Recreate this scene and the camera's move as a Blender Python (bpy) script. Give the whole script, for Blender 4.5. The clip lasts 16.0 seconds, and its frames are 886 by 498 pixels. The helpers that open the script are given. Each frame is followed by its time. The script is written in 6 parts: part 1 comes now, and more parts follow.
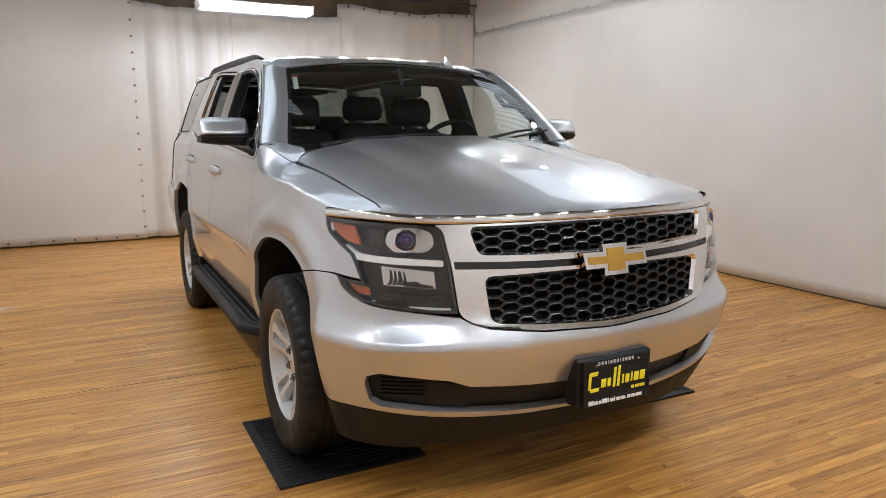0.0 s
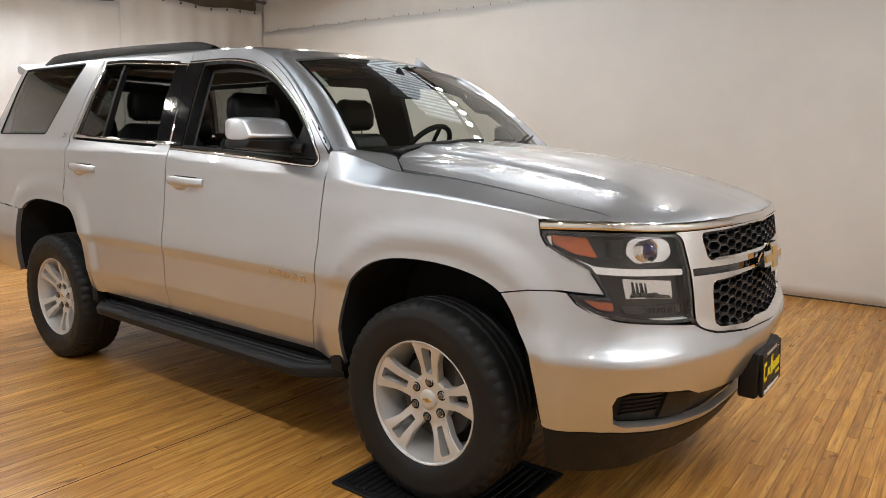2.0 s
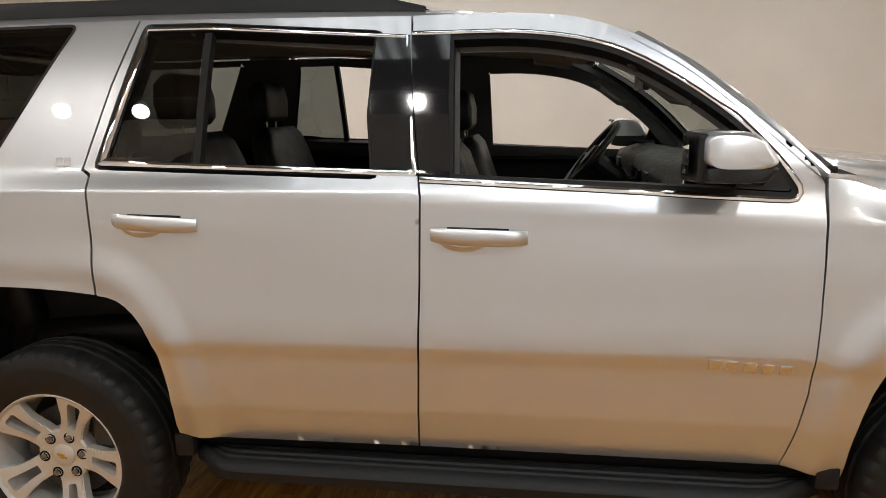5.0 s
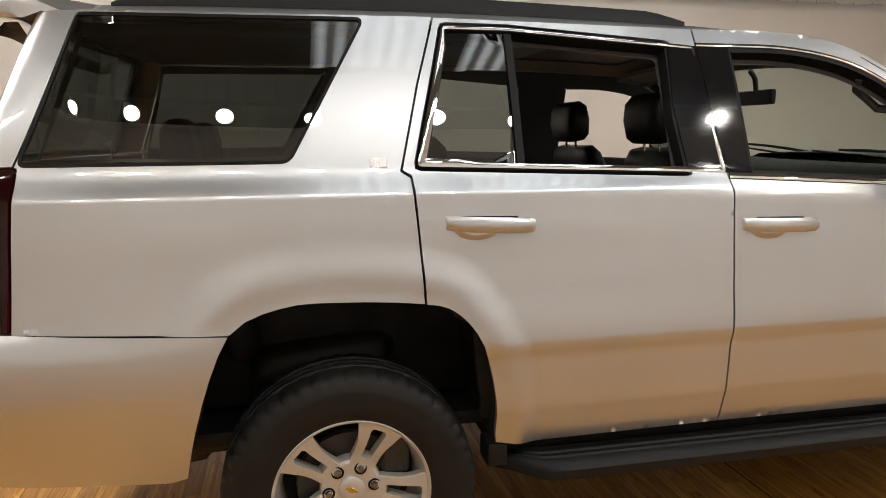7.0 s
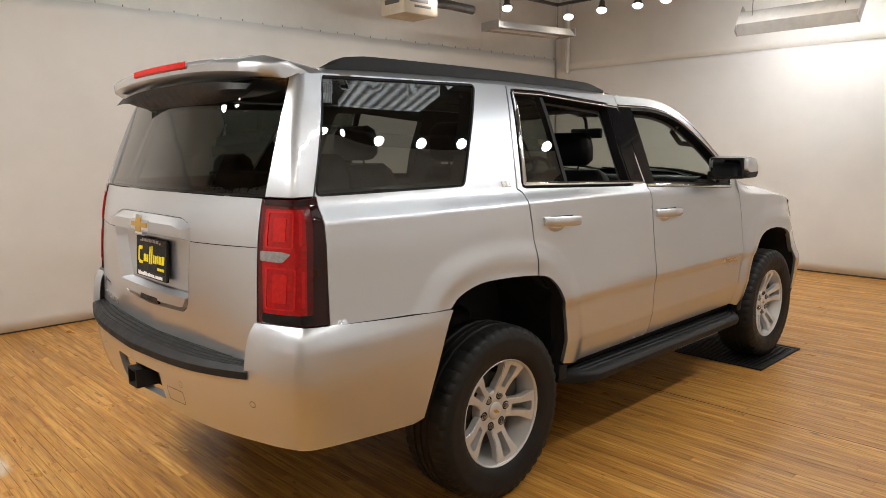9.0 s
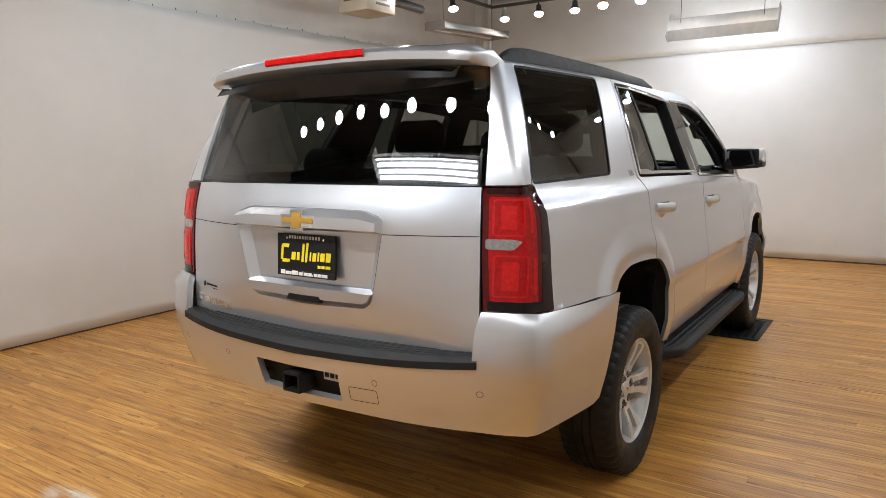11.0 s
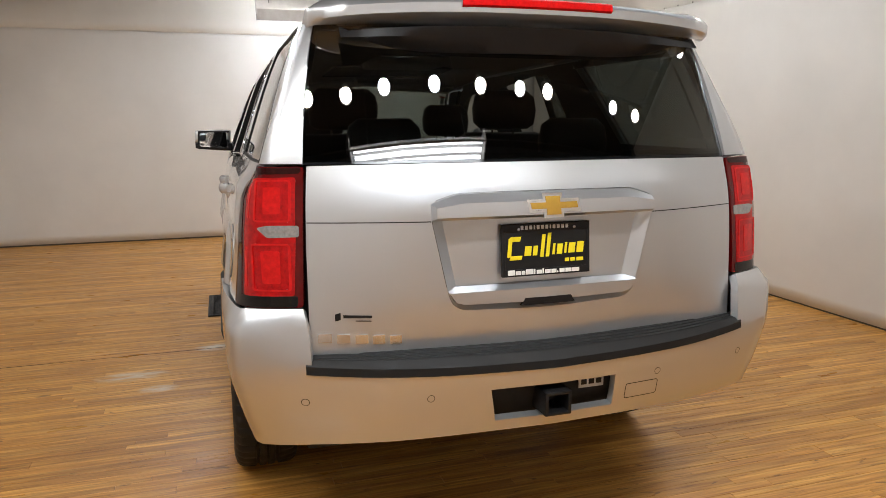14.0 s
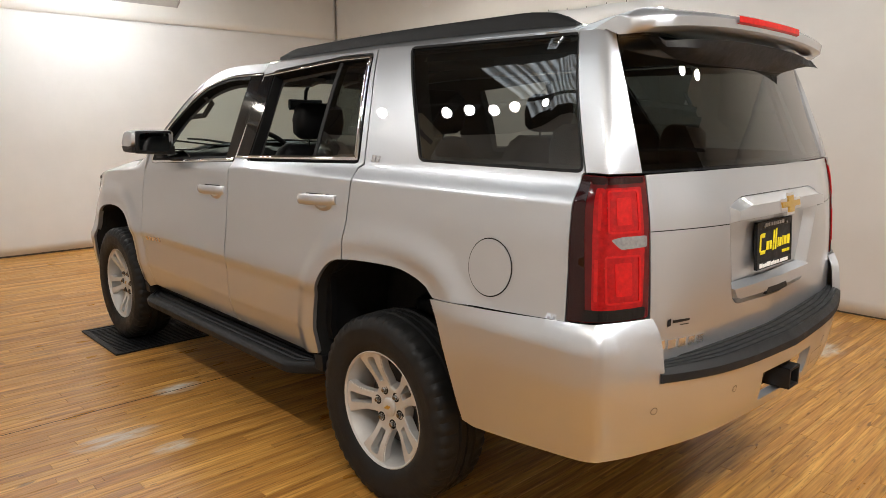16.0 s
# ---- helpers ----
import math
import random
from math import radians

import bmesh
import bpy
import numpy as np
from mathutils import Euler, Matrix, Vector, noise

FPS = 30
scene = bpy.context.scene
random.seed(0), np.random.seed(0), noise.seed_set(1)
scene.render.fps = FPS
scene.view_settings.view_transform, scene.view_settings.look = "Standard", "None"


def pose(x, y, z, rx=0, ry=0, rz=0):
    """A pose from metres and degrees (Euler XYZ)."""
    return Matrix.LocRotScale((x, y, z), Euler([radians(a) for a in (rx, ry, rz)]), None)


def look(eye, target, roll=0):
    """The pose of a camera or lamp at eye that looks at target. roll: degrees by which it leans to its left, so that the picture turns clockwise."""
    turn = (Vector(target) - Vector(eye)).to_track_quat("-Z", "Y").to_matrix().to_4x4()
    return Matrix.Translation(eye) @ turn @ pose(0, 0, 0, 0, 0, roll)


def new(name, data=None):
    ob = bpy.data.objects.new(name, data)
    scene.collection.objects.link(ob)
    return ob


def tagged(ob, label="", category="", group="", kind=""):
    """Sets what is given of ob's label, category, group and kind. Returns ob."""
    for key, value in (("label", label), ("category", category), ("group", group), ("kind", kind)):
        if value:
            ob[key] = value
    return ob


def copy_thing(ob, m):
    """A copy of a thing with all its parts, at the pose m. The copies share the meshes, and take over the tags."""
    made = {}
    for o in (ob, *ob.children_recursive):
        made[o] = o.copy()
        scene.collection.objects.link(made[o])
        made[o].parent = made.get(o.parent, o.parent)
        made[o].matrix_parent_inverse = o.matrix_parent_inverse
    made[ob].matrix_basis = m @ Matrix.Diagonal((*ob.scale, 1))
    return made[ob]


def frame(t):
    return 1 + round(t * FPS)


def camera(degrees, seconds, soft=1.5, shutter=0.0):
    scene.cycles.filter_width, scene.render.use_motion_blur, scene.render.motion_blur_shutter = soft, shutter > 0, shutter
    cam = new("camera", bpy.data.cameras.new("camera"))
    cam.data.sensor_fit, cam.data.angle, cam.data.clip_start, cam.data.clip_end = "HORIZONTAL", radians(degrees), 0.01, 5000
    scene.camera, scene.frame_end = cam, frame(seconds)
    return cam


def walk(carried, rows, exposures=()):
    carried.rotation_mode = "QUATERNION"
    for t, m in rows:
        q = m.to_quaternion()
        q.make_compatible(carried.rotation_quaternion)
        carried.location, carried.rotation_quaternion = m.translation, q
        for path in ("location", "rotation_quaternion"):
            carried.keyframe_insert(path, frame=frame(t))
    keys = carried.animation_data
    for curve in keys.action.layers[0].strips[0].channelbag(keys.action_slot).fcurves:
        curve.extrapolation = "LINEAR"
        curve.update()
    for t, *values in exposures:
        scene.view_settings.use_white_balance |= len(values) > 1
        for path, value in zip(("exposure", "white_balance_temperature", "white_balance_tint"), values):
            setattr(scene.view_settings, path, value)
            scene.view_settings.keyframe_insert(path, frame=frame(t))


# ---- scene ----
cam = camera(64.7, 16.0, soft=0.6)
PATH = [
    (0, (4.436, -1.718, 1.39), (2.685, -0.814, 1.051), -0.1),
    (0.5, (4.205, -2.107, 1.401), (2.555, -1.027, 1.071), 0.2),
    (1, (3.976, -2.447, 1.387), (2.444, -1.202, 1.071), 0.6),
    (1.5, (3.521, -2.746, 1.43), (2.167, -1.315, 1.084), 0.1),
    (2, (3.073, -2.985, 1.379), (1.892, -1.403, 1.059), 0.5),
    (2.5, (2.595, -3.05, 1.367), (1.612, -1.338, 1.048), 0.4),
    (3, (2.089, -3.048, 1.382), (1.307, -1.238, 1.047), 0.1),
    (3.5, (1.607, -2.969, 1.466), (1.007, -1.106, 1.052), -0.8),
    (4, (1.121, -2.971, 1.486), (0.652, -1.068, 1.087), -0.4),
    (4.5, (0.644, -3.002, 1.505), (0.305, -1.069, 1.122), -0.7),
    (5, (0.146, -2.993, 1.514), (-0.113, -1.049, 1.121), -0.8),
    (5.2, (-0.028, -3.022, 1.485), (-0.278, -1.074, 1.106), -0.9),
    (7.3, (-1.966, -2.979, 1.442), (-1.345, -1.103, 1.133), -0.4),
    (7.5, (-2.205, -2.958, 1.437), (-1.456, -1.126, 1.144), -0.6),
    (8, (-2.71, -3.018, 1.518), (-1.726, -1.304, 1.211), -0.6),
    (8.5, (-3.18, -3.067, 1.528), (-1.994, -1.483, 1.237), -0.8),
    (9, (-3.709, -2.954, 1.536), (-2.338, -1.527, 1.243), -0.6),
    (9.5, (-4.106, -2.843, 1.532), (-2.639, -1.515, 1.24), -0.8),
    (9.7, (-4.23, -2.811, 1.532), (-2.741, -1.508, 1.242), -0.9),
    (11.8, (-4.676, -1.197, 1.476), (-2.85, -0.445, 1.161), -0.9),
    (12, (-4.711, -1.0, 1.469), (-2.839, -0.376, 1.148), -0.8),
    (12.5, (-4.73, -0.536, 1.453), (-2.787, -0.173, 1.15), -0.6),
    (13, (-4.733, -0.021, 1.467), (-2.76, 0.036, 1.141), -0.7),
    (13.5, (-4.662, 0.484, 1.466), (-2.712, 0.196, 1.126), -0.4),
    (14, (-4.631, 1.001, 1.484), (-2.753, 0.411, 1.131), -0.3),
    (14.5, (-4.528, 1.463, 1.501), (-2.755, 0.612, 1.14), -0.2),
    (15, (-4.334, 1.955, 1.532), (-2.702, 0.859, 1.164), 0.1),
    (15.5, (-4.038, 2.378, 1.517), (-2.534, 1.111, 1.151), 0.1),
    (16, (-3.584, 2.654, 1.522), (-2.158, 1.3, 1.156), 0.3),
]
walk(cam, [(t, look(eye, target, roll)) for t, eye, target, roll in PATH], [(0, .16, 5820, 10), (1, .14, 5820, 10), (2, .12, 6200, 10), (3, .1, 6250, 10), (4, .1, 6380, 10), (7.5, .07, 6720, 10), (9, -.04, 6520, 10), (12, -.02, 5920, 10), (13, .0, 6060, 10), (14.5, -.06, 6350, 10), (15.5, -.04, 6380, 10), (16, .07, 6400, 10)])

# ---- world and exposure ----
world = bpy.data.worlds.new("world")
scene.world = world
world.use_nodes = True
world.node_tree.nodes["Background"].inputs[0].default_value = (1, .95, .88, 1)
world.node_tree.nodes["Background"].inputs[1].default_value = 0.0
scene.view_settings.exposure = 0.0

# ---- materials ----
def nodes_of(name):
    m = bpy.data.materials.new(name)
    m.use_nodes = True
    t = m.node_tree
    return m, t, t.nodes["Principled BSDF"]


def put(t, kind, **values):
    n = t.nodes.new(kind)
    for k, v in values.items():
        if k in n.inputs:
            n.inputs[k].default_value = v
    return n


def mat(name, col, rough=0.5, metal=0.0, coat=0.0, vary=0.0, scale=8.0, bump=0.0, bump_scale=60.0, **more):
    """A surface with mottled colour and roughness and fine relief, in metres of the object."""
    m, t, b = nodes_of(name)
    b.inputs["Base Color"].default_value = (*col, 1)
    b.inputs["Roughness"].default_value = rough
    b.inputs["Metallic"].default_value = metal
    b.inputs["Coat Weight"].default_value = coat
    b.inputs["Coat Roughness"].default_value = 0.03
    for k, v in more.items():
        b.inputs[k.replace("_", " ")].default_value = v
    if vary or bump:
        co = t.nodes.new("ShaderNodeTexCoord")
        if vary:
            n = put(t, "ShaderNodeTexNoise", Scale=scale, Detail=5.0, Roughness=0.65)
            t.links.new(co.outputs["Object"], n.inputs["Vector"])
            r = t.nodes.new("ShaderNodeMapRange")
            r.inputs[1].default_value, r.inputs[2].default_value, r.inputs[3].default_value, r.inputs[4].default_value = .3, .7, 1 - vary, 1 + vary
            t.links.new(n.outputs["Fac"], r.inputs[0])
            mix = t.nodes.new("ShaderNodeVectorMath")
            mix.operation = "SCALE"
            mix.inputs[0].default_value = col
            t.links.new(r.outputs[0], mix.inputs["Scale"])
            t.links.new(mix.outputs[0], b.inputs["Base Color"])
            r2 = t.nodes.new("ShaderNodeMapRange")
            r2.inputs[1].default_value, r2.inputs[2].default_value, r2.inputs[3].default_value, r2.inputs[4].default_value = .3, .7, rough * (1 - vary * .8), min(1, rough * (1 + vary * .8))
            t.links.new(n.outputs["Fac"], r2.inputs[0])
            t.links.new(r2.outputs[0], b.inputs["Roughness"])
        if bump:
            n = put(t, "ShaderNodeTexNoise", Scale=bump_scale, Detail=4.0, Roughness=0.6)
            t.links.new(co.outputs["Object"], n.inputs["Vector"])
            p = put(t, "ShaderNodeBump", Strength=min(1.0, bump), Distance=0.002)
            t.links.new(n.outputs["Fac"], p.inputs["Height"])
            t.links.new(p.outputs[0], b.inputs["Normal"])
    return m


def glass(name, tint, through_share, rough=0.0, mirror=.08):
    """Thin sheet glass: mirrors by Fresnel, and lets the tinted share of the rest straight through."""
    m = bpy.data.materials.new(name)
    m.use_nodes = True
    t = m.node_tree
    t.nodes.clear()
    out, mix, edge = t.nodes.new("ShaderNodeOutputMaterial"), t.nodes.new("ShaderNodeMixShader"), t.nodes.new("ShaderNodeLayerWeight")
    fres = t.nodes.new("ShaderNodeMath")
    fres.operation = "POWER"
    fres.inputs[1].default_value = 4.5
    t.links.new(edge.outputs["Facing"], fres.inputs[0])
    clear, gloss = t.nodes.new("ShaderNodeBsdfTransparent"), t.nodes.new("ShaderNodeBsdfGlossy")
    clear.inputs["Color"].default_value = (*[c * through_share for c in tint], 1)
    gloss.inputs["Roughness"].default_value = rough
    gloss.inputs["Color"].default_value = (1, 1, 1, 1)
    boost = t.nodes.new("ShaderNodeMath")
    boost.operation = "MULTIPLY_ADD"
    boost.use_clamp = True
    boost.inputs[1].default_value, boost.inputs[2].default_value = .92, mirror
    t.links.new(fres.outputs[0], boost.inputs[0])
    t.links.new(boost.outputs[0], mix.inputs[0])
    t.links.new(clear.outputs[0], mix.inputs[1])
    t.links.new(gloss.outputs[0], mix.inputs[2])
    t.links.new(mix.outputs[0], out.inputs[0])
    return m


def glow(name, col, strength):
    m, t, b = nodes_of(name)
    b.inputs["Base Color"].default_value = (.8, .8, .8, 1)
    b.inputs["Emission Color"].default_value = (*col, 1)
    b.inputs["Emission Strength"].default_value = strength
    return m


def metallic_paint():
    m, t, b = nodes_of("silver_paint")
    co = t.nodes.new("ShaderNodeTexCoord")
    flake = put(t, "ShaderNodeTexNoise", Scale=900.0, Detail=2.0)
    dust = put(t, "ShaderNodeTexNoise", Scale=5.0, Detail=6.0, Roughness=.7)
    for n in (flake, dust):
        t.links.new(co.outputs["Object"], n.inputs["Vector"])
    ramp = t.nodes.new("ShaderNodeMapRange")
    ramp.inputs[1].default_value, ramp.inputs[2].default_value, ramp.inputs[3].default_value, ramp.inputs[4].default_value = .3, .7, .32, .38
    t.links.new(dust.outputs["Fac"], ramp.inputs[0])
    t.links.new(ramp.outputs[0], b.inputs["Roughness"])
    p = put(t, "ShaderNodeBump", Strength=.02, Distance=.0006)
    t.links.new(flake.outputs["Fac"], p.inputs["Height"])
    t.links.new(p.outputs[0], b.inputs["Normal"])
    b.inputs["Base Color"].default_value = (.61, .635, .67, 1)
    b.inputs["Metallic"].default_value = .82
    b.inputs["Coat Weight"].default_value = 1
    b.inputs["Coat Roughness"].default_value = .02
    b.inputs["Coat IOR"].default_value = 1.8
    return m


PAINT = metallic_paint()
CHROME = mat("chrome", (.90, .90, .91), .045, 1)
SATIN = mat("satin_trim", (.45, .45, .45), .25, 1)
BLACK = mat("black_plastic", (.008, .008, .009), .5, Specular_IOR_Level=.32, vary=.25, scale=30, bump=.25, bump_scale=400)
GREYBLACK = mat("grey_black_plastic", (.010, .0105, .0115), .55, Specular_IOR_Level=.30, vary=.2, scale=20, bump=.3, bump_scale=350)
PIANO = mat("gloss_black", (.008, .0085, .010), .06, coat=.35)
RUBBER = mat("tyre_rubber", (.013, .013, .013), .55, Specular_IOR_Level=.3, vary=.35, scale=14, bump=.4, bump_scale=220)
ALLOY = mat("painted_alloy", (.68, .68, .67), .36, .45, coat=.3, vary=.04, scale=25)
IRON = mat("cast_iron", (.07, .066, .062), .55, .5, vary=.3, scale=30)
# near black for hidden parts, joints and the shade inside openings
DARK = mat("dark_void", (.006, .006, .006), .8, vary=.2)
LEATHER = mat("black_leather", (.008, .008, .009), .48, Specular_IOR_Level=.35, vary=.25, scale=12, bump=.4, bump_scale=260)
TRIMGREY = mat("grey_trim", (.07, .068, .066), .6, vary=.1, bump=.2, bump_scale=300)
LINER = mat("headliner", (.30, .285, .26), .9, vary=.06, bump=.4, bump_scale=500)
WINDSCREEN = glass("windscreen_glass", (.90, 1, .93), .66, mirror=.06)
TINTED = glass("privacy_glass", (.86, .95, .90), .24, mirror=.11)
LENS = glass("clear_lens", (1, 1, 1), .96, mirror=.05)
REDLENS = mat("red_lens", (.085, .0012, .002), .08, bump=.12, bump_scale=140, Specular_IOR_Level=.45, vary=.2, scale=25)
REDGLOW = mat("bright_red_lens", (.52, .006, .006), .12, bump=.12, bump_scale=140, Specular_IOR_Level=.4, vary=.2, scale=60)
SMOKERED = mat("smoked_red_lens", (.020, .003, .003), .06, Specular_IOR_Level=.4)
AMBER = mat("amber_lens", (.40, .085, .012), .12, coat=1, vary=.2, scale=80)
CLEARPLASTIC = mat("clear_plastic", (.34, .33, .33), .14, .5, coat=.5, vary=.25, scale=90)
GOLD = mat("gold_emblem", (.62, .38, .06), .28, .6, coat=.6, bump=.4, bump_scale=500)
YELLOW = mat("yellow_print", (.85, .70, .01), .5)
WHITE = mat("white_print", (.82, .82, .8), .5)
GREYPRINT = mat("grey_print", (.5, .5, .5), .5)
SEAL = mat("window_rubber", (.007, .007, .0075), .6, vary=.2, scale=40, Specular_IOR_Level=.25)
GUIDE = mat("light_guide", (.88, .88, .88), .30, .25, coat=.6, vary=.1, scale=60)
REFLECT = mat("lamp_reflector", (.84, .84, .85), .24, .85, vary=.06, scale=90)
PROJECTOR = mat("projector_glass", (.035, .028, .075), .04, coat=1)
BADGE = mat("badge_metal", (.72, .72, .73), .22, .9)
SMOKE = mat("smoked_lens", (.006, .005, .005), .1, Specular_IOR_Level=.35)
REDMID = mat("mid_red_lens", (.36, .003, .004), .12, vary=.3, scale=70, bump=.12, bump_scale=140, Specular_IOR_Level=.4)
LAMPGREY = mat("lamp_housing", (.013, .013, .014), .3, vary=.15, scale=40)
MESH = mat("satin_black_mesh", (.014, .014, .0145), .34, vary=.2, scale=60)
NUT = mat("dark_chrome_nut", (.30, .29, .28), .2, .9)
RED = mat("red_tag", (.5, .04, .03), .5)
def hermite(knots, vals, q):
    """Monotone cubic through vals (K, N) at knots (K), at q (N)."""
    k = np.asarray(knots, float)
    h = np.diff(k)[:, None]
    d = np.diff(vals, axis=0) / h
    s = np.zeros_like(vals)
    w1, w2 = 2 * h[1:] + h[:-1], h[1:] + 2 * h[:-1]
    with np.errstate(divide="ignore", invalid="ignore"):
        mid = (w1 + w2) / (w1 / d[:-1] + w2 / d[1:])
    s[1:-1] = np.where(d[:-1] * d[1:] > 0, mid, 0)
    s[0], s[-1] = d[0], d[-1]
    i = np.clip(np.searchsorted(k, q) - 1, 0, len(k) - 2)
    n = np.arange(len(q))
    t = np.clip((q - k[i]) / h[i, 0], -0.6, 1.6)
    a, b, ma, mb, hh = vals[i, n], vals[i + 1, n], s[i, n], s[i + 1, n], h[i, 0]
    out = (1 + 2 * t) * (1 - t) ** 2 * a + t * (1 - t) ** 2 * hh * ma + t * t * (3 - 2 * t) * b + t * t * (t - 1) * hh * mb
    return np.where(t < 0, a + ma * hh * t, np.where(t > 1, b + mb * hh * (t - 1), out))


SLOPES = {}


def curve(pairs, q):
    """Monotone cubic through (key, value) pairs."""
    key = tuple(pairs)
    if key not in SLOPES:
        k, v = (np.array(c, float) for c in zip(*sorted(pairs)))
        h, d = np.diff(k), np.diff(v) / np.diff(k)
        s = np.zeros(len(k))
        s[0], s[-1] = d[0], d[-1]
        for i in range(1, len(k) - 1):
            if d[i - 1] * d[i] > 0:
                w1, w2 = 2 * h[i] + h[i - 1], h[i] + 2 * h[i - 1]
                s[i] = (w1 + w2) / (w1 / d[i - 1] + w2 / d[i])
        SLOPES[key] = k, v, s, h
    k, v, s, h = SLOPES[key]
    q = np.atleast_1d(np.asarray(q, float))
    i = np.clip(np.searchsorted(k, q) - 1, 0, len(k) - 2)
    hh = h[i]
    t = np.clip((q - k[i]) / hh, -.6, 1.6)
    a, b, ma, mb = v[i], v[i + 1], s[i], s[i + 1]
    out = (1 + 2 * t) * (1 - t) ** 2 * a + t * (1 - t) ** 2 * hh * ma + t * t * (3 - 2 * t) * b + t * t * (t - 1) * hh * mb
    return np.where(t < 0, a + ma * hh * t, np.where(t > 1, b + mb * hh * (t - 1), out))


def sstep(a, b, v):
    t = np.clip((v - a) / (b - a), 0, 1)
    return t * t * (3 - 2 * t)


# half width of the body by height, at the doors
SECTION = [(.34, .89), (.42, .935), (.47, .957), (.54, .974), (.576, .9812), (.592, .9855), (.68, .9868), (.752, .9880), (.788, .9950), (.803, .9975), (.82, .9965), (.95, .978), (1.08, .962), (1.18, .948),
           (1.230, .9412), (1.240, .9368), (1.27, .922), (1.30, .908), (1.36, .886), (1.50, .843), (1.65, .795), (1.78, .742), (1.82, .722), (1.85, .69), (1.868, .65)]
SOFT = [p for p in SECTION if not 1.20 < p[0] < 1.29]
# ribs round the corners: u, rows of height, x, y
RIBS = {
    -3.38: [(.34, -2.63, 0), (.75, -2.655, 0), (.93, -2.67, 0), (1.2, -2.672, 0), (1.36, -2.625, 0), (1.6, -2.525, 0), (1.79, -2.44, 0), (1.87, -2.40, 0)],
    -2.98: [(.34, -2.61, .4), (.75, -2.635, .4), (.93, -2.65, .4), (1.2, -2.655, .4), (1.36, -2.605, .4), (1.6, -2.505, .38), (1.79, -2.42, .36), (1.87, -2.38, .36)],
    -2.62: [(.34, -2.59, .80), (.75, -2.60, .80), (.93, -2.592, .797), (1.2, -2.570, .79), (1.36, -2.535, .775), (1.6, -2.44, .74), (1.79, -2.36, .69), (1.87, -2.33, .66)],
    -2.51: [(.34, -2.51, .92), (.75, -2.525, .95), (.93, -2.520, .938), (1.2, -2.508, .920), (1.36, -2.487, .888), (1.6, -2.405, .80), (1.79, -2.325, .728), (1.87, -2.29, .69)],
}
FRONT = {
    1.92: [(.22, 1.93, .90), (.34, 1.94, .93), (.45, 1.94, .955), (.6, 1.94, .975), (.74, 1.92, .957), (.86, 1.92, .937), (1.0, 1.92, .915), (1.1, 1.92, .897), (1.2, 1.92, .87)],
    2.14: [(.22, 2.05, .83), (.34, 2.10, .865), (.45, 2.13, .89), (.6, 2.155, .905), (.68, 2.15, .895), (.74, 2.135, .872), (.86, 2.13, .855), (1.0, 2.12, .83), (1.1, 2.11, .81), (1.2, 2.09, .79)],
    2.36: [(.22, 2.16, .69), (.34, 2.215, .71), (.45, 2.255, .735), (.6, 2.29, .745), (.68, 2.28, .735), (.74, 2.255, .705), (.86, 2.25, .70), (1.0, 2.24, .685), (1.1, 2.22, .67), (1.2, 2.19, .66)],
    2.50: [(.22, 2.20, .57), (.34, 2.265, .58), (.45, 2.31, .595), (.6, 2.352, .60), (.68, 2.345, .595), (.74, 2.315, .587), (.86, 2.31, .585), (1.0, 2.295, .58), (1.1, 2.275, .575), (1.2, 2.24, .57)],
    2.75: [(.22, 2.25, .34), (.34, 2.315, .34), (.45, 2.365, .34), (.6, 2.415, .34), (.68, 2.408, .34), (.74, 2.378, .34), (.86, 2.372, .34), (1.0, 2.36, .34), (1.1, 2.34, .34), (1.2, 2.30, .34)],
    3.10: [(.22, 2.27, 0), (.34, 2.335, 0), (.45, 2.385, 0), (.6, 2.438, 0), (.68, 2.432, 0), (.74, 2.405, 0), (.86, 2.40, 0), (1.0, 2.388, 0), (1.1, 2.37, 0), (1.2, 2.33, 0)],
}
for RB_U, RB_ROWS in FRONT.items():
    at6 = [r for r in RB_ROWS if r[0] == .6][0]
    RB_ROWS.append((.648, at6[1] + .006, at6[2] + .005))
    RB_ROWS.append((.662, at6[1] + .003, at6[2] + .002))
SIDE_U = (-2.39, -2.2, -1.9, -1.47, -1.0, -.5, 0, .5, 1.0, 1.3, 1.5, 1.7)
ARCHES = {1.492: (.452, .92), -1.507: (.472, .964)}


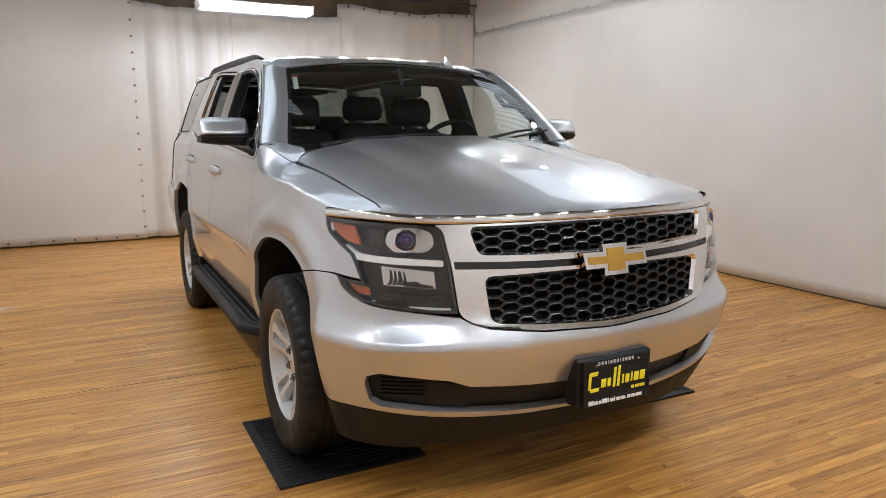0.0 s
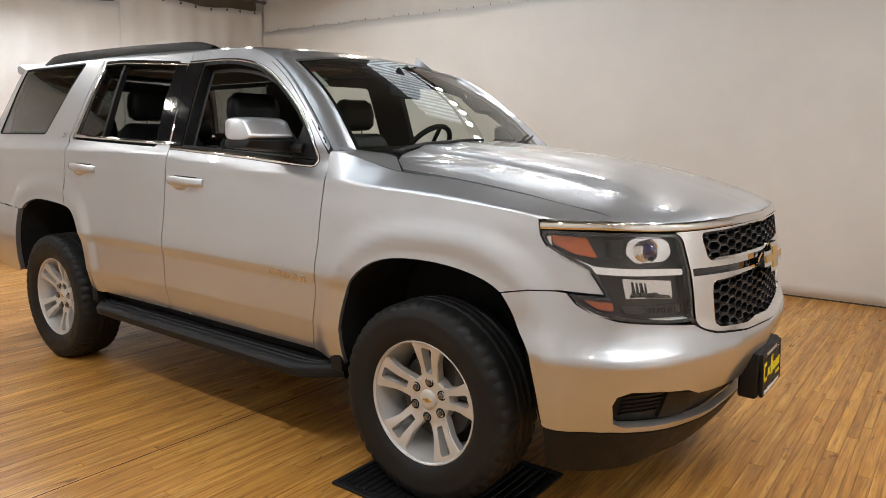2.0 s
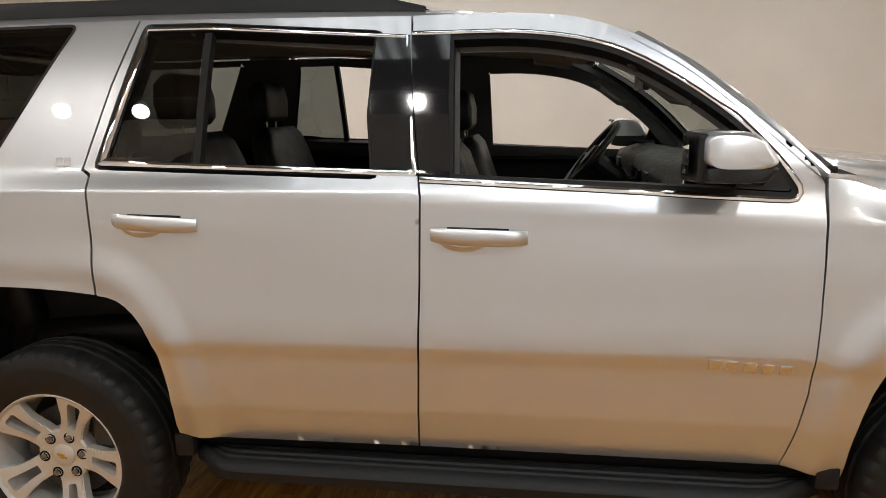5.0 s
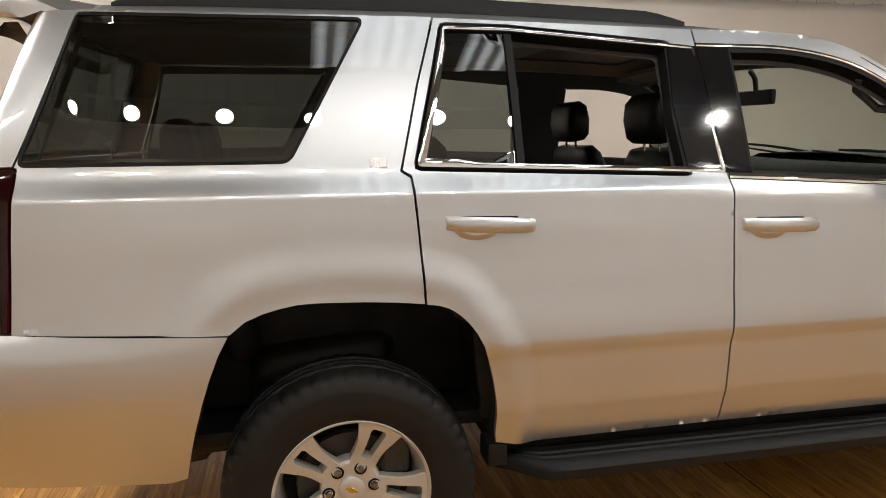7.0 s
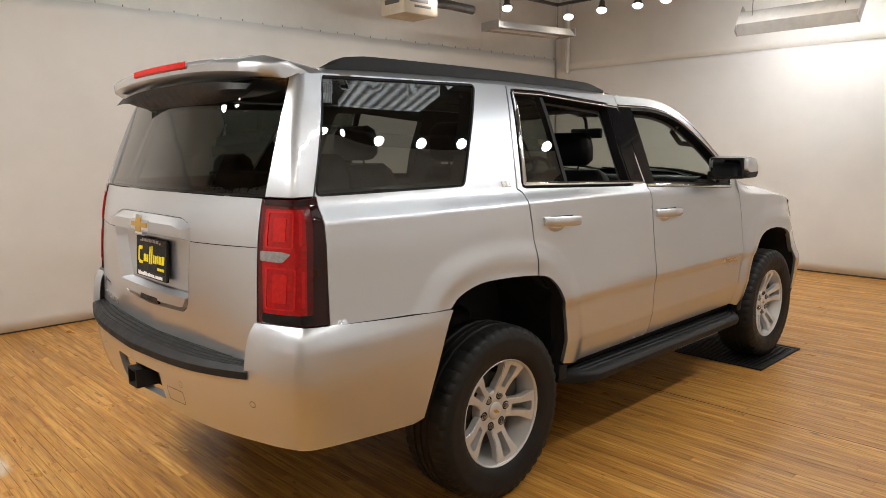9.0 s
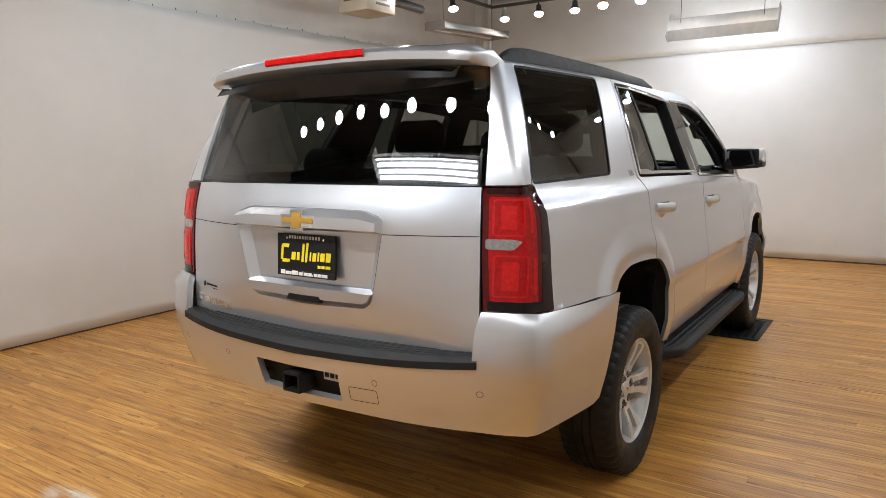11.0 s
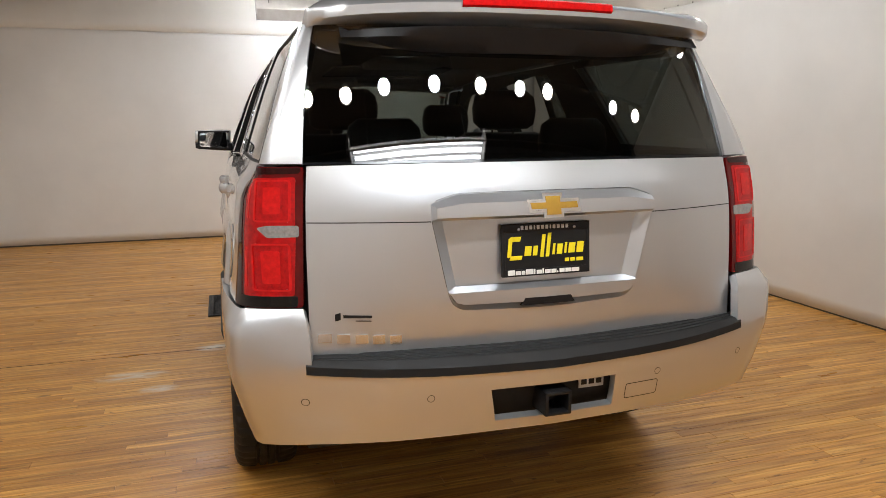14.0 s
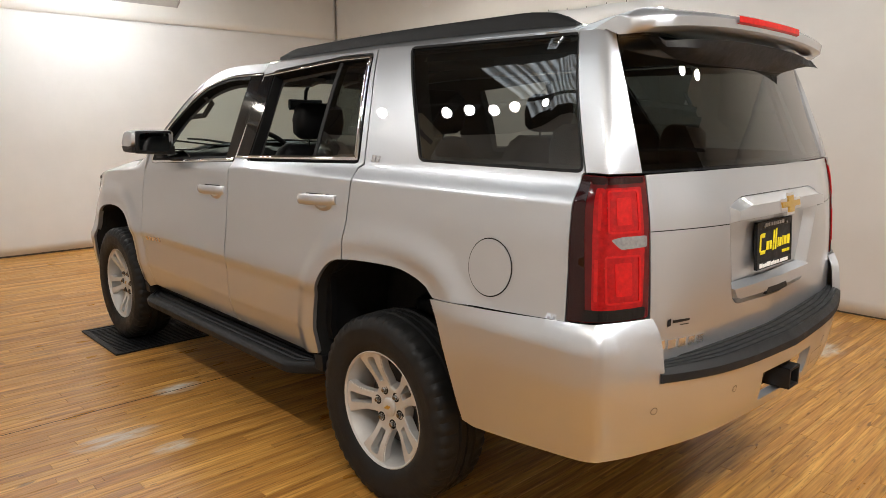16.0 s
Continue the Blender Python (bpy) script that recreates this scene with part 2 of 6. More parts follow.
def body(u, z):
    """The skin of the body's right half, mirrored to +y: u is x along the side and goes on round both corners."""
    u, z = np.atleast_1d(np.asarray(u, float)), np.atleast_1d(np.asarray(z, float))
    us, xs, ys = [], [], []
    near = sstep(1.05, 1.19, z) * sstep(1.350, 1.265, z)
    for k in sorted([*RIBS, *SIDE_U, *FRONT]):
        us.append(k)
        if k in RIBS or k in FRONT:
            rows = (RIBS if k in RIBS else FRONT)[k]
            xs.append(curve([(r[0], r[1]) for r in rows], z)), ys.append(curve([(r[0], r[2]) for r in rows], z))
        else:
            # the shoulder crease falls towards the front
            base = curve(SECTION, z + min(.045, max(-.048, .04 + .053 * (k - .94))) * near)
            if k < -1.2:
                base = base * .8 + curve(SOFT, z) * .2
            if k != -2.39:
                xs.append(np.full_like(z, k)), ys.append(base - .018 * sstep(1.1, 1.7, k))
                continue
            lean = curve([(1.36, 0), (1.80, .14), (1.87, .165)], np.maximum(z, 1.36))
            xs.append(k + lean)
            ys.append(base - .004)
    x, y = hermite(us, np.array(xs), u), hermite(us, np.array(ys), u)
    for c, (w, top) in ARCHES.items():
        e = ((np.abs(x - c) / w) ** 2.7 + (np.maximum(z - .39, 0) / (top - .39)) ** 2.7) ** (1 / 2.7)
        y = y + (.016 * sstep(1.34, 1.17, e) - .009 * sstep(1.17, 1.03, e)) * sstep(1.25, .98, z) * (np.abs(x - c) < .9)
    return np.stack([x, y, z], 1)
# ---- building tools ----
from mathutils.geometry import delaunay_2d_cdt


def raw(name, verts, faces, m, parent, label="", normals=None, smooth=None):
    me = bpy.data.meshes.new(name)
    me.from_pydata([tuple(v) for v in verts], [], [tuple(f) for f in faces])
    me.materials.append(m)
    if normals is not None:
        me.polygons.foreach_set("use_smooth", [True] * len(me.polygons))
        me.normals_split_custom_set([normals[me.loops[i].index] for i in range(len(me.loops))])
    elif smooth:
        me.polygons.foreach_set("use_smooth", [True] * len(me.polygons))
        me.set_sharp_from_angle(angle=radians(smooth))
    ob = new(name, me)
    ob.parent = parent
    return tagged(ob, label)


def part(name, bm, m, parent, label="", smooth=35):
    """Links a bmesh as one mesh object under a thing or a part."""
    me = bpy.data.meshes.new(name)
    bmesh.ops.recalc_face_normals(bm, faces=bm.faces)
    bm.to_mesh(me)
    bm.free()
    me.materials.append(m)
    if smooth:
        me.polygons.foreach_set("use_smooth", [True] * len(me.polygons))
        me.set_sharp_from_angle(angle=radians(smooth))
    ob = new(name, me)
    ob.parent = parent
    return tagged(ob, label)


def thing(name, label, category, group="", kind="", at=(0, 0, 0)):
    ob = new(name)
    ob.location = at
    ob.empty_display_size = .1
    return tagged(ob, label, category, group, kind)


def inside(pts, loops):
    """Even-odd test of points (N, 2) against closed loops."""
    hit = np.zeros(len(pts), bool)
    x, y = pts[:, 0], pts[:, 1]
    for lp in loops:
        a, b = np.array(lp), np.roll(np.array(lp), -1, 0)
        for (x0, y0), (x1, y1) in zip(a, b):
            if y0 != y1:
                hit ^= ((y0 > y) != (y1 > y)) & (x < (x1 - x0) * (y - y0) / (y1 - y0) + x0)
    return hit


def dense(lp, step):
    out = []
    for (x0, y0), (x1, y1) in zip(lp, [*lp[1:], lp[0]]):
        n = max(1, math.ceil(math.hypot(x1 - x0, y1 - y0) / step))
        out += [(x0 + (x1 - x0) * i / n, y0 + (y1 - y0) * i / n) for i in range(n)]
    return out


def rounded(lp, r, n=4):
    """The loop with its corners cut to arcs of about r."""
    out, k = [], len(lp)
    for i in range(k):
        p, a, b = Vector(lp[i]), Vector(lp[i - 1]), Vector(lp[(i + 1) % k])
        rr = min(r, (a - p).length * .45, (b - p).length * .45)
        s, e = p + (a - p).normalized() * rr, p + (b - p).normalized() * rr
        for j in range(n + 1):
            t = j / n
            q = s * (1 - t) ** 2 + p * 2 * t * (1 - t) + e * t * t
            out.append((q.x, q.y))
    return out


def inset(lp, d):
    """The loop moved inwards by d."""
    a = np.array(lp, float)
    area = np.sum(a[:, 0] * np.roll(a[:, 1], -1) - a[:, 1] * np.roll(a[:, 0], -1))
    e = np.roll(a, -1, 0) - a
    e /= np.linalg.norm(e, axis=1)[:, None] + 1e-9
    nrm = np.stack([-e[:, 1], e[:, 0]], 1) * (1 if area > 0 else -1)
    m = nrm + np.roll(nrm, 1, 0)
    ln = np.maximum((m * m).sum(1) / 2, .5)[:, None]
    return [tuple(p) for p in a + m / ln * d]


def triangles(loops, step):
    """Points and triangles that fill the loops, with a grid inside."""
    pts, edges = [], []
    for lp in loops:
        o = len(pts)
        pts += lp
        edges += [(o + i, o + (i + 1) % len(lp)) for i in range(len(lp))]
    nb = len(pts)
    a = np.array(pts)
    lo, hi = a.min(0), a.max(0)
    gx, gy = np.meshgrid(np.arange(lo[0] + step / 2, hi[0], step), np.arange(lo[1] + step / 2, hi[1], step))
    grid = np.stack([gx.ravel(), gy.ravel()], 1)
    if len(grid):
        grid = grid[inside(grid, loops)]
    if len(grid):
        d = np.min([np.hypot(grid[:, 0] - x, grid[:, 1] - y) for x, y in pts], 0)
        grid = grid[d > step * .45]
    allp = [Vector(p) for p in pts] + [Vector(p) for p in grid]
    v, _, f, orig, _, _ = delaunay_2d_cdt(allp, edges, [], 0, 1e-6)
    c = np.array([[sum(v[i].x for i in t) / 3, sum(v[i].y for i in t) / 3] for t in f])
    keep = inside(c, loops)
    return np.array([(p.x, p.y) for p in v]), [t for t, k in zip(f, keep) if k]


CORE = np.array([0, 0, .95])


def normals_of(fn, p, side, core=CORE):
    h = 2e-3
    q = fn(p[:, 0], p[:, 1]) * [1, side, 1]
    du = fn(p[:, 0] + h, p[:, 1]) - fn(p[:, 0] - h, p[:, 1])
    dv = fn(p[:, 0], p[:, 1] + h) - fn(p[:, 0], p[:, 1] - h)
    n = np.cross(du * [1, side, 1], dv * [1, side, 1])
    n /= np.linalg.norm(n, axis=1)[:, None] + 1e-12
    away = q - core
    away[:, 0] *= .35
    if np.sum(n * away) < 0:
        n = -n
    return q, n


def panel(name, fn, loops, m, parent, side=1, step=.045, depth=.018, lift=0.0, gap=.0016, label="", core=CORE):
    """A sheet cut to loops on the surface fn(a, b), with its edges turned in by depth."""
    loops = [inset(lp, gap if i == 0 else -gap) if gap else lp for i, lp in enumerate(loops)]
    loops = [dense(lp, step) for lp in loops]
    p, tris = triangles(loops, step)
    q, n = normals_of(fn, p, side, core)
    q = q + n * lift
    verts, faces, nl = list(q), [], []
    for t in tris:
        a, b, c = (q[i] for i in t)
        t = t if np.dot(np.cross(b - a, c - a), n[t[0]]) > 0 else t[::-1]
        faces.append(t)
        nl += [n[i] for i in t]
    if depth:
        for lp in loops:
            lq, ln = normals_of(fn, np.array(lp), side, core)
            if np.dot(ln[0], n[np.argmin(np.hypot(p[:, 0] - lp[0][0], p[:, 1] - lp[0][1]))]) < 0:
                ln = -ln
            lq = lq + ln * lift
            o, k = len(verts), len(lp)
            verts += list(lq) + list(lq - ln * depth)
            for i in range(k):
                j = (i + 1) % k
                f = (o + i, o + j, o + k + j, o + k + i)
                fnm = np.cross(verts[f[1]] - verts[f[0]], verts[f[3]] - verts[f[0]])
                fnm = fnm / (np.linalg.norm(fnm) + 1e-12)
                faces.append(f)
                nl += [fnm] * 4
    return raw(name, verts, faces, m, parent, label, normals=nl)


def dish(name, fn, outer, inner, depth, m, parent, side=1, step=.03, label="", cap=True, start=0.0):
    """A recess (depth > 0) or boss (depth < 0): walls from the outer loop to the inner, and its floor. Loops have equal counts."""
    o2, i2 = np.array(outer), np.array(inner)
    (qo, no), (qi, ni) = normals_of(fn, o2, side), normals_of(fn, i2, side)
    a, b = qo - no * start, qi - ni * depth
    k = len(a)
    verts, faces = [*a, *b], [(i, (i + 1) % k, k + (i + 1) % k, k + i) for i in range(k)]
    if cap:
        p, tris = triangles([dense(inner, step)], step)
        q, n = normals_of(fn, p, side)
        off = len(verts)
        verts += list(q - n * depth)
        for t in tris:
            x, y, z = (q[i] for i in t)
            t = t if np.dot(np.cross(y - x, z - x), n[t[0]]) > 0 else t[::-1]
            faces.append(tuple(off + i for i in t))
    return raw(name, verts, faces, m, parent, label, smooth=30)


def tube(path, radius, n=8, closed=False, flat=1.0):
    """A bmesh tube along points; radius a number or one for each point."""
    bm = bmesh.new()
    pts = [Vector(p) for p in path]
    rings = []
    for i, p in enumerate(pts):
        a, b = pts[i - 1] if i or closed else p, pts[(i + 1) % len(pts)] if i < len(pts) - 1 or closed else p
        q = (b - a).to_track_quat("Z", "Y")
        r = radius[i] if isinstance(radius, (list, tuple)) else radius
        rings.append([bm.verts.new(p + q @ Vector((r * math.cos(2 * math.pi * j / n), r * flat * math.sin(2 * math.pi * j / n), 0))) for j in range(n)])
    for i in range(len(rings) - (0 if closed else 1)):
        r0, r1 = rings[i], rings[(i + 1) % len(rings)]
        for j in range(n):
            bm.faces.new((r0[j], r0[(j + 1) % n], r1[(j + 1) % n], r1[j]))
    if not closed:
        bm.faces.new(rings[0][::-1]), bm.faces.new(rings[-1])
    return bm


def lathe(profile, n=48, axis="y"):
    """A bmesh turned from (radius, offset) pairs about the axis."""
    bm = bmesh.new()
    rings = []
    for r, o in profile:
        ring = []
        for j in range(n):
            a = 2 * math.pi * j / n
            c, s = r * math.cos(a), r * math.sin(a)
            ring.append(bm.verts.new({"y": (c, o, s), "z": (c, s, o), "x": (o, c, s)}[axis]))
        rings.append(ring)
    for r0, r1 in zip(rings, rings[1:]):
        for j in range(n):
            bm.faces.new((r0[j], r0[(j + 1) % n], r1[(j + 1) % n], r1[j]))
    return bm


def block(a, b, r=.01, seg=2, m=None):
    """A bmesh box from corner a to corner b with rounded edges."""
    bm = bmesh.new()
    c, d = [(p + q) / 2 for p, q in zip(a, b)], [abs(q - p) for p, q in zip(a, b)]
    bmesh.ops.create_cube(bm, size=1, matrix=(m or Matrix()) @ Matrix.Translation(c) @ Matrix.Diagonal([*d, 1]))
    if r:
        bmesh.ops.bevel(bm, geom=bm.edges[:], offset=min(r, min(d) * .45), segments=seg, affect="EDGES", profile=.6)
    return bm


def prism(loop, fn0, fn1):
    """A bmesh between a closed loop under two maps to space."""
    bm = bmesh.new()
    a, b = [bm.verts.new(fn0(*p)) for p in loop], [bm.verts.new(fn1(*p)) for p in loop]
    k = len(loop)
    for i in range(k):
        bm.faces.new((a[i], a[(i + 1) % k], b[(i + 1) % k], b[i]))
    bmesh.ops.triangle_fill(bm, use_beauty=True, edges=[bm.edges.get((a[i], a[(i + 1) % k])) for i in range(k)])
    bmesh.ops.triangle_fill(bm, use_beauty=True, edges=[bm.edges.get((b[i], b[(i + 1) % k])) for i in range(k)])
    return bm


def join(*bms):
    out = bmesh.new()
    for b in bms:
        me = bpy.data.meshes.new("joined")
        b.to_mesh(me)
        b.free()
        out.from_mesh(me)
        bpy.data.meshes.remove(me)
    return out
# ---- the car: skin ----
suv = thing("suv", "silver full-size SUV with lowered windows parked on a wooden floor", "car")


def front(w, z):
    """The whole front, w from -1.2 to 1.2 across."""
    p = body(3.10 - np.abs(w), z)
    p[:, 1] *= -np.sign(w)
    return p


def rear(w, z):
    """The whole rear, w from -1.0 to 1.0 across."""
    p = body(-3.38 + np.abs(w), z)
    p[:, 1] *= np.sign(w)
    return p


def both(half, centre):
    """A loop across the middle from its half, given as (u, z) from the outer top round to the outer bottom through the middle."""
    a = [(abs(u - centre), z) for u, z in half]
    return a + [(-w, z) for w, z in a[::-1]]


ARCH_F = [(1.042, .424), (1.05, .586), (1.108, .767), (1.20, .868), (1.33, .915), (1.53, .921), (1.70, .896), (1.803, .846), (1.872, .737), (1.917, .593), (1.945, .40)]
ARCH_R = [(-1.036, .47), (-1.039, .631), (-1.084, .81), (-1.165, .913), (-1.275, .948), (-1.537, .966), (-1.696, .957), (-1.838, .892), (-1.921, .70), (-1.978, .468)]


def smooth_loop(pts, n=3):
    """An open curve through the points, n pieces for each stretch."""
    out, k = [], len(pts)
    for i in range(k - 1):
        p0, p1, p2, p3 = (np.array(pts[max(0, min(k - 1, j))]) for j in (i - 1, i, i + 1, i + 2))
        for t in np.arange(n) / n:
            out.append(tuple(.5 * (2 * p1 + (p2 - p0) * t + (2 * p0 - 5 * p1 + 4 * p2 - p3) * t * t + (3 * p1 - p0 - 3 * p2 + p3) * t ** 3)))
    return out + [tuple(pts[-1])]


AF, AR = smooth_loop(ARCH_F), smooth_loop(ARCH_R)
FRONT_DLO = rounded(smooth_loop([(-.125, 1.735), (.081, 1.735), (.261, 1.712), (.402, 1.668), (.544, 1.587), (.696, 1.476), (.80, 1.370), (.862, 1.285)]) + [(.858, 1.262), (.835, 1.258), (.4, 1.285), (-.115, 1.312)], .012, 2)
REAR_DLO = rounded([(-.352, 1.745), (-.365, 1.50), (-.345, 1.322), (-1.27, 1.352), (-1.15, 1.786), (-.93, 1.785)], .012, 2)
FRONT_DOOR = [(-.212, .466), (-.205, .70), (-.198, 1.0), (-.196, 1.26), (-.203, 1.30), (-.232, 1.55), (-.246, 1.802)] + smooth_loop([(-.1, 1.804), (.10, 1.80), (.27, 1.782), (.432, 1.725), (.57, 1.638), (.695, 1.538), (.813, 1.436), (.905, 1.350), (.938, 1.29)]) + [(.937, 1.19), (.93, .934), (.912, .70), (.885, .56), (.86, .46)]
REAR_DOOR = [(-.249, 1.802), (-.235, 1.55), (-.206, 1.30), (-.199, 1.26), (-.201, 1.0), (-.208, .70), (-.215, .466), (-.95, .462)] + [(-1.030, .475)] + [p for p in AR if p[0] > -1.262 and p[1] > .48] + [(-1.263, .945), (-1.276, 1.135), (-1.292, 1.325), (-1.32, 1.342), (-1.25, 1.60), (-1.178, 1.815)]
QUARTER_WIN = rounded([(-2.340, 1.792), (-1.410, 1.802), (-1.655, 1.370), (-2.388, 1.368)], .026, 4)
QUARTER = [(-1.182, 1.817), (-1.254, 1.60), (-1.325, 1.338), (-1.296, 1.32), (-1.28, 1.135), (-1.268, .948)] + [p for p in AR if -1.84 < p[0] < -1.27] + [(-1.85, .8905), (-2.41, .920), (-2.398, 1.14), (-2.386, 1.360), (-2.396, 1.362), (-2.347, 1.806)]
DPILLAR = [(-2.351, 1.806), (-2.400, 1.364), (-2.632, 1.364), (-2.625, 1.60), (-2.60, 1.80)]
LAMP_R = [(-2.390, 1.360), (-2.401, 1.14), (-2.413, .924), (-2.634, .930), (-2.637, 1.14), (-2.638, 1.358)]


WING_TOP = [(.90, 1.318), (1.0, 1.306), (1.12, 1.270), (1.244, 1.238), (1.5, 1.217), (1.92, 1.152), (2.15, 1.108)]
WING_EDGE = [(.90, .910), (.95, .900), (1.05, .868), (1.15, .842), (1.244, .824), (1.5, .81), (1.92, .785), (2.15, .765)]
WING_CREASE = [(.90, 1.197), (1.34, 1.173), (1.77, 1.138), (1.92, 1.112), (2.15, 1.06)]


def wing_z(x, v):
    """Height on the wing's side below its crease, which lies at v = 1.15."""
    return v + (curve(WING_CREASE, x) - 1.15) * sstep(.90, 1.15, v)


def wing_v(x, z):
    v = z
    for _ in range(12):
        v += z - float(wing_z(np.array([x]), np.array([v]))[0])
    return v


def fender_surface(x, v):
    """The wing: the side skin up to its crease, then a shelf leaning in to the edge of the bonnet, .13 of v wide."""
    top, edge, s = curve(WING_TOP, x), curve(WING_EDGE, x), curve(WING_CREASE, x)
    k = np.clip((v - 1.15) / .13, 0, 1.1)
    p = body(x, np.where(v > 1.15, s, wing_z(x, v)))
    return np.stack([p[:, 0], p[:, 1] + (edge - p[:, 1]) * (.92 * k + .08 * k * k), np.where(v > 1.15, s + (top - s) * (1.03 * k - .03 * k * k), p[:, 2])], 1)


def cowl_side(x, y):
    """The corner between wing, bonnet and the foot of the pillar."""
    top, edge = curve(WING_TOP, x), curve(WING_EDGE, x)
    inner = curve([(.90, 1.328), (1.0, 1.314), (1.165, 1.292), (1.26, 1.248)], x)
    return np.stack([x, y, top + (inner - top) * np.clip((edge - y) / (edge - .74), -.1, 1.2)], 1)


FENDER = [(.9410, wing_v(.94, 1.19)), (.9310, .934), (.9130, .70), (.8860, .56), (.8610, .46), (.99, .425)] + [p for p in AF if p[0] < 1.80] + [(1.803, .848), (1.90, .868), (2.0, .872), (2.126, .866), (2.10, wing_v(2.10, .905))] + [(x, wing_v(x, z)) for x, z in ((2.07, .944), (1.99, .985), (1.945, 1.01), (1.918, 1.05), (1.906, 1.102))] + [(2.02, 1.173), (2.13, 1.255), (2.135, 1.267)] + [(x, 1.279) for x in (2.08, 2.0, 1.92, 1.8, 1.65, 1.5, 1.35, 1.244, 1.15, 1.1, 1.05, 1.0, .9410)]


def bonnet(x, y):
    a = np.abs(y)
    nose = curve([(0, 2.372), (.34, 2.342), (.575, 2.277), (.67, 2.222), (.80, 2.115), (.9, 1.95)], a)
    q = x + (2.372 - nose) * sstep(1.2, 2.2, x)
    c = curve([(.90, 1.345), (1.05, 1.330), (1.3, 1.305), (1.6, 1.272), (1.9, 1.228), (2.1, 1.187), (2.22, 1.155), (2.30, 1.128), (2.345, 1.108), (2.372, 1.090)], q)
    edge = curve([(.90, .852), (1.244, .822), (1.5, .81), (1.92, .785), (2.15, .765)], x)
    drop = curve([(.9, .068), (1.25, .067), (1.5, .060), (1.92, .036), (2.09, .010), (2.37, .008)], x) * (np.minimum(a / edge, 1.15)) ** (4.2 - 1.2 * sstep(1.3, 1.9, x))
    dome = .018 * sstep(.57, .47, a) * sstep(2.30, 1.9, q) + .008 * sstep(.30, .22, a) * sstep(2.2, 1.7, q)
    return np.stack([x, y, c - drop + dome], 1)


HOOD_HALF = [(1.085, 0), (1.08, .35), (1.09, .58), (1.115, .66), (1.165, .742), (1.25, .812), (1.5, .803), (1.92, .778), (2.09, .768)]
NOSE = [(float(p[0]) - .004, float(p[1])) for p in body(np.array([2.15, 2.22, 2.30, 2.36, 2.43, 2.50, 2.6, 2.75, 2.9, 3.10]), np.full(10, 1.098))]
HOOD = [(x, -y) for x, y in HOOD_HALF[::-1][:-1]] + HOOD_HALF + NOSE[:-1] + [(x, -y) for x, y in NOSE[::-1]]
HOOD = [p for i, p in enumerate(HOOD) if i == 0 or p != HOOD[i - 1]]


def roof(x, y):
    a = np.abs(y)
    c = curve([(.46, 1.758), (.40, 1.784), (.25, 1.825), (0, 1.852), (-.5, 1.872), (-1.2, 1.882), (-1.9, 1.878), (-2.3, 1.866)], x)
    d = curve([(0, 0), (.35, .008), (.55, .022), (.64, .036), (.69, .055), (.722, .078)], a)
    return np.stack([x, y, c - d], 1)


ROOF_HALF = [(.405, 0), (.412, .35), (.428, .56), (.432, .655), (.35, .705), (.27, .716), (0, .722), (-.5, .723), (-1.2, .723), (-1.9, .722), (-2.19, .716), (-2.20, 0)]
ROOF = ROOF_HALF[:-1] + [(x, -y) for x, y in ROOF_HALF[:-1][::-1]]
ROOF = [p for i, p in enumerate(ROOF) if p not in ROOF[:i]]


def screen(s, y):
    """The windscreen: s from 0 at its foot to 1 at its head."""
    a = np.abs(y)
    foot_x, head_x = 1.12 - .16 * (a / .78) ** 2.2, .415 + .02 * (a / .64) ** 2
    foot_z, head_z = 1.285 + .03 * (a / .78) ** 2, 1.782 - .040 * (a / .64) ** 2
    bow = .035 * np.sin(np.pi * np.clip(s, 0, 1))
    yy = y * (1 - .16 * s)
    return np.stack([foot_x + (head_x - foot_x) * s + bow * .55, yy, foot_z + (head_z - foot_z) * s + bow * .8], 1)


SCREEN = [(0.0, -.775), (0.0, -.4), (0.0, 0), (0.0, .4), (0.0, .775), (.5, .772), (1.0, .765), (1.0, .4), (1.0, 0), (1.0, -.4), (1.0, -.765), (.5, -.772)]


def pillar(s, k):
    """The front roof pillar between the door's frame (k=0) and the windscreen (k=1), s from its foot to its head."""
    s = np.asarray(s, float)
    dx = curve([(0, .945), (.15, .905), (.35, .813), (.6, .695), (.8, .570), (1, .425)], s)
    dz = curve([(0, 1.318), (.15, 1.354), (.35, 1.440), (.6, 1.542), (.8, 1.642), (1, 1.728)], s)
    dy = curve(SECTION, dz) - .004
    w = screen(s, np.full_like(s, .772))
    bulge = np.sin(np.pi * np.clip(k, 0, 1)) * .018
    return np.stack([dx + (w[:, 0] - dx) * k + bulge * .6, dy + (w[:, 1] - dy) * k + bulge * .5, dz + (w[:, 2] - dz) * k + bulge * .7], 1)


